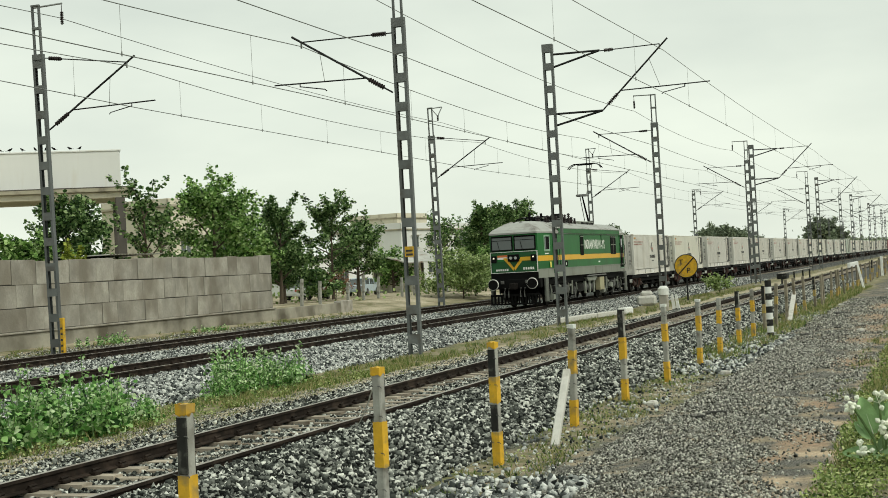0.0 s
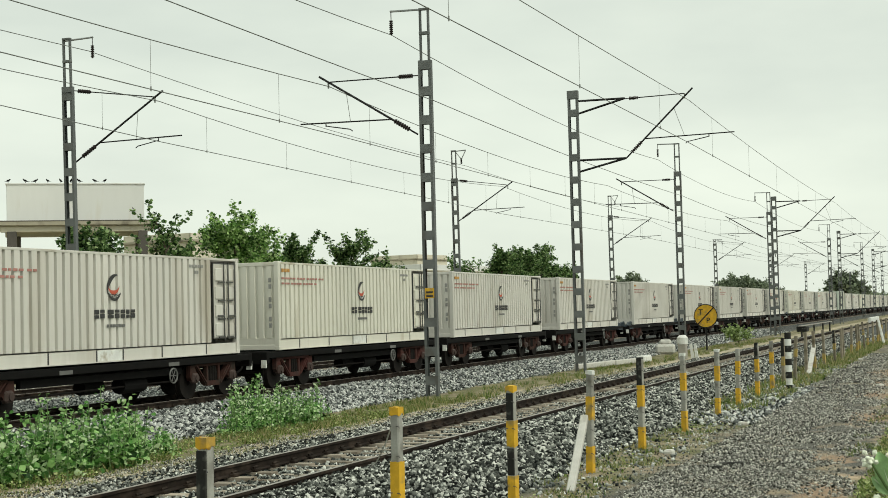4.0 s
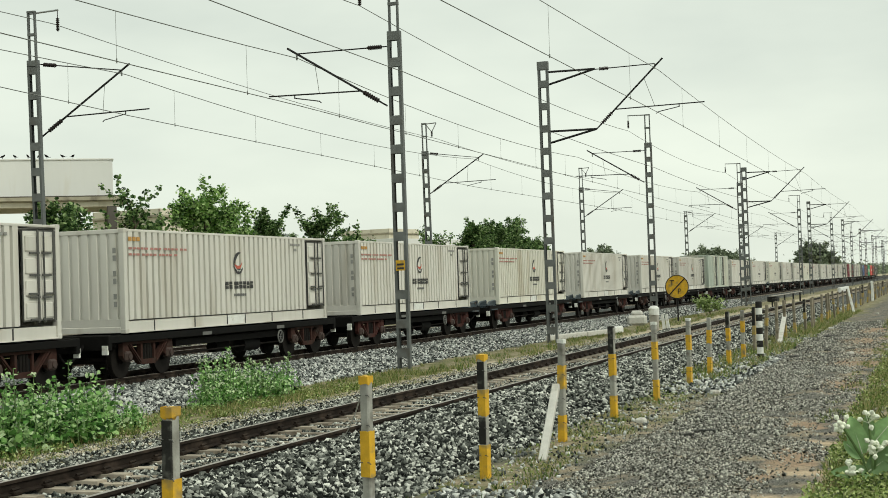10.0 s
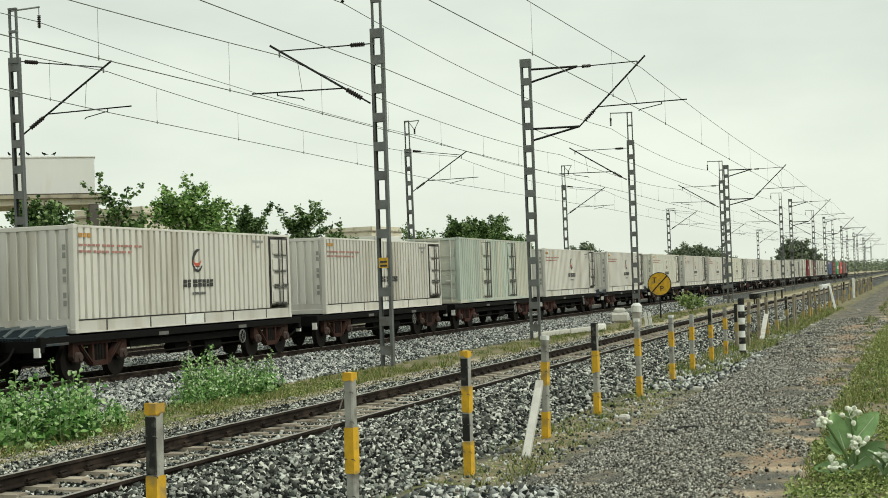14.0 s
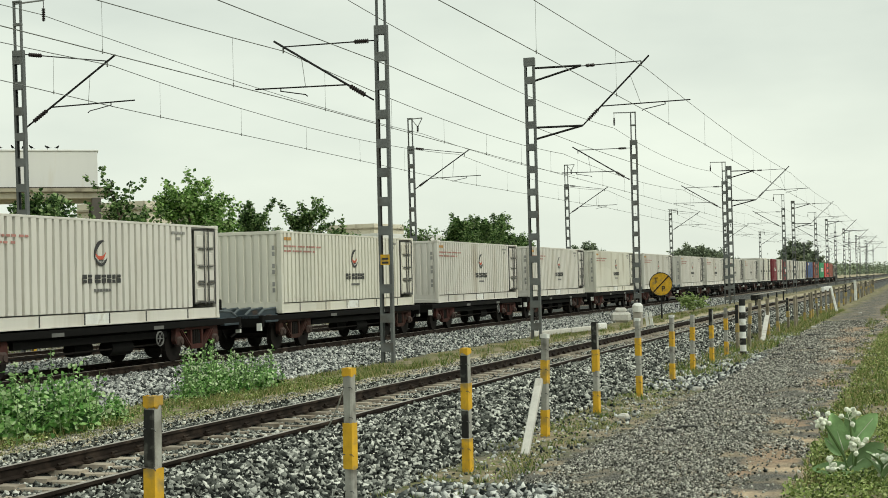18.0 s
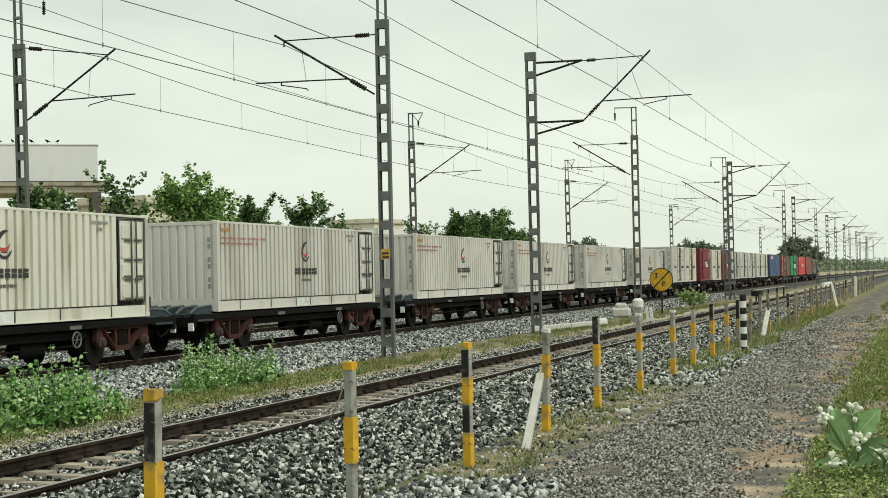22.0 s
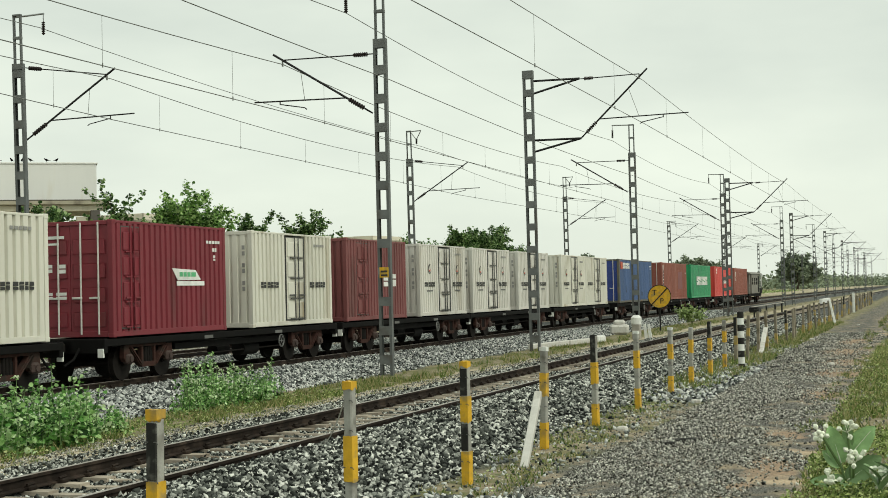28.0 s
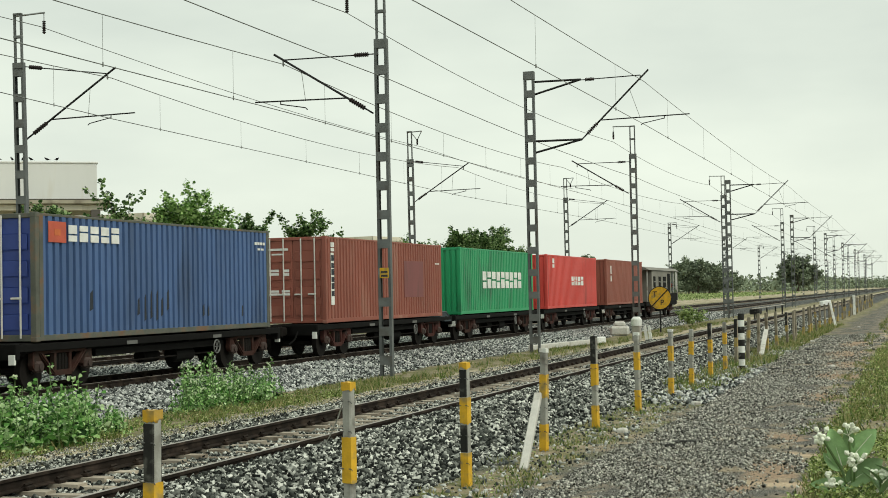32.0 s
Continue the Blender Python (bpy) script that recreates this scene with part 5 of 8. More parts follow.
        for y in (-0.98, 0.98):
            bf = part("buffer", Geo().tube((nx(0.06), y, 1.19), (nx(0.45), y, 1.19), 0.13, 14), loco_black, ob)
            part("buffer_disc", Geo().disc((nx(0.5), y, 1.19), 0.24, "x", 0.06, 20), loco_black, bf)
            part("buffer_rim", Geo().ring((nx(0.44), y, 1.19), 0.245, "x", 0.028), white_paint, bf, "white painted rim")
        part("coupler", Geo().box(min(nx(0.06), nx(0.6)), max(nx(0.06), nx(0.6)), -0.16, 0.16, 0.92, 1.24, 0.05), wheel_mat, ob)
        guard = slab("cattle_guard", 0.05, 0.12, -1.25, 1.25, 0.60, 0.70, loco_black, c=0.02)
        for j in range(15):
            slab("guard_bar", 0.06, 0.11, -1.24 + j * 0.172, -1.16 + j * 0.172, 0.2, 0.62, loco_black, guard)
        slab("guard_foot", 0.05, 0.12, -1.25, 1.25, 0.18, 0.26, loco_black, guard)
        for y in (-0.62, 0.62):
            part("lamp_bracket", Geo().box(min(nx(0.05), nx(0.16)), max(nx(0.05), nx(0.16)), y - 0.08, y + 0.08, 1.2, 1.36, 0.02), dull_steel, ob)
        for y in (-0.5, -0.3, 0.3, 0.5):
            part("air_hose", Geo().path([(nx(0.08), y, 1.0), (nx(0.22), y, 0.8), (nx(0.2), y, 0.55)], 0.028, 6), rod_steel, ob)
        for y in (-1.42, 1.30):
            part("rail_guard", Geo().box(min(nx(-1.0), nx(-0.5)), max(nx(-1.0), nx(-0.5)), y, y + 0.12, 0.25, 1.42, 0.03), guard_grey, ob, "grey steel guard plate")
    # sides
    for s in (-1, 1):
        def wall(name, x0, x1, z0, z1, d, mat, parent=ob, c=0.0, label=""):
            y = s * (H + d)
            return part(name, Geo().box(x0, x1, min(y, s * (H - 0.03)), max(y, s * (H - 0.03)), z0, z1, c), mat, parent, label)

        for a, b in ((1.75, 2.55), (L - 2.55, L - 1.75)):
            # No real recess: its shade is put in as a near-black slab.
            door = wall("cab_door", a, b, 1.62, 3.55, 0.012, loco_black, c=0.01, label="cab door blackened to stand for its recess")
            wall("door_pane", a + 0.3, b - 0.16, 2.85, 3.35, 0.016, loco_glass, door)
            wall("door_band", a + 0.04, b - 0.04, 2.24, 2.50, 0.016, door_shade, door, label="dull red band on the dark door")
            wall("door_jamb", a - 0.1, a - 0.02, 1.62, 3.58, 0.03, loco_green, door)
            wall("door_jamb", b + 0.02, b + 0.08, 1.62, 3.58, 0.02, loco_green, door)
            wall("door_sill", a, b, 1.60, 1.65, 0.04, pale_green, door)
            for x in (a - 0.1, b + 0.1):
                part("handrail", Geo().path([(x, s * (H + 0.02), 1.75), (x, s * (H + 0.09), 1.85), (x, s * (H + 0.09), 2.95), (x, s * (H + 0.02), 3.05)], 0.02, 6), loco_black, door)
            for z in (0.62, 0.98, 1.34):
                part("step", Geo().box(a + 0.1, b - 0.1, min(s * 1.35, s * (H + 0.06)), max(s * 1.35, s * (H + 0.06)), z, z + 0.04, 0.01), rod_steel, door)
        def slant(a, b, d):
            """Plan of a slab on the cab's tapering side."""
            def half(x):
                return 1.21 + 0.31 * min(x, L - x) / 1.5
            return [(a, s * (half(a) + d)), (b, s * (half(b) + d)), (b, s * (half(b) - 0.1)), (a, s * (half(a) - 0.1))]

        for a, b in ((0.62, 1.32), (L - 1.32, L - 0.62)):
            win = part("cab_window", Geo().extrude(slant(a + 0.04, b - 0.04, 0.02), "z", 2.70, 3.50), pale_green, ob, "pale green window frame")
            part("pane", Geo().extrude(slant(a + 0.16, b - 0.14, 0.03), "z", 2.80, 3.42), loco_black, win)
            part("sliding_pane", Geo().extrude(slant(a + 0.10, a + 0.2, 0.036), "z", 2.80, 3.40), loco_glass, win)
            part("cab_label_marking", Geo().extrude(slant(a + 0.12, b - 0.2, 0.008), "z", 2.56, 2.62), white_ink, ob)
        for a, b, n in ((7.3, 8.05, 1), (14.6, 16.0, 2)):
            win = wall("side_window", a, b, 2.44, 3.50, 0.02, loco_black, c=0.02, label="barred side window")
            wall("window_bar", a + 0.08, b - 0.08, 2.97, 3.01, 0.035, loco_skirt, win)
            wall("window_lip", a + 0.05, b - 0.05, 3.42, 3.46, 0.045, loco_skirt, win)
            if n > 1:
                wall("window_bar", (a + b) / 2 - 0.02, (a + b) / 2 + 0.02, 2.5, 3.44, 0.035, loco_skirt, win)
        part("lettering", word_mesh("lettering", "INDIAN RAILWAYS", 8.32, 13.08, 2.77, 3.28, s * (H + 0.004), white_ink, s), None, ob, "white painted lettering")
        wall("data_plate", 3.9, 4.5, 1.90, 2.2, 0.006, loco_black)
        wall("data_marking", 4.14, 4.27, 1.98, 2.1, 0.009, white_ink)
        wall("fluorescent_tag", 1.16, 1.40, 1.90, 2.18, -0.02, pale_tag)
        wall("class_marking", 11.4, 11.8, 2.02, 2.1, 0.006, white_ink)
        wall("drip_rail", 1.5, L - 1.5, 3.575, 3.6, 0.05, loco_roof)
        wall("skirt_pipe", 8.6, 13.1, 1.30, 1.36, 0.02, rod_steel)
        part("conduit", Geo().tube((12.25, s * (H + 0.02), 2.95), (12.25, s * (H + 0.02), 3.62), 0.018, 5), loco_black, ob)
        # gear between the bogies
        part("equipment_box", Geo().box(11.7, 12.75, min(s * 1.2, s * 1.48), max(s * 1.2, s * 1.48), 0.48, 1.2, 0.02), tan_box_paint, ob, "tan equipment box")
        part("hopper", Geo().extrude([(8.7, 1.25), (11.2, 1.25), (10.8, 1.05), (9.1, 1.05)], "y", min(s * 1.0, s * 1.45), max(s * 1.0, s * 1.45)), loco_skirt, ob)
        part("air_tank", Geo().tube((8.6, s * 1.05, 0.75), (11.2, s * 1.05, 0.75), 0.24, 14), dull_steel, ob)
        for x in (8.9, 9.9, 10.9):
            part("hanger", Geo().extrude([(x - 0.2, 1.05), (x + 0.2, 1.05), (x + 0.08, 0.4), (x - 0.08, 0.4)], "y", min(s * 1.25, s * 1.33), max(s * 1.25, s * 1.33)), loco_skirt, ob)
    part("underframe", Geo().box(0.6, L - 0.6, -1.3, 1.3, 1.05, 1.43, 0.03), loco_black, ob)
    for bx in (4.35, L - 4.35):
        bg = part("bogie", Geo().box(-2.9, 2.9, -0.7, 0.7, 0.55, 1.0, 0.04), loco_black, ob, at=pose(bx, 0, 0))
        for s in (-1, 1):
            prof = [(-2.95, 0.72), (-2.95, 1.02), (2.95, 1.02), (2.95, 0.72), (2.3, 0.78), (1.5, 0.70), (0.6, 0.78), (-0.6, 0.78), (-1.5, 0.70), (-2.3, 0.78)]
            part("side_frame", Geo().extrude(prof, "y", min(s * 1.12, s * 1.26), max(s * 1.12, s * 1.26)), under_mat, bg)
            for wx in (-1.9, 0.0, 1.9):
                wh = part("wheel", Geo().disc((wx, s * RAIL_HALF, 0.545), 0.545, "y", 0.13, 24), wheel_mat, bg)
                part("axle_box", Geo().box(wx - 0.2, wx + 0.2, min(s * 1.1, s * 1.34), max(s * 1.1, s * 1.34), 0.36, 0.74, 0.05), under_mat, bg)
                for o in (-0.42, 0.42):
                    part("spring", Geo().tube((wx + o, s * 1.22, 0.5), (wx + o, s * 1.22, 0.84), 0.09, 10), dull_steel, bg)
                part("axle_cap", Geo().disc((wx, s * 1.36, 0.55), 0.11, "y", 0.05, 12), dull_steel, bg)
                part("brake_hanger", Geo().extrude([(wx + 0.66, 0.9), (wx + 0.78, 0.9), (wx + 0.74, 0.2), (wx + 0.62, 0.2)], "y", min(s * 1.16, s * 1.24), max(s * 1.16, s * 1.24)), rod_steel, bg)
            part("tie_bar", Geo().tube((-2.6, s * 1.2, 0.27), (2.6, s * 1.2, 0.27), 0.03, 6), wheel_mat, bg)
            part("link_box", Geo().extrude([(-0.72, 0.62), (-0.5, 0.86), (-0.05, 0.8), (-0.12, 0.52)], "y", min(s * 1.3, s * 1.42), max(s * 1.3, s * 1.42)), loco_skirt, bg, "pale cast link box")
            part("damper", Geo().tube((1.35, s * 1.36, 0.45), (1.42, s * 1.36, 1.15), 0.055, 8).tube((-1.62, s * 1.36, 0.5), (-1.55, s * 1.36, 1.18), 0.055, 8), loco_skirt, bg, "pale upright damper")
            part("foot_step", Geo().extrude([(-2.75, 0.30), (-2.2, 0.36), (-2.1, 0.52), (-2.7, 0.60)], "y", min(s * 1.28, s * 1.46), max(s * 1.28, s * 1.46)), loco_skirt, bg, "pale folded step plate")
            part("gear_case", Geo().box(0.15, 0.62, min(s * 1.2, s * 1.4), max(s * 1.2, s * 1.4), 0.55, 0.95, 0.05), dull_steel, bg)
            for x in (-2.6, -0.95, 0.95, 2.6):
                part("sand_pipe", Geo().path([(x, s * 1.28, 1.05), (x, s * 1.32, 0.7), (x + 0.12, s * 1.15, 0.2)], 0.03, 6), loco_skirt, bg)
            for x in (-1.2, 1.0):
                part("brake_cylinder", Geo().tube((x, s * 1.3, 0.92), (x + 0.4, s * 1.3, 0.92), 0.07, 10), loco_skirt, bg, "pale brake cylinder")
    # roof gear
    for i in range(9):
        x = 3.4 + i * 0.82
        part("roof_insulator", insulator(Geo(), (x, 0.15 * (-1) ** i - 0.5, 4.06), (x, 0.15 * (-1) ** i - 0.5, 4.56), 0.13), insulator_mat, ob)
    part("bus_bar", Geo().path([(3.0, -0.4, 4.47), (5.2, -0.1, 4.5), (7.6, -0.4, 4.46), (10.2, -0.2, 4.5)], 0.025, 6), rod_steel, ob)
    part("bus_bar", Geo().path([(3.4, 0.4, 4.5), (6.0, 0.3, 4.46), (8.6, 0.4, 4.5)], 0.025, 6), rod_steel, ob)
    for x in (4.3, 6.6, 8.9):
        part("breaker", Geo().box(x, x + 0.55, 0.2, 0.6, 4.05, 4.55, 0.04).tube((x + 0.25, 0.4, 4.5), (x + 0.25, 0.4, 4.78), 0.07, 8), loco_black, ob)
    for x, w, h in ((3.5, 0.5, 0.42), (5.6, 0.9, 0.5), (7.5, 0.6, 0.62), (8.3, 0.35, 0.7), (9.6, 0.7, 0.45)):
        part("roof_gear", Geo().box(x, x + w, -0.35, 0.1, 4.06, 4.06 + h, 0.05), loco_black, ob)
        part("roof_bushing", insulator(Geo(), (x + 0.1, -0.7, 4.06), (x + 0.1, -0.7, 4.05 + h), 0.1), insulator_mat, ob)
    part("resistor_housing", Geo().box(10.7, 14.0, -0.75, 0.75, 4.0, 4.36, 0.05), loco_skirt, ob, "louvred roof housing")
    for i in range(10):
        part("louvre", Geo().box(10.9 + i * 0.3, 11.1 + i * 0.3, -0.765, -0.74, 4.06, 4.3), loco_black, ob)
    part("horn", Geo().tube((1.0, -0.15, 4.12), (1.3, -0.15, 4.16), 0.11, 12, 0.05).tube((1.0, 0.2, 4.12), (1.3, 0.2, 4.16), 0.11, 12, 0.05), loco_black, ob)
    for x0, up in ((15.9, True), (4.6, False)):
        base = part("pantograph", Geo().box(x0 - 0.9, x0 + 0.9, -0.62, 0.62, 4.1, 4.18, 0.02), loco_black, ob)
        for y in (-0.5, 0.5):
            for x in (-0.75, 0.75):
                part("post_insulator", insulator(Geo(), (x0 + x, y, 3.98), (x0 + x, y, 4.12), 0.09), insulator_mat, base)
        knee = (x0 - 1.25, 0, 5.95) if up else (x0 + 1.5, 0, 4.34)
        foot = (x0 + 0.2, 0, 4.2)
        head = (x0 - 0.15, 0, 7.78) if up else (x0 - 0.6, 0, 4.44)
        part("lower_arm", Geo().tube(foot, knee, 0.06, 8, 0.045), loco_black, base)
        part("control_rod", Geo().tube((x0 - 0.35, 0.1, 4.2), (knee[0] - 0.12, 0.1, knee[2] - 0.05), 0.022, 6), loco_black, base)
        part("knee_joint", Geo().box(knee[0] - 0.3, knee[0] + 0.16, -0.3, 0.3, knee[2] - 0.07, knee[2] + 0.06, 0.02), rod_steel, base)
        arm = Geo()
        for y in (-1, 1):
            arm.tube((knee[0], y * 0.26, knee[2]), (head[0], y * 0.42, head[2]), 0.022, 6)
        part("upper_arm", arm, loco_skirt, base)
        for dx in (-0.2, 0.2):
            hx = head[0] + dx
            strip = [(hx, -1.0, head[2] - 0.22), (hx, -0.86, head[2] - 0.04), (hx, -0.62, head[2] + 0.06), (hx, 0.62, head[2] + 0.06), (hx, 0.86, head[2] - 0.04), (hx, 1.0, head[2] - 0.22)]
            part("collector_strip", Geo().path(strip, 0.03, 6), loco_black, base)
        part("head_frame", Geo().tube((head[0] - 0.22, -0.4, head[2]), (head[0] + 0.22, -0.4, head[2]), 0.02, 5).tube((head[0] - 0.22, 0.4, head[2]), (head[0] + 0.22, 0.4, head[2]), 0.02, 5).tube((head[0], -0.4, head[2]), (head[0], 0.4, head[2]), 0.02, 5), loco_black, base)
    return ob


mover(locomotive(), -198.35)


# ---- brake van ----
def brake_van():
    ob = thing("brake_van", "grey brake van with dark windows and open end platforms", "brake van")
    L = 13.6
    wall_paint = material("van_grey_paint", (0.40, 0.40, 0.37), 0.6, 0.0, 0.12, 1.0, dirt=RUST, dirt_amount=0.12)
    dark_paint = material("van_faded_paint", (0.19, 0.18, 0.155), 0.65, 0.0, 0.2, 1.0)
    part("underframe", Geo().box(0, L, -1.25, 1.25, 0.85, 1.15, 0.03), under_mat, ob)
    part("cabin", Geo().box(1.6, L - 3.6, -1.4, 1.4, 1.15, 3.45, 0.03), dark_paint, ob)
    # Dim inside of the doorway drawn as a black slab on the wall.
    part("doorway", Geo().box(8.3, 9.5, -1.42, -1.3, 1.3, 3.25, 0.02), loco_black, ob, "black slab for the dim open doorway")
    for x0, x1 in ((2.2, 3.0), (4.4, 5.3), (6.4, 7.6)):
        w = part("window", Geo().box(x0, x1, -1.43, -1.38, 2.2, 3.0, 0.02), loco_black, ob)
        part("window_bar", Geo().box(x0, x1, -1.45, -1.42, 2.58, 2.62), wall_paint, w)
    part("roof", Geo().extrude([(-1.5, 3.45), (1.5, 3.45), (1.1, 3.68), (0, 3.78), (-1.1, 3.68)], "x", -0.1, L + 0.1), dark_paint, ob)
    for x in (L - 0.15, 0.05, L - 2.0, L - 3.55):
        for y in (-1.35, 1.28):
            part("roof_post", Geo().box(x, x + (0.1 if x < L - 3 else 0.14), y, y + 0.07, 1.15, 3.5), wall_paint, ob)
    part("end_panel", Geo().box(L - 1.2, L - 0.5, -1.38, -1.32, 2.0, 3.4, 0.01), wall_paint, ob)
    for z in (1.75, 2.05, 2.35):
        part("railing", Geo().tube((L - 3.5, -1.34, z), (L, -1.34, z), 0.025, 6).tube((L, -1.34, z), (L, 1.34, z), 0.025, 6), dark_steel, ob)
    part("lower_panel", Geo().box(L - 3.4, L - 0.2, -1.36, -1.32, 1.15, 1.72, 0.01), under_mat, ob)
    part("tail_lamp", Geo().box(L + 0.02, L + 0.14, -0.9, -0.7, 2.2, 2.5, 0.02), red_ink, ob)
    for x in (2.6, L - 2.6):
        bogie(ob, x, bogie_mat)
    for y in (-0.98, 0.98):
        part("buffer", Geo().tube((L, y, 1.0), (L + 0.4, y, 1.0), 0.1, 10).disc((L + 0.42, y, 1.0), 0.22, "x", 0.05, 16), loco_black, ob)
    return ob


mover(brake_van(), 366.4)

# ---- fence posts and lineside objects ----
worn_post = material("brown_weathered_post", (0.25, 0.22, 0.165), 0.9, 0.0, 0.25, 6.0, bump=0.3, dirt=(0.11, 0.09, 0.06), dirt_amount=0.35, dirt_scale=3, random_value=0.2)
faded_yellow = material("faded_yellow_paint", (0.38, 0.27, 0.07), 0.8, 0.0, 0.2, 6.0, dirt=(0.25, 0.22, 0.15), dirt_amount=0.4, dirt_scale=5)


def post_geo(w, z0, z1):
    return Geo().box(-w / 2, w / 2, -w / 2, w / 2, z0, z1, 0.012)


def chipped_band(w, z0, z1):
    """A painted band on a square post, its lower edge worn ragged."""
    g, n, h = Geo(), 5, w / 2
    ring = []
    for cx, cy, dx, dy in ((-h, -h, 1, 0), (h, -h, 0, 1), (h, h, -1, 0), (-h, h, 0, -1)):
        ring += [(cx + dx * w * i / n, cy + dy * w * i / n) for i in range(n)]
    m = len(ring)
    g.v += [(a, b, z0 + random.uniform(0.0, 0.035)) for a, b in ring] + [(a, b, z1 - random.uniform(0.0, 0.012)) for a, b in ring]
    g.f += [(i, (i + 1) % m, m + (i + 1) % m, m + i) for i in range(m)]
    g.f += [tuple(m + i for i in range(m)), tuple(reversed(range(m)))]
    return g


def fence_post(x, y, h, scheme, lean=(0, 0), w=0.098):
    """scheme: bands from the head down: (material, share of the height)."""
    z0 = ground_z(x, y)
    ob = thing("fence_post", "square concrete fence post with worn yellow and dark bands", "post", group="fence posts", at=pose(x, y, z0, lean[0], lean[1], -10))
    part("shaft", post_geo(w, -0.3, h - 0.02), grey_post if x < 46 else worn_post, ob)
    z = h
    for name, mat, share in scheme:
        z2 = z - share * h
        if mat and name == "dark_band":
            # Dark paint band; the -y face stays bare grey to read as lit.
            part(name, Geo().box(-w / 2 - 0.005, w / 2 + 0.005, -w / 2 + 0.004, w / 2 + 0.005, z2, z, 0.008), mat, ob)
        elif mat:
            part(name, chipped_band(w + 0.01, z2, z), mat, ob)
        z = z2
    if x < 46:
        ties = Geo()
        for k in (0.2, 0.42, 0.66, 0.86):
            zt = h * k + random.uniform(-0.03, 0.03)
            e = w / 2 + 0.009
            ties.path([(-e, e - 0.03, zt), (-e - 0.004, e, zt), (-e - 0.01, e + 0.035, zt + 0.012), (-e - 0.012, e + 0.01, zt + 0.03)], 0.005, 4)
            ties.path([(-e, -e + 0.03, zt), (-e - 0.004, -e, zt), (-e - 0.02, -e - 0.025, zt - 0.015)], 0.005, 4)
        tagged(part("fence_wire", ties, dull_steel, ob, "twisted ends of old fence wire"), kind="stuff")
    return ob


Y1 = [("cap", yellow_paint, 0.065), ("bare", None, 0.29), ("band", yellow_paint, 0.31), ("bare", None, 0.3)]
Y2 = [("cap", yellow_paint, 0.06), ("dark_band", black_paint, 0.22), ("band", yellow_paint, 0.22), ("dark_band", black_paint, 0.22), ("foot_band", yellow_paint, 0.28)]
Y3 = [("cap", white_paint, 0.05), ("bare", None, 0.2), ("band", yellow_paint, 0.24), ("bare", None, 0.24), ("foot_band", yellow_paint, 0.27)]
Y0 = [("cap", yellow_paint, 0.065), ("dark_band", black_paint, 0.28), ("band", yellow_paint, 0.42), ("bare", None, 0.2)]
Y4 = [("bare", None, 0.22), ("band", yellow_paint, 0.24), ("bare", None, 0.22), ("foot_band", yellow_paint, 0.3)]
near_posts = [(9.74, 1.575, Y0), (13.7, 1.56, Y1), (17.5, 1.58, Y2), (21.45, 1.57, Y3), (25.15, 1.62, [("dark_band", black_paint, 0.3), ("band", yellow_paint, 0.25), ("bare", None, 0.2), ("foot_band", yellow_paint, 0.25)]),
              (29.2, 1.6, Y3), (33.3, 1.52, Y3), (36.4, 1.46, Y4), (39.9, 1.48, [("dark_band", black_paint, 0.3), ("band", yellow_paint, 0.25), ("bare", None, 0.15), ("foot_band", yellow_paint, 0.3)]), (43.0, 1.48, Y4)]
for i, (x, h, sch) in enumerate(near_posts):
    fence_post(x, 5.5 if i > 1 else 5.55, h, sch, (random.uniform(-1, 1), random.uniform(-0.8, 0.8)))
F1 = [("cap", None, 0.1), ("bare", None, 0.55), ("foot_band", faded_yellow, 0.3)]
F2 = [("dark_band", black_paint, 0.4), ("band", faded_yellow, 0.2)]
F3 = [("bare", None, 0.3), ("band", faded_yellow, 0.2)]
x = 46.4
while x < 185:
    fence_post(x, 5.5 + random.uniform(-0.1, 0.1), random.uniform(1.38, 1.55), random.choice([F1, F2, F3, F1, []]), (random.uniform(-3, 3), random.uniform(-3, 3)), 0.10)
    x += random.choice([3.0, 3.3, 3.6])

pale_post = material("pale_concrete", (0.55, 0.54, 0.5), 0.85, 0.0, 0.15, 4.0, bump=0.2, dirt=(0.3, 0.28, 0.24), dirt_amount=0.25, dirt_scale=4)
# leaning spare post
lean_post = thing("leaning_post", "pale concrete post leaning against the fence", "post")
part("shaft", Geo().box(-0.055, 0.055, -0.05, 0.05, 0.0, 1.75, 0.012), pale_post, lean_post)
lean_post.matrix_basis = look((19.3, 5.25, -0.46), (21.0, 5.42, 0.62)) @ Matrix.Rotation(math.pi, 4, "X")
lean_far = thing("leaning_post", "pale concrete post leaning against the fence", "post")
part("shaft", Geo().box(-0.08, 0.08, -0.06, 0.06, 0.0, 4.0, 0.012), pale_post, lean_far)
lean_far.matrix_basis = look((52.5, 5.45, -0.45), (56.5, 5.62, 0.5)) @ Matrix.Rotation(math.pi, 4, "X")

# striped marker post
marker = thing("marker_post", "round marker post striped black and white", "post", at=pose(43.05, 5.02, -0.46))
for i in range(9):
    part("stripe", Geo().tube((0, 0, i * 0.19), (0, 0, (i + 1) * 0.19), 0.095, 14), black_paint if i % 2 == 0 else white_paint, marker)
part("side_tab", Geo().box(0.05, 0.22, -0.03, 0.03, 1.25, 1.4, 0.01), black_paint, marker)

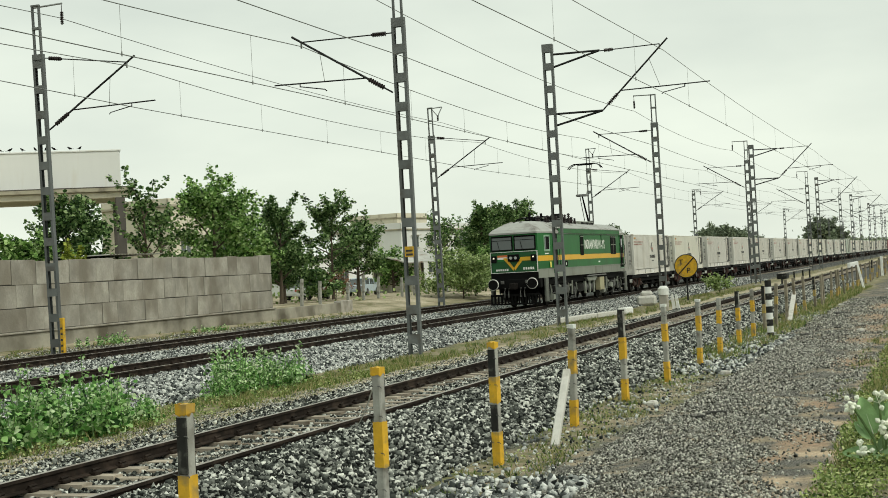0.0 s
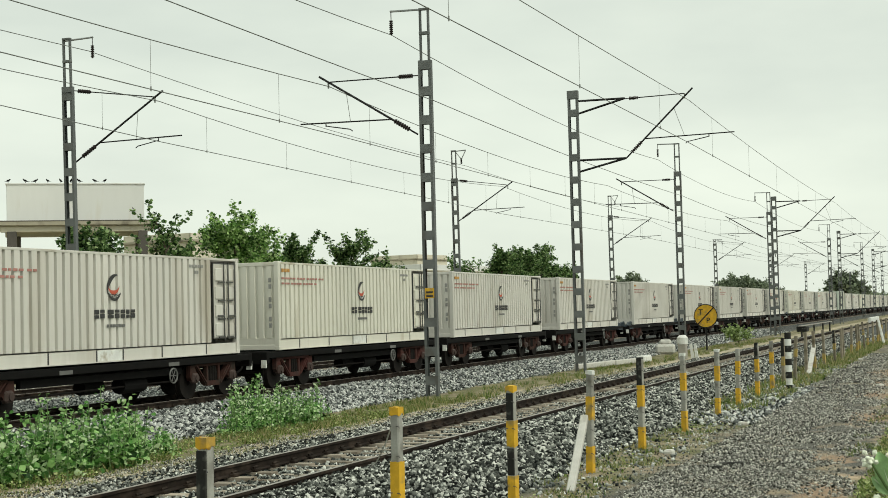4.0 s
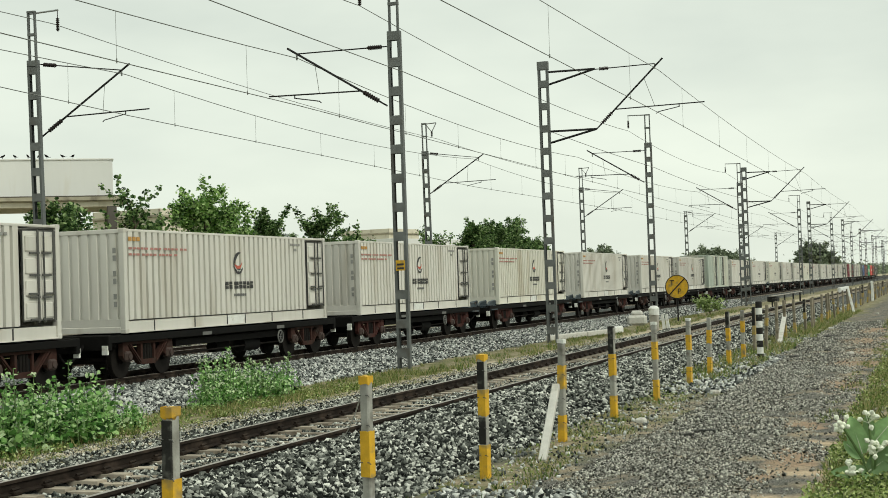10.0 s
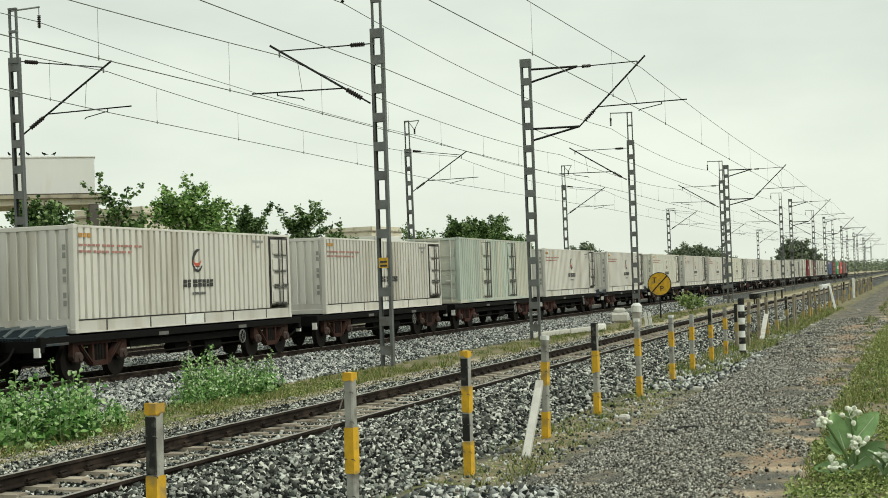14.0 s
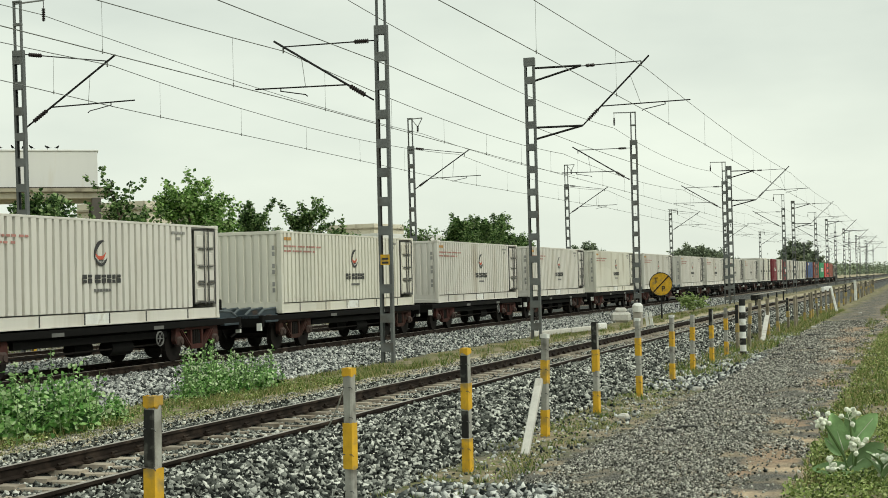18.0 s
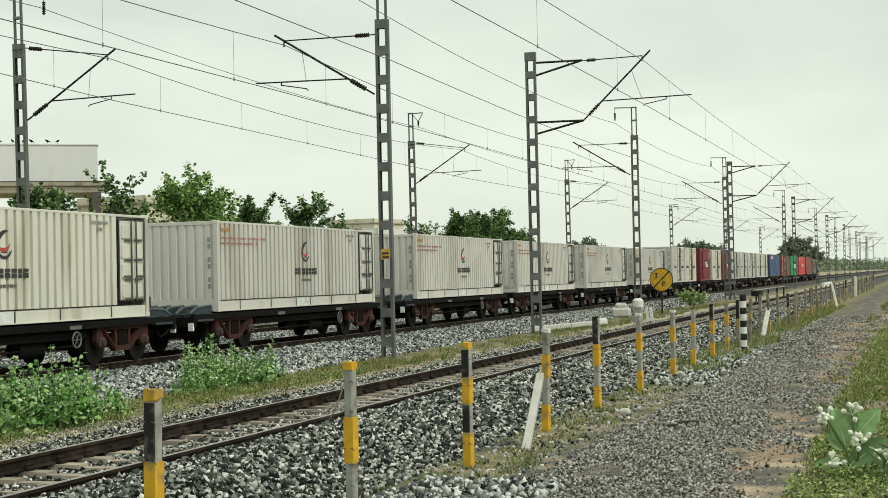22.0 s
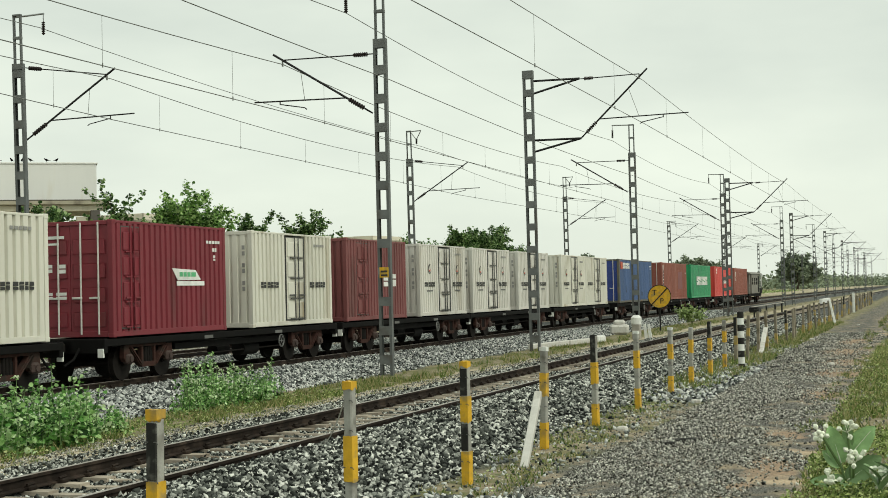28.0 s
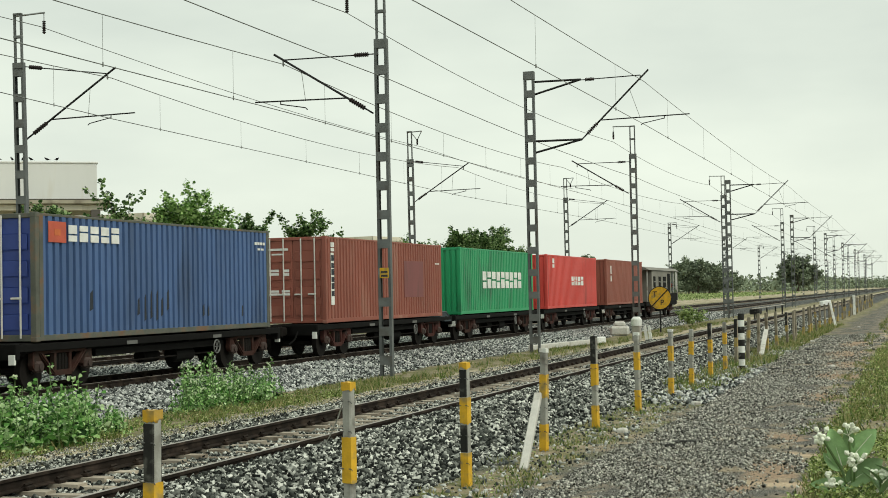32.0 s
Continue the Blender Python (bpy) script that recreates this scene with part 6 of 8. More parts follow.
# round yellow sign
sign = thing("round_sign", "round yellow trackside sign lettered T and P on a thin pole", "sign", at=pose(84.6, 14.5, -0.45, 0, 0, 0))
part("pole", Geo().tube((0, 0, -0.2), (0, 0, 2.3), 0.05, 8), dark_steel, sign)
disc = part("disc", Geo().disc((-0.08, 0, 1.97), 0.68, "x", 0.03, 36), yellow_paint, sign)
part("rim", Geo().ring((-0.09, 0, 1.97), 0.67, "x", 0.025, 36), black_paint, disc)
part("diagonal_bar", Geo().extrude([(-0.50, 2.43), (-0.45, 2.48), (0.50, 1.51), (0.45, 1.46)], "x", -0.112, -0.097), black_paint, disc)
for ch, y, z in (("T", 0.42, 2.05), ("P", -0.02, 1.55)):
    cu = bpy.data.curves.new("letter", "FONT")
    cu.body, cu.size, cu.extrude = ch, 0.46, 0.006
    cu.materials.append(black_paint)
    lt = new("letter", cu)
    lt.parent = disc
    lt.matrix_basis = Matrix.Translation((-0.105, y, z)) @ Matrix(((0, 0, -1, 0), (-1, 0, 0, 0), (0, 1, 0, 0), (0, 0, 0, 1)))

# point machine covers and pale posts by the siding
box_pale = thing("trackside_box", "small whitewashed trackside box with a domed lid", "equipment box", at=pose(69.6, 13.1, -0.46))
part("body", Geo().box(-0.2, 0.2, -0.2, 0.2, 0.0, 0.75, 0.03), concrete, box_pale)
part("lid", Geo().tube((0, 0, 0.74), (0, 0, 1.05), 0.25, 14, 0.27).tube((0, 0, 1.05), (0, 0, 1.18), 0.27, 14, 0.15), white_paint, box_pale, "white domed lid")
for dy in (-0.42, -0.62):
    part("leg", Geo().extrude([(dy - 0.1, 0.0), (dy + 0.06, 0.0), (dy + 0.12, 0.72), (dy + 0.02, 0.76)], "x", 0.2, 0.32), white_paint, box_pale)
for x, y, a, l in ((61.0, 15.25, -8, 2.2), (64.9, 14.6, -9, 2.0)):
    beam = thing("concrete_beam", "long whitewashed concrete beam lying in grass", "beam", group="lying beams", at=pose(x, y, -0.42, 0, 0, a))
    part("body", Geo().box(-l, l, -0.12, 0.12, -0.02, 0.2, 0.03), pale_post, beam)
slab_lump = thing("rust_stained_slab", "rust-stained slab end lying beside the beams", "slab", at=pose(66.6, 14.35, -0.45, 0, 0, -9))
part("body", Geo().box(-0.5, 0.5, -0.2, 0.2, 0.0, 0.3, 0.04), white_paint, slab_lump)
stump = thing("concrete_footing", "broken pale concrete footing in the grass", "concrete block", at=pose(79.3, 15.9, -0.5, 0, 0, 10))
part("block", Geo().box(-0.7, 0.7, -0.55, 0.5, 0.0, 0.55, 0.12), pale_post, stump)
part("broken_top", Geo().box(-0.3, 0.5, -0.35, 0.3, 0.5, 0.8, 0.1), pale_post, stump)
bench = thing("trackside_trolley", "low dark trolley with a long pale top beside the siding", "trolley", at=pose(105.0, 11.2, -0.42, 0, 0, 0))
part("top", Geo().box(-1.5, 22.0, -0.12, 0.12, 0.93, 0.99, 0.015), concrete, bench)
part("frame", Geo().box(-0.7, 0.9, -0.35, 0.35, 0.55, 0.93, 0.05), black_paint, bench)
for x in (-0.6, 1.0, 8.0, 15.0, 21.0):
    part("leg", Geo().box(x - 0.05, x + 0.05, -0.06, 0.06, 0.0, 0.93), black_paint, bench)
white_lean = thing("leaning_post", "white post tilted over rubble beside the fence", "post", at=pose(92.0, 5.0, -0.45, -12, 14, 0))
part("shaft", Geo().box(-0.07, 0.07, -0.07, 0.07, 0.0, 1.5, 0.02), white_paint, white_lean)
white_up = thing("white_post", "stout white post in the fence line", "post", at=pose(128.0, 5.4, -0.45))
part("shaft", Geo().box(-0.11, 0.11, -0.11, 0.11, 0.0, 1.7, 0.03), white_paint, white_up)
# debris on the road
for x, y, l, w, a in ((23.1, 3.6, 0.12, 0.34, 0), (22.5, 3.76, 0.1, 0.16, 20), (58.0, 4.1, 0.6, 0.5, 10), (44.0, 4.2, 0.25, 0.2, 50), (47.0, 3.4, 0.3, 0.22, 0)):
    chunk = thing("dark_clod", "dark clod lying on the gravel road", "clod", group="clods on the road", at=pose(x, y, ground_z(x, y), 0, 0, a))
    part("lump", Geo().box(-l / 2, l / 2, -w / 2, w / 2, -0.03, 0.045, 0.02), black_paint, chunk)
for x, y in ((45.0, 2.6), (66.0, 4.6), (64.5, 4.9), (24.5, 4.9), (31.0, 4.6), (88.0, 3.5)):
    chunk = thing("pale_rubble", "pale lump of rubble on the ground", "rubble", group="pale rubble", at=pose(x, y, ground_z(x, y), 0, 0, x * 7))
    part("lump", Geo().box(-0.11, 0.11, -0.08, 0.08, -0.03, 0.07, 0.03), pale_post, chunk)
# long pale pipes far along the fence
for x, y in ((185.0, 11.2), (190.0, 3.4)):
    pipe = thing("pale_barrier", "long pale concrete barrier beside the track", "barrier", at=pose(x, y, -0.4))
    part("body", Geo().box(-8, 8, -0.2, 0.2, 0, 0.7, 0.05), white_paint, pipe)
cable = thing("loose_cable", "thin pale cable slung from a fence post to the siding", "cable")
pts = []
for i in range(9):
    u = i / 8
    pts.append((13.7 + 6.3 * u, 5.6 + 3.1 * u, 0.92 - 1.1 * u - 0.9 * u * (1 - u)))
part("strand", Geo().path(pts, 0.008, 4), pale_post, cable)

# ---- block wall, buildings and cars behind the line ----
block_mat = material("grey_block", (0.34, 0.318, 0.272), 0.95, 0.0, 0.3, 1.3, bump=0.6, bump_scale=12, dirt=(0.20, 0.178, 0.142), dirt_amount=0.42, dirt_scale=0.7, random_value=0.08, streak=1.3)
plaster = material("cream_plaster", (0.62, 0.58, 0.47), 0.9, 0.0, 0.08, 0.5, dirt=(0.4, 0.35, 0.27), dirt_amount=0.12, streak=4.0)
tank_paint = material("pale_tank_plaster", (0.73, 0.735, 0.715), 0.85, 0.0, 0.05, 0.3, dirt=(0.66, 0.64, 0.58), dirt_amount=0.1, streak=6.0)
slab_mat = material("stained_slab", (0.38, 0.35, 0.27), 0.9, 0.0, 0.15, 0.8, dirt=(0.16, 0.14, 0.11), dirt_amount=0.25)
mortar = material("mortar", (0.09, 0.085, 0.075), 0.95, 0.0, 0.2, 3.0)
bare_column = material("dark_column", (0.10, 0.09, 0.08), 0.9, 0.0, 0.2, 1.0)
tin = material("tin_sheet", (0.45, 0.45, 0.42), 0.5, 0.3, 0.15, 1.0, dirt=RUST, dirt_amount=0.2)

plinth_mat = material("stained_plinth_render", (0.33, 0.31, 0.255), 0.95, 0.0, 0.22, 0.7, bump=0.3, bump_scale=10, dirt=(0.11, 0.095, 0.07), dirt_amount=0.45, dirt_scale=0.5)
wall_ob = thing("wall_block", "tall wall of large grey concrete blocks on a low plinth", "wall", kind="structure")
part("core", Geo().box(34.0, 69.7, 34.08, 34.22, -0.3, 3.22), mortar, wall_ob)
part("plinth", Geo().box(34.0, 78.5, 33.9, 34.06, -0.6, 0.46, 0.02), plinth_mat, wall_ob, "rendered low plinth wall")
part("plinth_ledge", Geo().box(34.0, 69.7, 33.82, 34.08, 0.46, 0.54, 0.02), block_mat, wall_ob)
part("plinth_end", Geo().box(78.5, 80.2, 33.85, 34.35, -0.6, 0.56, 0.03), concrete, wall_ob)
for course in range(3):
    x, z = 34.0 + 0.7 * course, 0.54 + course * 0.905
    while x < 69.6:
        w = random.uniform(1.0, 2.6)
        x2 = min(x + w, 69.75)
        dz = random.uniform(-0.015, 0.015)
        part("block", Geo().box(x + 0.012, x2 - 0.012, 34.0 + random.uniform(0, 0.04), 34.28, z + 0.012 + dz, z + 0.893 + dz + (random.uniform(0.0, 0.1) if course == 2 else 0), 0.012), block_mat, wall_ob)
        x = x2

tank = thing("water_tank_tower", "pale raised water tank on a slab and dark columns", "water tank", at=Matrix.Translation((80.0, 54.3, 0)) @ Matrix.Rotation(math.atan2(-7.2, 4.8), 4, "Z"))
part("tank", Geo().box(-4.33, 4.33, -0.1, 5.2, 8.58, 11.0, 0.04), tank_paint, tank)
part("tank_lip", Geo().box(-4.4, 4.4, -0.16, 5.26, 10.94, 11.05, 0.02), tank_paint, tank)
part("slab", Geo().box(-5.1, 5.1, -0.9, 6.0, 8.25, 8.56, 0.04), slab_mat, tank)
# Dark strip standing in for the shadow gap between tank and slab.
part("slab_drip", Geo().box(-5.12, 5.12, -0.92, 6.02, 8.52, 8.58, 0.01), bare_column, tank, "dark strip for the shadow gap under the tank")
part("beam", Geo().box(-4.7, 4.7, -0.6, -0.2, 7.85, 8.25, 0.03), plaster, tank)
part("beam", Geo().box(-4.7, 4.7, 5.0, 5.4, 7.85, 8.25, 0.03), plaster, tank)
for x in (-4.0, 4.2):
    for y in (-0.35, 5.2):
        part("column", Geo().box(x - 0.3, x + 0.3, y - 0.3, y + 0.3, 0.0, 7.9, 0.03), bare_column, tank)
for i in range(9):
    x = -4.1 + i * 0.75 + random.uniform(-0.2, 0.2)
    bird = thing("small_bird", "small dark bird perched on the tank", "bird", group="birds on the tank", at=tank.matrix_basis @ pose(x, 0.05, 11.05, 0, 0, random.uniform(0, 360)))
    part("body", Geo().tube((-0.14, 0, 0.12), (0.02, 0, 0.17), 0.03, 7, 0.075).tube((0.02, 0, 0.17), (0.13, 0, 0.2), 0.075, 7, 0.03), loco_black, bird)
    part("head", Geo().tube((0.08, 0, 0.19), (0.16, 0, 0.27), 0.05, 7, 0.035).tube((0.16, 0, 0.26), (0.21, 0, 0.255), 0.014, 5, 0.003), loco_black, bird)
    part("tail", Geo().box(-0.28, -0.12, -0.025, 0.025, 0.10, 0.12), loco_black, bird)
    for y in (-0.025, 0.025):
        part("leg", Geo().tube((0, y, 0.0), (0, y, 0.13), 0.008, 4), loco_black, bird)


def house(x, y, turn, w, d, h, paint, label, windows, parapet=0.5):
    ob = thing("house", label, "house", at=pose(x, y, 0.2, 0, 0, turn))
    part("wall", Geo().box(0, w, 0, d, 0, h, 0.03), paint, ob)
    part("roof", Geo().box(-0.25, w + 0.25, -0.25, d + 0.25, h, h + 0.22, 0.03), slab_mat, ob)
    for a in ((0, w, 0, 0.15), (0, w, d - 0.15, d), (0, 0.15, 0, d), (w - 0.15, w, 0, d)):
        part("parapet", Geo().box(*a, h + 0.22, h + 0.22 + parapet, 0.02), paint, ob)
    for wx, wz, ww, wh in windows:
        win = part("window", Geo().box(wx, wx + ww, -0.03, 0.03, wz, wz + wh), loco_glass, ob)
        part("frame", Geo().box(wx - 0.06, wx + ww + 0.06, -0.05, -0.03, wz - 0.06, wz).box(wx - 0.06, wx + ww + 0.06, -0.05, -0.03, wz + wh, wz + wh + 0.06).box(wx + ww / 2 - 0.03, wx + ww / 2 + 0.03, -0.05, -0.03, wz, wz + wh), white_paint, win)
        part("sill", Geo().box(wx - 0.12, wx + ww + 0.12, -0.14, 0.0, wz - 0.14, wz - 0.07), plaster, win)
        part("shade", Geo().box(wx - 0.2, wx + ww + 0.2, -0.5, 0.0, wz + wh + 0.15, wz + wh + 0.25), slab_mat, win)
    return ob


house(104.5, 60.0, -8, 9.0, 7.0, 8.2, plaster, "cream plastered house behind trees", [(1.5, 4.2, 1.2, 1.4), (4.8, 4.2, 1.2, 1.4), (7.2, 4.2, 1.2, 1.4), (1.5, 1.0, 1.2, 1.4), (7.2, 1.0, 1.2, 1.4)])
house(205.0, 78.0, -12, 30.0, 12.0, 8.2, tank_paint, "long pale two-storey house with a flat roof", [(3 + i * 4.4, z, 1.8, 1.6) for i in range(6) for z in (1.6, 5.6)], 0.9)
house(214.0, 82.0, -12, 9.0, 9.0, 10.4, plaster, "pale upper house block with a stair head", [(2.0, 7.2, 1.6, 1.5), (5.6, 7.2, 1.6, 1.5), (2.0, 3.4, 1.6, 1.5)], 0.6)
house(132.0, 62.0, -12, 16.0, 8.0, 3.6, tank_paint, "low white shed behind parked cars", [(2, 1.2, 1.6, 1.2), (8, 1.2, 1.6, 1.2)], 0.2)
shed = thing("tin_shed", "low shed roofed with pale tin sheet behind the wall", "shed", at=pose(63.6, 40.3, 0.2, 0, 0, -6))
part("wall", Geo().box(0, 3.9, 0, 4, 0, 3.3), plaster, shed)
part("roof", corrugated(-0.4, 4.2, -0.6, 4.6, 0.05, 0.25, 3.55, "z"), tin, shed)
lean = thing("tin_shelter", "dark open shelter with a sloping tin roof", "shelter", at=pose(119.0, 45.0, 0.2, 0, 0, -20))
part("roof", Geo().extrude([(0.0, 2.6), (4.0, 3.6), (4.0, 3.7), (0.0, 2.7)], "x", 0, 7), tin, lean)
for x in (0.2, 6.8):
    for y, h in ((0.2, 2.6), (3.8, 3.5)):
        part("post", Geo().box(x - 0.08, x + 0.08, y - 0.08, y + 0.08, 0, h), bare_column, lean)
part("back_wall", Geo().box(0, 7, 3.9, 4.0, 0, 3.4), plaster, lean)

car_white = material("white_car_paint", (0.70, 0.72, 0.72), 0.25, 0.0, 0.03, 1.0, dirt=(0.5, 0.47, 0.42), dirt_amount=0.08)
car_blue = material("pale_blue_car_paint", (0.42, 0.5, 0.56), 0.25, 0.0, 0.03, 1.0, dirt=(0.4, 0.38, 0.34), dirt_amount=0.08)
tyre = material("tyre_rubber", (0.02, 0.02, 0.02), 0.9)


def parked_car(x, y, turn, paint, label):
    ob = thing("parked_car", label, "car", group="parked cars", at=pose(x, y, ground_z(x, y), 0, 0, turn))
    body = [(-2.0, 0.35), (2.0, 0.35), (2.05, 0.62), (1.95, 0.82), (1.1, 0.92), (-1.75, 0.95), (-2.02, 0.85), (-2.05, 0.5)]
    part("body", Geo().extrude(body, "y", -0.82, 0.82), paint, ob)
    cabin = [(1.15, 0.90), (0.55, 1.38), (-1.25, 1.42), (-1.8, 0.92)]
    part("glass", Geo().extrude(cabin, "y", -0.70, 0.70), loco_glass, ob)
    part("roof", Geo().extrude([(0.6, 1.37), (0.45, 1.44), (-1.2, 1.48), (-1.35, 1.40)], "y", -0.71, 0.71), paint, ob)
    for px in (0.95, -0.35, -1.55):
        for s in (-1, 1):
            part("pillar", Geo().box(px - 0.05, px + 0.05, min(s * 0.69, s * 0.73), max(s * 0.69, s * 0.73), 0.9, 1.4), paint, ob)
    for px in (-1.28, 1.3):
        for s in (-1, 1):
            wh = part("wheel", Geo().disc((px, s * 0.74, 0.31), 0.31, "y", 0.2, 18), tyre, ob)
            part("rim", Geo().disc((px, s * 0.85, 0.31), 0.19, "y", 0.02, 14), rod_steel, wh)
    for s in (-1, 1):
        part("headlight", Geo().box(1.92, 2.03, min(s * 0.5, s * 0.78), max(s * 0.5, s * 0.78), 0.62, 0.78, 0.02), white_ink, ob)
        part("tail_light", Geo().box(-2.07, -1.98, min(s * 0.55, s * 0.8), max(s * 0.55, s * 0.8), 0.65, 0.85, 0.02), red_ink, ob)
        part("mirror", Geo().box(0.8, 0.95, min(s * 0.8, s * 0.98), max(s * 0.8, s * 0.98), 0.92, 1.05, 0.02), paint, ob)
    part("bumper", Geo().box(1.98, 2.1, -0.78, 0.78, 0.36, 0.56, 0.03), paint, ob)
    return ob


parked_car(101.5, 46.0, 10, car_white, "white hatchback parked behind the line fence")
parked_car(112.5, 46.5, 5, car_blue, "pale blue hatchback parked behind the line fence")
parked_car(105.5, 48.5, -15, car_white, "white hatchback parked under a tree")
for i in range(11):
    x = 83.0 + i * 3.4
    p = thing("plot_post", "thin weathered post of a plot fence", "post", group="plot fence posts", at=pose(x, 38.5 + 0.3 * math.sin(i * 2.1), 0.1, random.uniform(-4, 4), random.uniform(-4, 4), 0))
    part("shaft", Geo().box(-0.09, 0.09, -0.09, 0.09, -0.2, random.uniform(1.3, 2.1), 0.015), white_paint if i == 7 else grey_post, p)
kmark = thing("kilometre_post", "narrow yellow post beside the far masts", "post", at=pose(43.35, 29.3, -0.4))
part("shaft", Geo().box(-0.07, 0.07, -0.07, 0.07, 0.0, 1.5, 0.015), yellow_paint, kmark)
for i in range(5):
    part("mark_bar", Geo().box(-0.08, -0.07, -0.04, 0.04, 0.3 + i * 0.2, 0.37 + i * 0.2), ink, kmark)
plate = thing("mast_number_plate", "yellow number plate with dark bars on a mast", "plate", at=pose(42.0, 15.7, 2.68))
part("plate", Geo().box(-0.10, -0.095, -0.15, 0.15, -0.16, 0.16, 0.001), yellow_paint, plate)
part("bars", letter_blocks(Geo(), -0.0, 0.0, 0, 0, 0, [0.1]).box(-0.104, -0.1, -0.11, 0.11, -0.12, -0.06).box(-0.104, -0.1, -0.11, 0.11, 0.0, 0.06), ink, plate)

# ---- trees, weeds and grass ----
leaf_mid = island_material("leaf_green", [(0.012, 0.03, 0.008), (0.10, 0.215, 0.048), (0.27, 0.44, 0.13), (0.52, 0.66, 0.33)], 0.5, translucent=0.32)
leaf_dark = island_material("leaf_dark_green", [(0.008, 0.02, 0.007), (0.06, 0.125, 0.04), (0.155, 0.26, 0.085), (0.36, 0.47, 0.23)], 0.5, translucent=0.3)
creeper_leaf = island_material("creeper_leaf", [(0.03, 0.055, 0.015), (0.16, 0.23, 0.06), (0.33, 0.41, 0.14), (0.54, 0.58, 0.30)], 0.6, translucent=0.2)
leaf_light = island_material("leaf_pale_green", [(0.06, 0.10, 0.03), (0.25, 0.35, 0.12), (0.48, 0.56, 0.28)], 0.6, translucent=0.25)
leaf_yellow = island_material("leaf_yellow_green", [(0.08, 0.11, 0.015), (0.25, 0.31, 0.05), (0.45, 0.50, 0.12)], 0.6, translucent=0.25)
dry_leaf = island_material("dry_brown_leaf", [(0.07, 0.035, 0.02), (0.20, 0.10, 0.06), (0.33, 0.21, 0.13)], 0.8)
# Far leaves are paled and greyed: distance haze put into their colour.
leaf_far = island_material("hazed_far_leaf", [(0.09, 0.115, 0.08), (0.17, 0.21, 0.14), (0.28, 0.33, 0.225)], 0.8)
weed_leaf = island_material("weed_leaf", [(0.010, 0.032, 0.010), (0.11, 0.28, 0.065), (0.37, 0.60, 0.22), (0.70, 0.84, 0.54)], 0.5, translucent=0.3)
grass_mat = island_material("grass_blade", [(0.05, 0.10, 0.025), (0.13, 0.20, 0.05), (0.27, 0.27, 0.11), (0.42, 0.35, 0.19)], 0.7, translucent=0.25)
bark = material("bark", (0.09, 0.07, 0.05), 0.95, 0.0, 0.3, 3.0, bump=0.4, bump_scale=25)
flower_mat = material("pale_flower", (0.80, 0.83, 0.70), 0.6, 0.0, 0.15, 20.0)
bud_mat = material("pale_green_bud", (0.50, 0.58, 0.38), 0.7, 0.0, 0.2, 20.0)
big_leaf_mat = material("waxy_leaf", (0.26, 0.41, 0.19), 0.6, 0.0, 0.25, 8.0, bump=0.15, bump_scale=40, dirt=(0.22, 0.36, 0.16), dirt_amount=0.25, dirt_scale=9, random_value=0.35, spec=0.3)
stem_mat = material("green_stem", (0.12, 0.2, 0.07), 0.6, 0.0, 0.15, 10.0)
RNG = np.random.default_rng(7)


def leaf_cloud(pos, size, up=0.5, narrow=0.45):
    """Folded leaves (two quads each) at the places pos, each turned by chance; up: how much they face the sky."""
    n = len(pos)
    size = np.broadcast_to(size, (n,))
    a = RNG.normal(size=(n, 3))
    a[:, 2] *= 0.6
    a /= np.linalg.norm(a, axis=1)[:, None]
    nrm = RNG.normal(size=(n, 3)) * (1 - up)
    nrm[:, 2] += up
    side = np.cross(a, nrm)
    side /= np.linalg.norm(side, axis=1)[:, None] + 1e-9
    nrm = np.cross(side, a)
    tpl = np.array([(0, 0, 0), (0.35, 1, 0.12), (0.72, 0.8, 0.1), (1, 0, -0.05), (0.72, -0.8, 0.1), (0.35, -1, 0.12)])
    v = (a[:, None] * tpl[None, :, 0:1] + side[:, None] * tpl[None, :, 1:2] * narrow + nrm[:, None] * tpl[None, :, 2:3]) * size[:, None, None] + pos[:, None]
    k = np.arange(n)[:, None] * 6
    f = np.concatenate([k + np.array([[0, 1, 2, 3]]), k + np.array([[0, 3, 4, 5]])], 1).reshape(-1, 4)
    return v.reshape(-1, 3), f


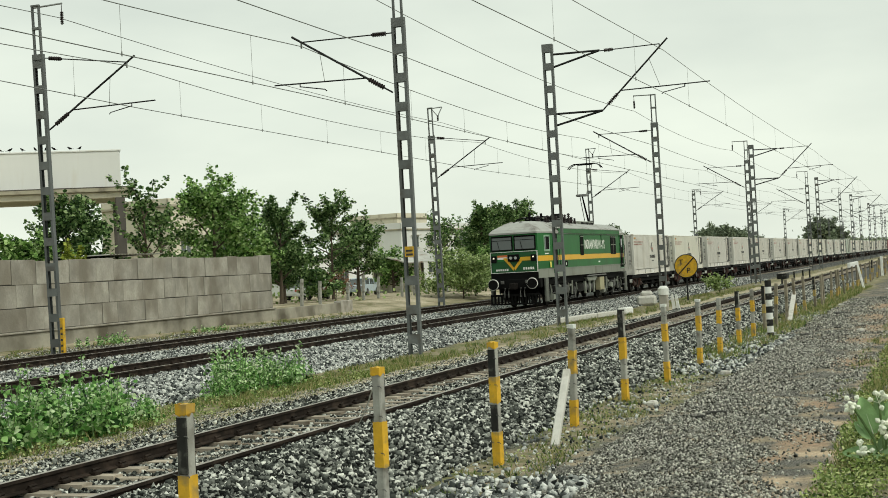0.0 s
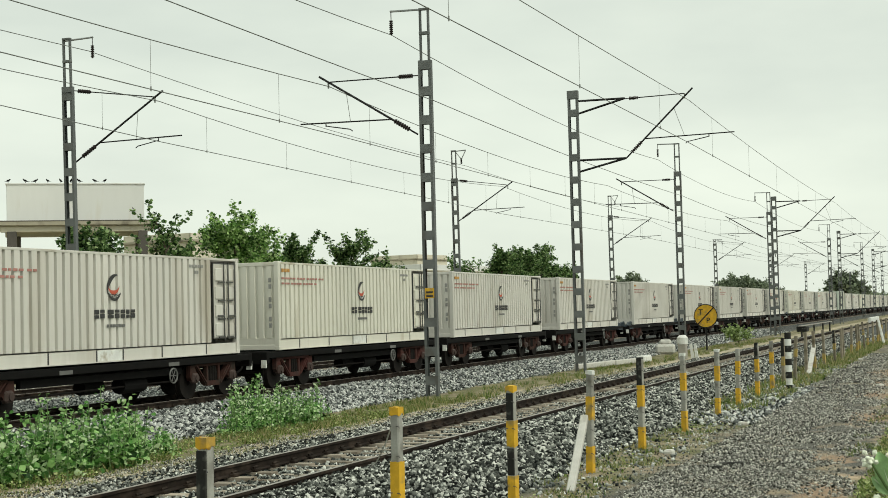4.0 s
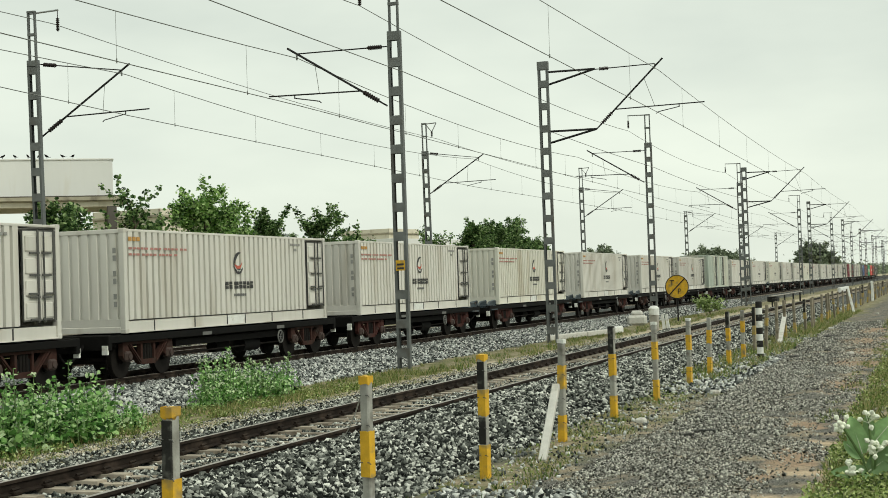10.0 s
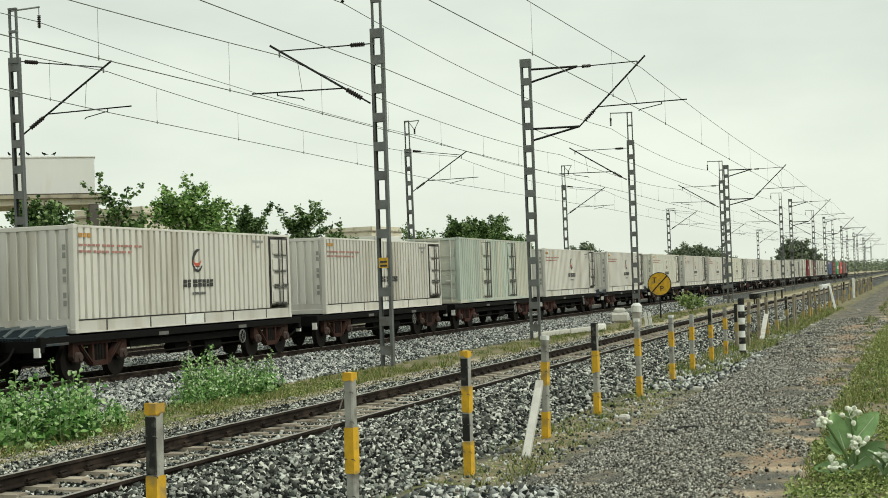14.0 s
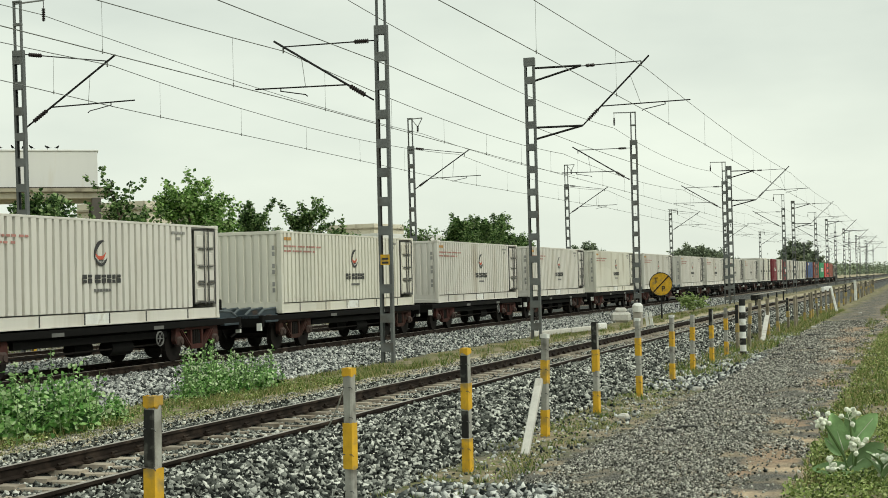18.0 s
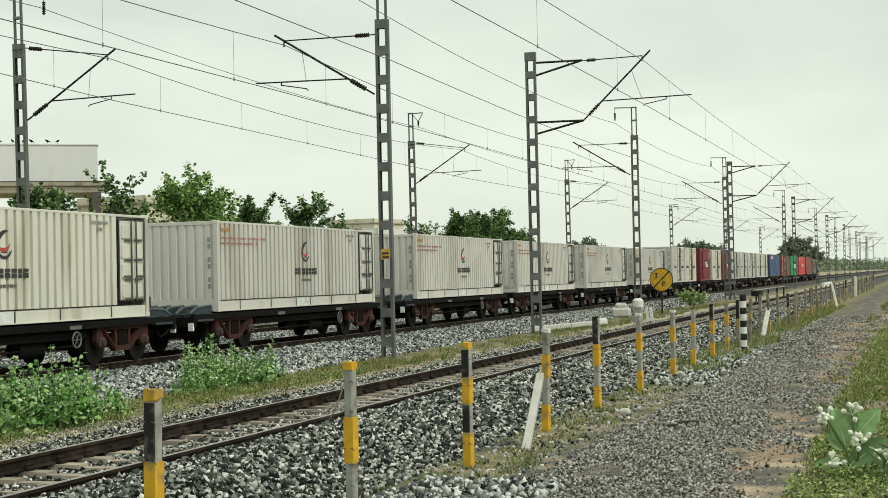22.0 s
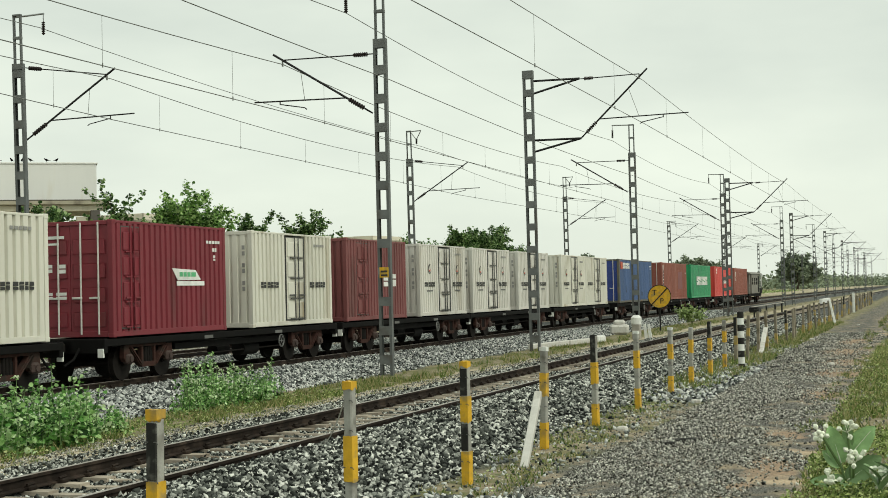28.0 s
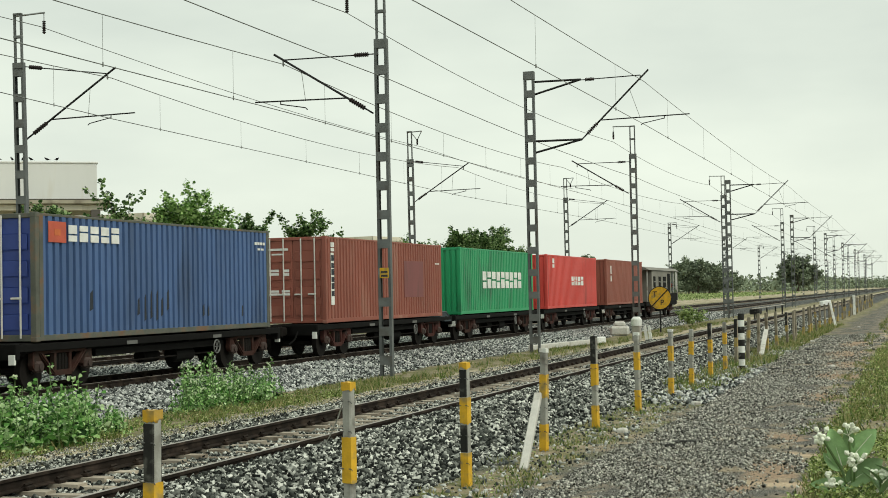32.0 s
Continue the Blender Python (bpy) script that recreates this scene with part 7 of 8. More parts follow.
def tree(x, y, height, spread, leaf, label, leaves=5000, trunk=0.2, base=0.12, leaf_size=0.24, open_crown=0.0, sprigs=6, name="tree", wild=5):
    """Tapered trunk, forked limbs, and leafy sprays along the twigs. open_crown: 0 dense to 1 airy."""
    z0 = ground_z(x, y)
    ob = thing(name, label, "tree", at=pose(x, y, z0))
    top = Vector((random.uniform(-0.3, 0.3), random.uniform(-0.3, 0.3), height * 0.7))
    fork = Vector((0.05, 0.02, height * base))
    part("trunk", Geo().tube((0, 0, -0.3), fork, trunk, 9, trunk * 0.75).tube(fork, top, trunk * 0.75, 8, trunk * 0.2), bark, ob)
    sprays = []
    n_limb = 15
    for i in range(n_limb):
        a = 2.4 * i + random.uniform(-0.3, 0.3)
        t = (i + 0.5) / n_limb
        p0 = fork.lerp(top, 0.08 + 0.9 * t)
        reach = spread * random.uniform(0.6, 1.0) * (1.0 - 0.55 * t * t)
        p1 = p0 + Vector((math.cos(a) * reach, math.sin(a) * reach, height * random.uniform(0.06, 0.24)))
        mid = p0.lerp(p1, 0.5) + Vector((0, 0, -0.05 * reach))
        part("limb", Geo().tube(p0, mid, trunk * 0.35, 6, trunk * 0.22).tube(mid, p1, trunk * 0.22, 6, trunk * 0.06), bark, ob)
        for k in range(sprigs):
            u = random.uniform(0.3, 1.0)
            q0 = p0.lerp(p1, u)
            d = Vector((math.cos(a) * 0.7 + random.gauss(0, 0.6), math.sin(a) * 0.7 + random.gauss(0, 0.6), random.uniform(-0.15, 1.1))).normalized()
            sprays.append((q0, q0 + d * spread * random.uniform(0.22, 0.5)))
    for k in range(sprigs):
        d = Vector((random.gauss(0, 0.55), random.gauss(0, 0.55), 1)).normalized()
        sprays.append((top, top + d * height * random.uniform(0.14, 0.3)))
    if leaf_size < 0.4:
        for k in range(wild):
            q0, q1 = random.choice(sprays[:-sprigs])
            d = Vector((random.gauss(0, 0.5), random.gauss(0, 0.5), 1.0)).normalized()
            sprays.append((q1, q1 + d * height * random.uniform(0.12, 0.24)))
    twigs = Geo()
    for q0, q1 in sprays:
        twigs.tube(q0, q1, trunk * 0.06, 4, trunk * 0.02)
    tagged(part("twig_growth", twigs, bark, ob), kind="stuff")
    if leaf_size < 0.4:
        leaves, leaf_size = int(leaves * 1.2), leaf_size * 0.82
    ln = np.array([(q1 - q0).length for q0, q1 in sprays])
    pick = RNG.choice(len(sprays), size=leaves, p=ln / ln.sum())
    q0 = np.array([tuple(q) for q, _ in sprays])[pick]
    q1 = np.array([tuple(q) for _, q in sprays])[pick]
    u = (np.floor(RNG.uniform(0.0, 4.0, leaves)) + 0.75) / 4 + RNG.normal(0, 0.05, leaves)
    wide = np.minimum(spread * (0.105 - 0.04 * open_crown), 0.42 if leaf_size < 0.4 else 9.0) * (1.25 - 0.6 * u)
    pos = q0 + (q1 - q0) * u[:, None] + RNG.normal(size=(leaves, 3)) * (wide * 0.7)[:, None]
    v, f = leaf_cloud(pos, RNG.uniform(0.6, 1.25, leaves) * leaf_size, 0.55, 0.5)
    part("crown", array_mesh("crown", v, f, leaf), None, ob)
    return ob


tree(62.2, 44.0, 4.9, 2.2, leaf_mid, "leafy green tree behind the block wall", 6500)
tree(65.8, 44.0, 7.4, 2.5, leaf_dark, "dense dark green tree before the water tank", 8500, base=0.06)
tree(61.4, 40.5, 4.0, 1.1, leaf_yellow, "small yellow-green shrub tree behind the wall", 2200, 0.1, leaf_size=0.2)
tree(74.0, 44.0, 9.0, 1.7, leaf_dark, "thin open green tree behind the block wall", 1500, 0.16, open_crown=0.9)
tree(77.0, 45.0, 7.6, 2.0, leaf_dark, "thin open green tree behind the block wall", 1700, 0.16, open_crown=0.7)
tree(82.0, 44.0, 9.3, 3.0, leaf_mid, "broad leafy green tree behind the block wall", 9000, base=0.06, sprigs=8)
tree(86.5, 44.5, 8.0, 2.5, leaf_mid, "round leafy green tree behind the block wall", 7000, base=0.06, sprigs=8)
tree(91.6, 44.0, 7.8, 1.9, leaf_dark, "narrow dark tree beside the block wall", 7500, base=0.06, leaf_size=0.2)
tree(95.2, 45.5, 5.8, 2.3, leaf_dark, "dark spreading tree beside the parked cars", 6500, base=0.08)
tree(100.6, 44.0, 9.0, 3.1, leaf_dark, "open branching green tree beside parked cars", 4600, 0.16, base=0.08, open_crown=1.0, sprigs=4, wild=9)
tree(93.4, 42.0, 2.6, 1.5, leaf_dark, "dark ragged bush at the end of the block wall", 1500, 0.05, 0.05, name="shrub")
tree(97.6, 42.5, 2.1, 1.3, dry_leaf, "dry reddish-brown bush at the end of the block wall", 700, 0.04, 0.05, 0.18, name="shrub")
tree(106.8, 44.5, 6.2, 2.6, leaf_dark, "spreading green tree over parked cars", 5200, base=0.2)
tree(121.0, 47.0, 4.2, 2.0, leaf_mid, "low bushy green tree behind the masts", 3000, base=0.06)
tree(132.5, 46.0, 7.4, 2.4, leaf_dark, "small open tree behind the masts", 1900, base=0.35, open_crown=0.9)
tree(141.0, 44.0, 4.2, 2.2, leaf_mid, "bushy green tree before the pale house", 3500, base=0.05)
for xx, h, s in ((195.0, 11.4, 3.6), (203.5, 11.2, 4.2), (213.0, 12.6, 4.6), (230.0, 9.4, 4.0)):
    tree(xx, 62.0, h, s, leaf_dark, "tall dark green tree beside the pale house", 11000, 0.3, leaf_size=0.33)
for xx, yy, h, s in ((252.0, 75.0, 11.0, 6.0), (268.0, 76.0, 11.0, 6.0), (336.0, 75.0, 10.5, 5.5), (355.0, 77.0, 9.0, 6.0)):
    tree(xx, yy, h, s, leaf_far, "round-crowned tree beyond the line, paled for haze", 9000, 0.35, 0.06, 0.42)
tree(101.0, 33.8, 3.3, 3.1, leaf_light, "pale bushy shrub close to the far track", 6500, 0.08, 0.05, 0.2, name="shrub")
tree(105.2, 34.2, 2.8, 2.2, leaf_light, "pale bushy shrub close to the far track", 4000, 0.07, 0.05, 0.2, name="shrub")
tree(96.6, 14.4, 1.25, 1.2, leaf_light, "leafy green shrub beside the sign", 750, 0.04, 0.05, 0.17, name="shrub")
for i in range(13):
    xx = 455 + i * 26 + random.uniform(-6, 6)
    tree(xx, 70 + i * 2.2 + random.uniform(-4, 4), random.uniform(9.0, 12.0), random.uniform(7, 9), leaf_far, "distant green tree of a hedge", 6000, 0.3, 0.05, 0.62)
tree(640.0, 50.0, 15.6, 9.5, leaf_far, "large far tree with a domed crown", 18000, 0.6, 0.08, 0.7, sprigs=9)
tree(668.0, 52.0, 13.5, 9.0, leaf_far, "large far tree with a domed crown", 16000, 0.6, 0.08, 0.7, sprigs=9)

# far belt of trees on the horizon, and field scrub
pos = []
for i in range(34000):
    xx = RNG.uniform(620, 1900)
    yy = RNG.uniform(-30, 60) if RNG.random() < 0.3 else 40 + RNG.uniform(0, 380)
    if yy < 45 and xx < 1300:
        continue
    hgt = 8 + 5 * noise.noise((xx * 0.02, yy * 0.02, 5.0))
    pos.append((xx, yy, 0.2 + hgt * RNG.random()))
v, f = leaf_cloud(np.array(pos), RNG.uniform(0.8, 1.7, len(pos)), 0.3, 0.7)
far_wood = thing("far_woods", "distant belt of trees on the horizon, paled for haze", "woods", kind="stuff", data=array_mesh("far_woods", v, f, leaf_far))
pos = []
for i in range(22000):
    xx, yy = RNG.uniform(92, 480), RNG.uniform(36, 70)
    if xx < 125 and RNG.random() < 0.8:
        continue
    pos.append((xx, yy, ground_z(xx, yy) + RNG.uniform(0, 0.7) * (0.5 + noise.noise((xx * 0.1, yy * 0.1, 1.0)))))
v, f = leaf_cloud(np.array(pos), RNG.uniform(0.12, 0.34, len(pos)), 0.4, 0.5)
thing("field_scrub", "rough green scrub over the field beyond the tracks", "scrub", kind="stuff", data=array_mesh("field_scrub", v, f, leaf_light))


def weed_patch(x, y, rx, ry, height, stems, label, leaf_size=0.13, flowers=0.4):
    """Upright leafy stems; taller towards the middle."""
    leaf_size *= 0.9
    ob = thing("weed_clump", label, "weeds", group="weed clumps", at=pose(x, y, 0))
    st, pts, sizes, fl = Geo(), [], [], Geo()
    for i in range(int(stems * 1.5)):
        a, r = random.uniform(0, 2 * math.pi), math.sqrt(random.random())
        px, py = rx * r * math.cos(a), ry * r * math.sin(a)
        spire = random.random() < 0.1
        h = height * (random.uniform(0.95, 1.18) if spire else random.uniform(0.4, 0.92)) * (1 - 0.4 * r * r)
        z0 = ground_z(x + px, y + py)
        lean = Vector((random.gauss(0, 0.10), random.gauss(0, 0.10), 1)) * h
        b0, b1 = Vector((px, py, z0 - 0.02)), Vector((px, py, z0)) + lean
        st.tube(b0, b1, 0.012, 5, 0.006)
        n = int(12 + h * 24)
        for k in range(n):
            t = random.uniform(0.1, 1.0)
            w = leaf_size * (0.75 - 0.5 * t)
            p = b0.lerp(b1, t) + Vector((random.gauss(0, w), random.gauss(0, w), random.gauss(0, 0.02)))
            pts.append(tuple(p))
            sizes.append(leaf_size * random.uniform(0.5, 1.0) * (1.1 - 0.5 * t))
        if random.random() < flowers * 0.22 + (0.35 if spire else 0.0):
            for k in range(5):
                c = b1 + Vector((random.gauss(0, 0.035), random.gauss(0, 0.035), random.uniform(-0.05, 0.05)))
                fl.tube(c - Vector((0, 0, 0.018)), c + Vector((0, 0, 0.016)), 0.019, 5, 0.011)
    tagged(part("stem_growth", st, stem_mat, ob), kind="stuff")
    v, f = leaf_cloud(np.array(pts), np.array(sizes), 0.6, 0.5)
    part("foliage", array_mesh("foliage", v, f, weed_leaf), None, ob)
    if fl.v:
        tagged(part("bud_growth", fl, bud_mat, ob, "small pale flower buds"), kind="stuff")
    return ob


weed_patch(19.6, 14.6, 1.5, 1.0, 1.35, 60, "lush broad-leaved green weeds beside the ballast", 0.17)
weed_patch(21.6, 14.4, 1.4, 0.9, 1.30, 55, "lush broad-leaved green weeds beside the ballast", 0.17)
weed_patch(18.0, 15.0, 1.4, 0.9, 1.45, 45, "tall green weeds with pale buds", 0.17)
weed_patch(23.2, 14.6, 1.0, 0.7, 0.75, 30, "low green weeds on the ballast edge", 0.13)
weed_patch(24.5, 15.4, 1.0, 0.5, 0.5, 22, "low green weeds on the ballast edge", 0.11)
weed_patch(29.9, 15.5, 1.1, 0.7, 1.35, 50, "bushy green weeds with pale flower buds", 0.13, 0.7)
weed_patch(31.6, 15.2, 1.0, 0.6, 1.1, 32, "bushy green weeds with pale flower buds", 0.12, 0.7)
weed_patch(28.6, 15.1, 0.8, 0.5, 0.7, 20, "bushy green weeds with pale flower buds", 0.12)
weed_patch(51.0, 32.6, 2.0, 0.5, 0.6, 18, "low weeds before the block wall", 0.14, 0.1)
weed_patch(60.5, 32.8, 2.0, 0.4, 0.5, 12, "low weeds before the block wall", 0.14, 0.1)


def waxy_leaf(ln, wd, droop):
    """Broad oval leaf, folded a little along its midrib, its tip bent down by droop."""
    g, rows = Geo(), 8
    for j in range(rows + 1):
        u = j / rows
        w = 1.08 * wd * abs(math.sin(math.pi * (0.06 + 0.93 * u) ** 0.9)) ** 0.62
        z = -droop * ln * u * u
        for e, dz in ((-1, 0.30), (-0.5, 0.10), (0, 0.0), (0.5, 0.10), (1, 0.30)):
            g.v.append((u * ln, e * w, z + dz * w))
    for j in range(rows):
        for q in range(4):
            k = j * 5 + q
            g.f.append((k, k + 1, k + 6, k + 5))
    return g


def milkweed(x, y, stems, label):
    """Stout plant with large waxy leaves and clusters of pale flowers. stems: (dx, dy, height, leaf pairs, leaf length, flowers)."""
    z0 = ground_z(x, y)
    ob = thing("milkweed_plant", label, "plant", group="milkweed plants", at=pose(x, y, z0))
    for dx, dy, h, pairs, ln, flowers in stems:
        tip, knee = Vector((dx, dy, h)), Vector((dx * 0.7, dy * 0.75, h * 0.5))
        part("stem", Geo().tube((0, 0, -0.02), knee, 0.02, 7, 0.017).tube(knee, tip, 0.017, 7, 0.011), stem_mat, ob)
        for k in range(pairs):
            t = 0.5 + 0.45 * k / max(1, pairs - 1)
            c = knee.lerp(tip, (t - 0.5) * 2)
            for side in (0, math.pi):
                heading = math.pi / 2 + side + (0.9 if k % 2 else -0.35) + random.uniform(-0.3, 0.3)
                rise = random.uniform(20, 60)
                size = ln * random.uniform(0.8, 1.1) * (1.1 - 0.25 * t)
                at = Matrix.Translation(c) @ Matrix.Rotation(heading, 4, "Z") @ Matrix.Rotation(-radians(rise), 4, "Y") @ Matrix.Rotation(random.uniform(-0.5, 0.5), 4, "X")
                leaf = part("leaf", waxy_leaf(size, size * 0.36, random.uniform(0.05, 0.3)), big_leaf_mat, ob, at=at, smooth=True)
                part("midrib", Geo().tube((0, 0, 0.004), (size * 0.75, 0, 0.002 - 0.06 * size), 0.005, 4, 0.003), flower_mat, leaf)
        if flowers:
            g = Geo()
            for k in range(flowers):
                d = Vector((random.gauss(0, 1), random.gauss(0, 1), abs(random.gauss(0, 0.8)))).normalized() * random.uniform(0.05, 0.105)
                c = tip + d + Vector((0, 0, 0.05))
                g.tube(c - Vector((0, 0, 0.024)), c, 0.014, 7, 0.028).tube(c, c + Vector((0, 0, 0.02)), 0.028, 7, 0.012).tube(tip, c, 0.004, 3)
            tagged(part("flower_head", g, flower_mat, ob), "cluster of waxy pale flowers", kind="stuff")
    return ob


def large_milkweed(x, y, leaves, heads, label):
    """leaves: (foot, tip, half width) and heads: (place, flowers), in metres from the plant's foot, both across (y) and up (z)."""
    ob = thing("milkweed_plant", label, "plant", group="milkweed plants", at=pose(x, y, ground_z(x, y)))
    for (fy, fz), (ty, tz), half in leaves:
        foot, tip = Vector((0.0, fy, fz)), Vector((random.uniform(-0.12, 0.02), ty, tz))
        ax = (tip - foot).normalized()
        up = Vector((-1.0, 0.0, 0.45)) - ax * Vector((-1.0, 0.0, 0.45)).dot(ax)
        up.normalize()
        m = Matrix((ax, up.cross(ax), up)).transposed().to_4x4()
        size = (tip - foot).length
        leaf = part("leaf", waxy_leaf(size, half, random.uniform(0.02, 0.10)), big_leaf_mat, ob, at=Matrix.Translation(foot) @ m, smooth=True)
        part("midrib", Geo().tube((0, 0, 0.006), (size * 0.85, 0, 0.004 - 0.05 * size), 0.007, 4, 0.003), flower_mat, leaf)
    for (py, pz), flowers in heads:
        tip = Vector((-0.16, py, pz))
        part("stem", Geo().path([(0, 0, -0.02), (0.0, py * 0.35, pz * 0.45), tuple(tip)], 0.016, 7), stem_mat, ob)
        g = Geo()
        for k in range(flowers):
            d = Vector((random.gauss(0, 1), random.gauss(0, 1), random.gauss(0.2, 0.7))).normalized() * random.uniform(0.05, 0.13)
            c = tip + d
            g.tube(c - d.normalized() * 0.03, c, 0.016, 6, 0.032).tube(c, c + d.normalized() * 0.032, 0.032, 6, 0.007).tube(tip - Vector((0, 0, 0.06)), c, 0.004, 3)
        tagged(part("flower_head", g, flower_mat, ob, "cluster of waxy pale flowers"), "cluster of waxy pale flowers", kind="stuff")
    return ob


large_milkweed(17.0, 0.79, [((0.11, 0.38), (0.22, 0.80), 0.105), ((0.03, 0.44), (-0.26, 0.80), 0.12), ((-0.03, 0.16), (0.46, 0.17), 0.08), ((0.05, 0.18), (-0.33, 0.46), 0.12),
                            ((0.12, 0.34), (0.30, 0.52), 0.07), ((0.02, 0.55), (0.03, 0.84), 0.06)],
               [((0.31, 0.72), 11), ((0.02, 0.80), 9), ((-0.05, 0.46), 18), ((0.24, 0.19), 14), ((-0.3, 0.22), 12)], "milkweed with large waxy leaves and pale flowers")
milkweed(16.3, 0.42, [(0.0, 0.05, 0.30, 2, 0.36, 12), (0.1, -0.25, 0.45, 2, 0.36, 12)], "low milkweed with broad waxy leaves")


def grass(zones):
    """Blades in tufts; zones: x0, x1, y0, y1, blades, height."""
    verts, faces = [], []
    k = 0
    for x0, x1, y0, y1, n, h in zones:
        tx, ty = RNG.uniform(x0, x1, n // 14), RNG.uniform(y0, y1, n // 14)
        keep = np.array([noise.noise((a * 0.9, b * 0.9, 2.0)) > -0.12 for a, b in zip(tx, ty)])
        tx, ty = np.repeat(tx[keep], 14), np.repeat(ty[keep], 14)
        m = len(tx)
        bx, by = tx + RNG.normal(0, 0.06, m), ty + RNG.normal(0, 0.06, m)
        bz = np.array([ground_z(a, b) for a, b in zip(bx, by)]) - 0.01
        a = RNG.uniform(0, 2 * math.pi, m)
        hh = h * RNG.uniform(0.4, 1.2, m)
        w = 0.006 + 0.05 * hh
        dx, dy = np.cos(a), np.sin(a)
        lx, ly = RNG.normal(0, 0.45, m) * hh, RNG.normal(0, 0.45, m) * hh
        p = np.stack([np.stack([bx - dy * w, by + dx * w, bz], 1), np.stack([bx + dy * w, by - dx * w, bz], 1), np.stack([bx + lx, by + ly, bz + hh], 1)], 1)
        verts.append(p.reshape(-1, 3))
        faces.append(np.arange(m * 3).reshape(-1, 3) + k)
        k += m * 3
    thing("grass", "short rough green and straw grass tufts", "grass", kind="stuff", data=array_mesh("grass", np.concatenate(verts), np.concatenate(faces), grass_mat))


grass([(14, 40, 13.5, 15.6, 15000, 0.15), (40, 110, 13.0, 15.4, 9000, 0.18), (12, 24, -1.2, 1.4, 22000, 0.11), (24, 60, -2.0, 1.5, 30000, 0.18), (24, 60, 1.0, 2.0, 4000, 0.10), (15, 34, 4.75, 5.9, 3500, 0.10), (34, 95, 4.7, 6.1, 12000, 0.2),
       (40, 80, 31.6, 33.6, 2600, 0.2), (60, 160, -4.0, 2.5, 12000, 0.25), (16, 40, 12.8, 13.5, 3000, 0.07)])
pos = []
for x0, x1, y0, y1, n, h in ((13, 24, -0.8, 1.45, 22000, 0.2), (22, 60, -2.0, 1.5, 30000, 0.22), (17, 34, 13.3, 15.3, 9000, 0.16), (17, 32, 4.9, 5.9, 900, 0.07), (34, 60, 4.7, 5.9, 2500, 0.12)):
    for i in range(n):
        xx, yy = RNG.uniform(x0, x1), RNG.uniform(y0, y1)
        if noise.noise((xx * 0.8, yy * 0.8, 7.0)) > 0.0:
            pos.append((xx, yy, ground_z(xx, yy) + RNG.uniform(0.0, h)))
v, f = leaf_cloud(np.array(pos), RNG.uniform(0.022, 0.06, len(pos)), 0.4, 0.32)
thing("ground_creeper", "low leafy green creeper over the soil", "creeper", kind="stuff", data=array_mesh("ground_creeper", v, f, creeper_leaf))

# ---- ballast and gravel ----
ballast_mat = island_material("main_line_ballast", [(0.008, 0.010, 0.010), (0.055, 0.063, 0.061), (0.20, 0.213, 0.206), (0.43, 0.448, 0.428), (0.74, 0.755, 0.72)], 0.85, bump=0.3)
# Random stone tones; the black and white ends mimic gap shade and glints.
siding_ballast_mat = island_material("siding_ballast", [(0.004, 0.005, 0.0045), (0.018, 0.021, 0.019), (0.08, 0.087, 0.078), (0.27, 0.282, 0.255), (0.70, 0.71, 0.655)], 0.8, bump=0.3)
gravel_mat = island_material("road_gravel", [(0.014, 0.014, 0.012), (0.10, 0.101, 0.088), (0.29, 0.288, 0.255), (0.66, 0.65, 0.58)], 0.9)


def stones(name, label, mat, zones, patchy=False):
    """Angular stones strewn over zones: x0, x1, y0, y1, number, smallest, largest, lift."""
    tpl = np.array([(1, 0, 0), (-1, 0, 0), (0, 1, 0), (0, -1, 0), (0, 0, 1), (0, 0, -1)], float)
    tri = np.array([(0, 2, 4), (2, 1, 4), (1, 3, 4), (3, 0, 4), (2, 0, 5), (1, 2, 5), (3, 1, 5), (0, 3, 5)])
    vs, fs, k = [], [], 0
    for x0, x1, y0, y1, n, lo, hi, lift in zones:
        x, y = RNG.uniform(x0, x1, n), RNG.uniform(y0, y1, n)
        if patchy:
            keep = np.array([noise.noise((a * 0.55, b * 0.9, 4.0)) + 0.25 * noise.noise((a * 2.0, b * 2.5, 9.0)) + 0.30 * (b - 2.3) > -0.14 and bare_earth(a, b) < RNG.uniform(0.0, 0.8) for a, b in zip(x, y)])
            x, y = x[keep], y[keep]
            n = len(x)
        z = np.interp(y, PROFILE_Y, PROFILE_Z) + np.array([0.035 * noise.noise((a * 0.5, b * 0.5, 0.0)) for a, b in zip(x, y)])
        s = RNG.uniform(lo, hi, n) * 0.5
        sc = RNG.uniform(0.65, 1.35, (n, 3)) * s[:, None]
        loc = tpl[None] * sc[:, None] + RNG.normal(0, 0.18, (n, 6, 3)) * s[:, None, None]
        q = RNG.normal(size=(n, 4))
        q /= np.linalg.norm(q, axis=1)[:, None]
        w, a, b, c = q.T
        R = np.stack([1 - 2 * (b * b + c * c), 2 * (a * b - c * w), 2 * (a * c + b * w), 2 * (a * b + c * w), 1 - 2 * (a * a + c * c), 2 * (b * c - a * w), 2 * (a * c - b * w), 2 * (b * c + a * w), 1 - 2 * (a * a + b * b)], 1).reshape(n, 3, 3)
        v = np.einsum("nij,nkj->nki", R, loc)
        v += np.stack([x, y, z + lift + s * RNG.uniform(0.0, 0.7, n)], 1)[:, None]
        vs.append(v.reshape(-1, 3))
        fs.append((tri[None] + (np.arange(n) * 6)[:, None, None]).reshape(-1, 3) + k)
        k += n * 6
    thing(name, label, "ballast", kind="stuff", data=array_mesh(name, np.concatenate(vs), np.concatenate(fs), mat))


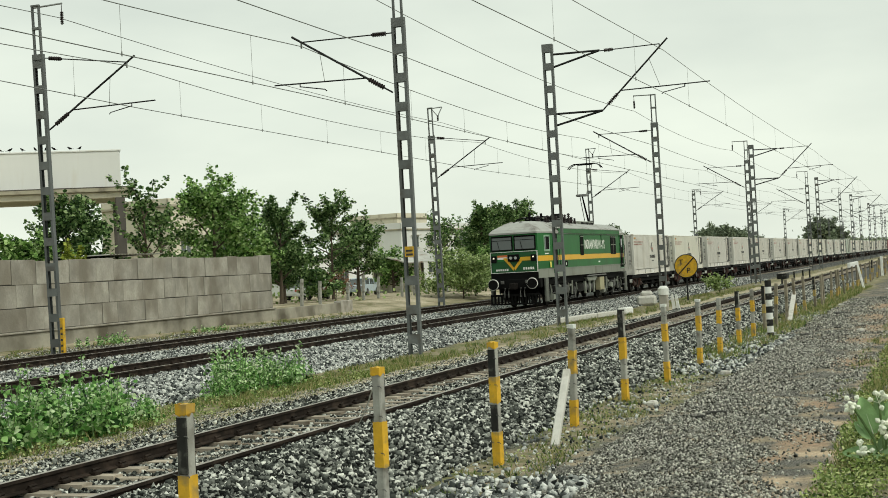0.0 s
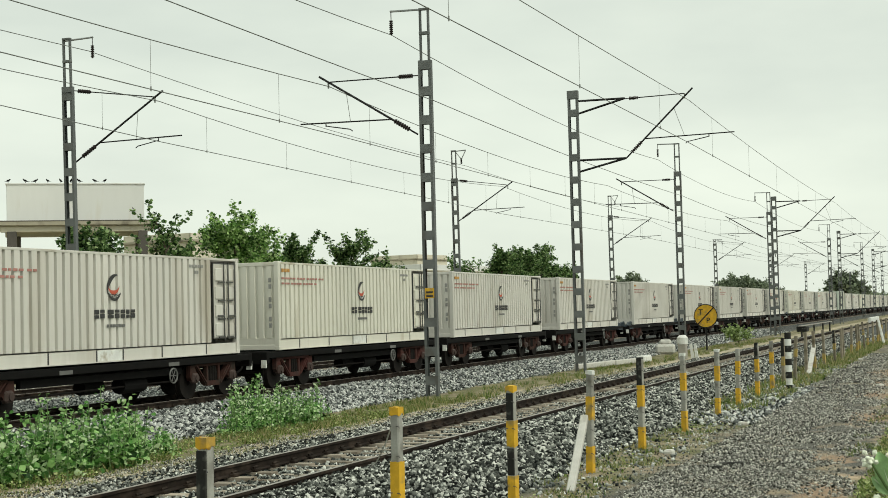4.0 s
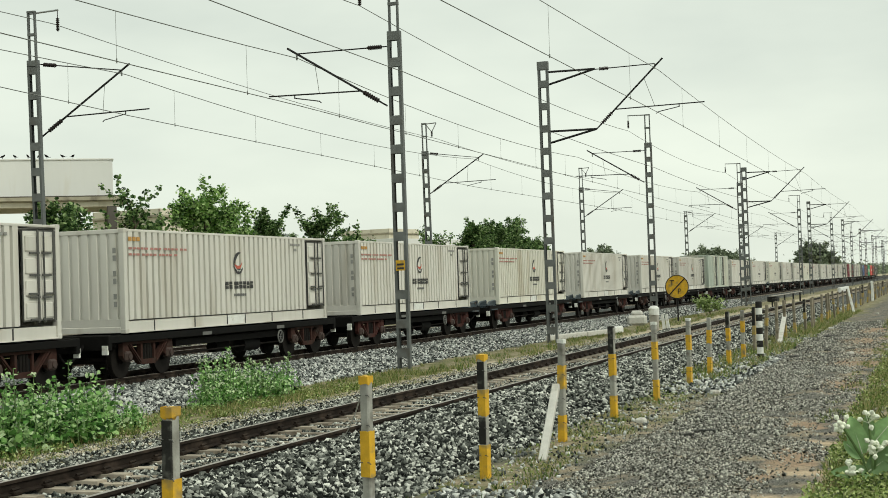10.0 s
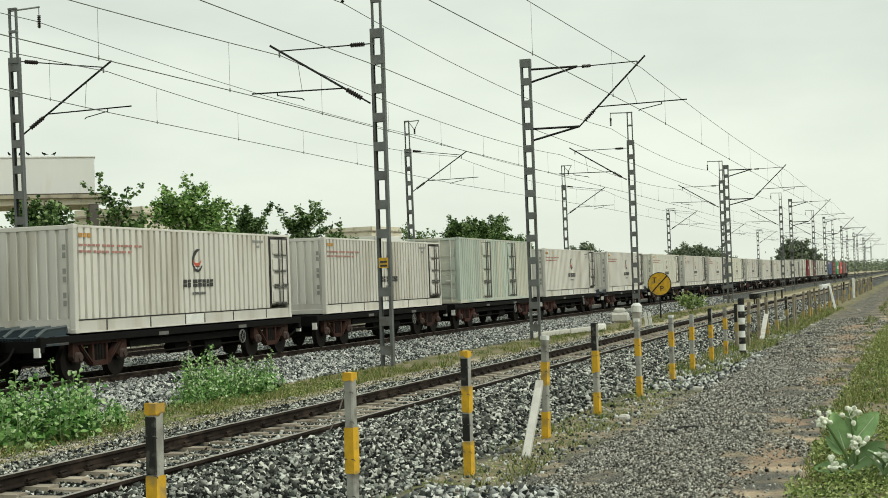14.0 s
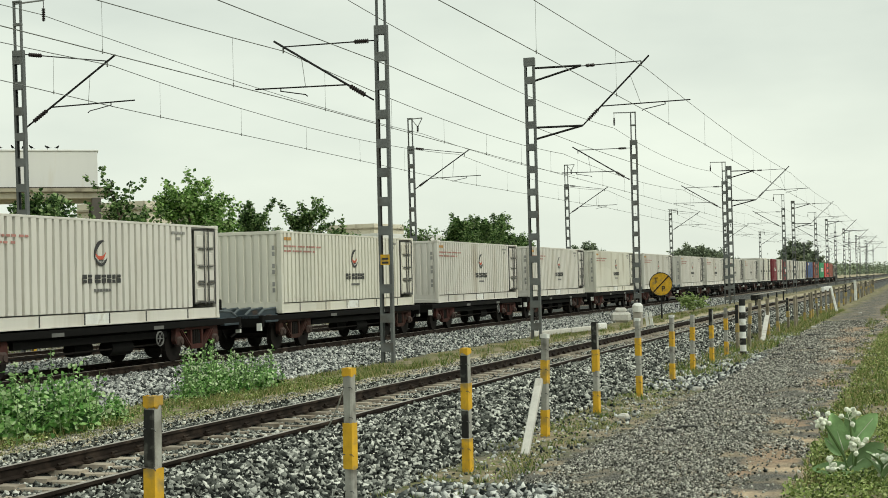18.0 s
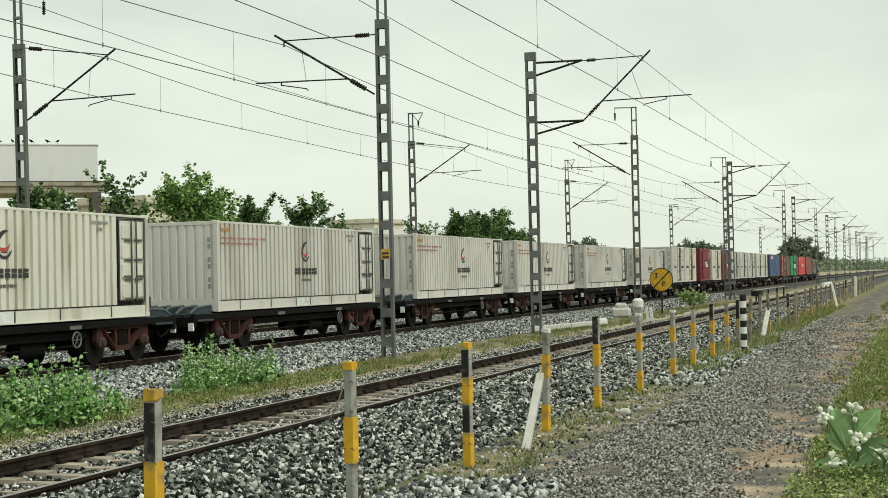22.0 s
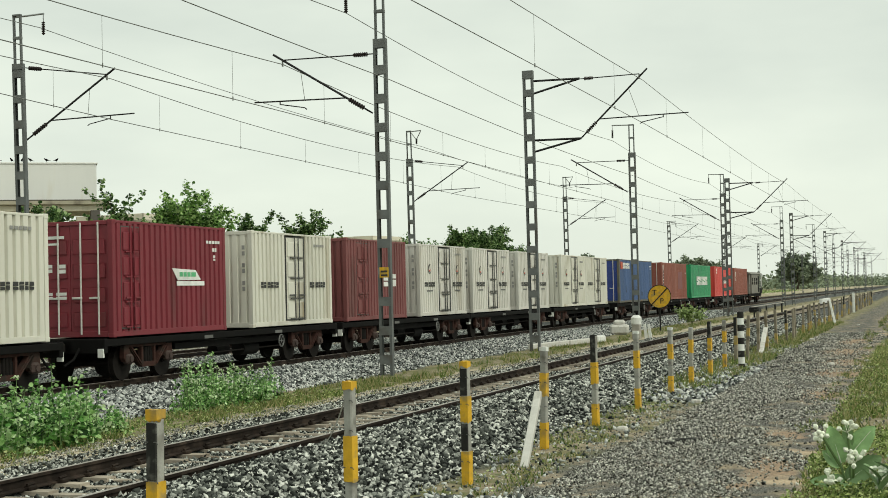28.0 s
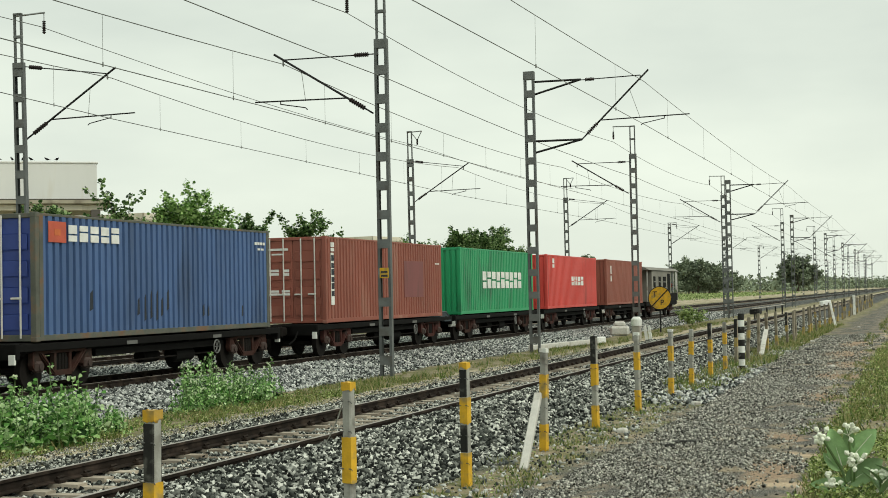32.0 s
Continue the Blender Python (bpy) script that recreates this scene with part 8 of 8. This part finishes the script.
stones("ballast", "angular grey stone ballast under the main line", ballast_mat, [
    (18, 45, 15.9, 19.0, 24000, 0.06, 0.125, 0.0), (45, 80, 16.0, 19.0, 15000, 0.06, 0.11, 0.0), (80, 140, 16.0, 19.0, 9000, 0.07, 0.12, 0.0),
    (26, 70, 19.2, 20.7, 7000, 0.05, 0.08, 0.0), (22, 36, 20.9, 25.8, 9000, 0.055, 0.1, 0.0), (36, 90, 20.9, 25.8, 19000, 0.06, 0.1, 0.0), (28, 90, 27.6, 29.6, 8000, 0.06, 0.1, 0.0), (28, 80, 26.0, 27.4, 4500, 0.06, 0.09, 0.0)])
stones("siding_ballast", "angular ballast under the siding, from near black to near white", siding_ballast_mat, [
    (8, 26, 5.85, 7.95, 19000, 0.045, 0.095, 0.0), (26, 50, 5.85, 7.95, 15000, 0.05, 0.10, 0.0), (50, 110, 5.95, 7.95, 10000, 0.06, 0.11, 0.0),
    (8, 30, 8.25, 9.75, 13000, 0.03, 0.075, 0.0), (30, 60, 8.25, 9.75, 6500, 0.04, 0.075, 0.0), (60, 110, 8.25, 9.75, 4000, 0.05, 0.09, 0.0),
    (8, 30, 7.4, 8.1, 6000, 0.04, 0.08, 0.0), (30, 60, 7.4, 8.1, 5000, 0.045, 0.08, 0.0), (8, 40, 9.9, 10.4, 5000, 0.04, 0.07, 0.0), (10, 34, 11.6, 12.7, 5000, 0.04, 0.08, 0.0), (34, 70, 11.6, 12.5, 4000, 0.05, 0.09, 0.0),
    (10, 30, 10.1, 12.0, 13000, 0.045, 0.085, 0.0), (30, 60, 10.1, 11.9, 10000, 0.05, 0.09, 0.0), (60, 110, 10.1, 11.9, 5000, 0.06, 0.1, 0.0)])
stones("strewn_stones", "loose pale stones strewn by the fence", ballast_mat, [
    (11.5, 16.5, 3.9, 5.7, 1800, 0.05, 0.1, 0.0), (31, 44, 4.4, 5.8, 1800, 0.06, 0.12, 0.0), (16, 60, 4.6, 5.9, 1500, 0.04, 0.08, 0.0)])
stones("loose_grit", "fine loose grit over the soil beside the siding", gravel_mat, [
    (12, 30, 12.6, 13.6, 4500, 0.015, 0.045, 0.0), (30, 60, 12.5, 13.4, 3500, 0.02, 0.05, 0.0), (10, 30, 1.9, 4.9, 7000, 0.012, 0.035, 0.0), (30, 60, 1.9, 4.9, 5000, 0.02, 0.04, 0.0), (12, 40, 0.3, 2.0, 1200, 0.02, 0.06, 0.0), (16, 60, 4.8, 5.9, 4000, 0.015, 0.04, 0.0), (40, 76, 29.6, 33.0, 6000, 0.04, 0.09, 0.0)])
stones("road_gravel", "fine grey gravel pressed into the dirt road", gravel_mat, [
    (10, 22, 0.6, 4.5, 42000, 0.014, 0.042, 0.0), (22, 40, 0.9, 4.4, 32000, 0.02, 0.052, 0.0), (40, 75, 1.0, 4.7, 12000, 0.03, 0.065, 0.0)], True)


def motions():
    """The train runs past along -x at about 16 metres a second."""
    for ob, x, y, z in MOVERS:
        walk(ob, [(t, pose(x - train_shift(t), y, z)) for t in range(0, 33, 2)])


motions()
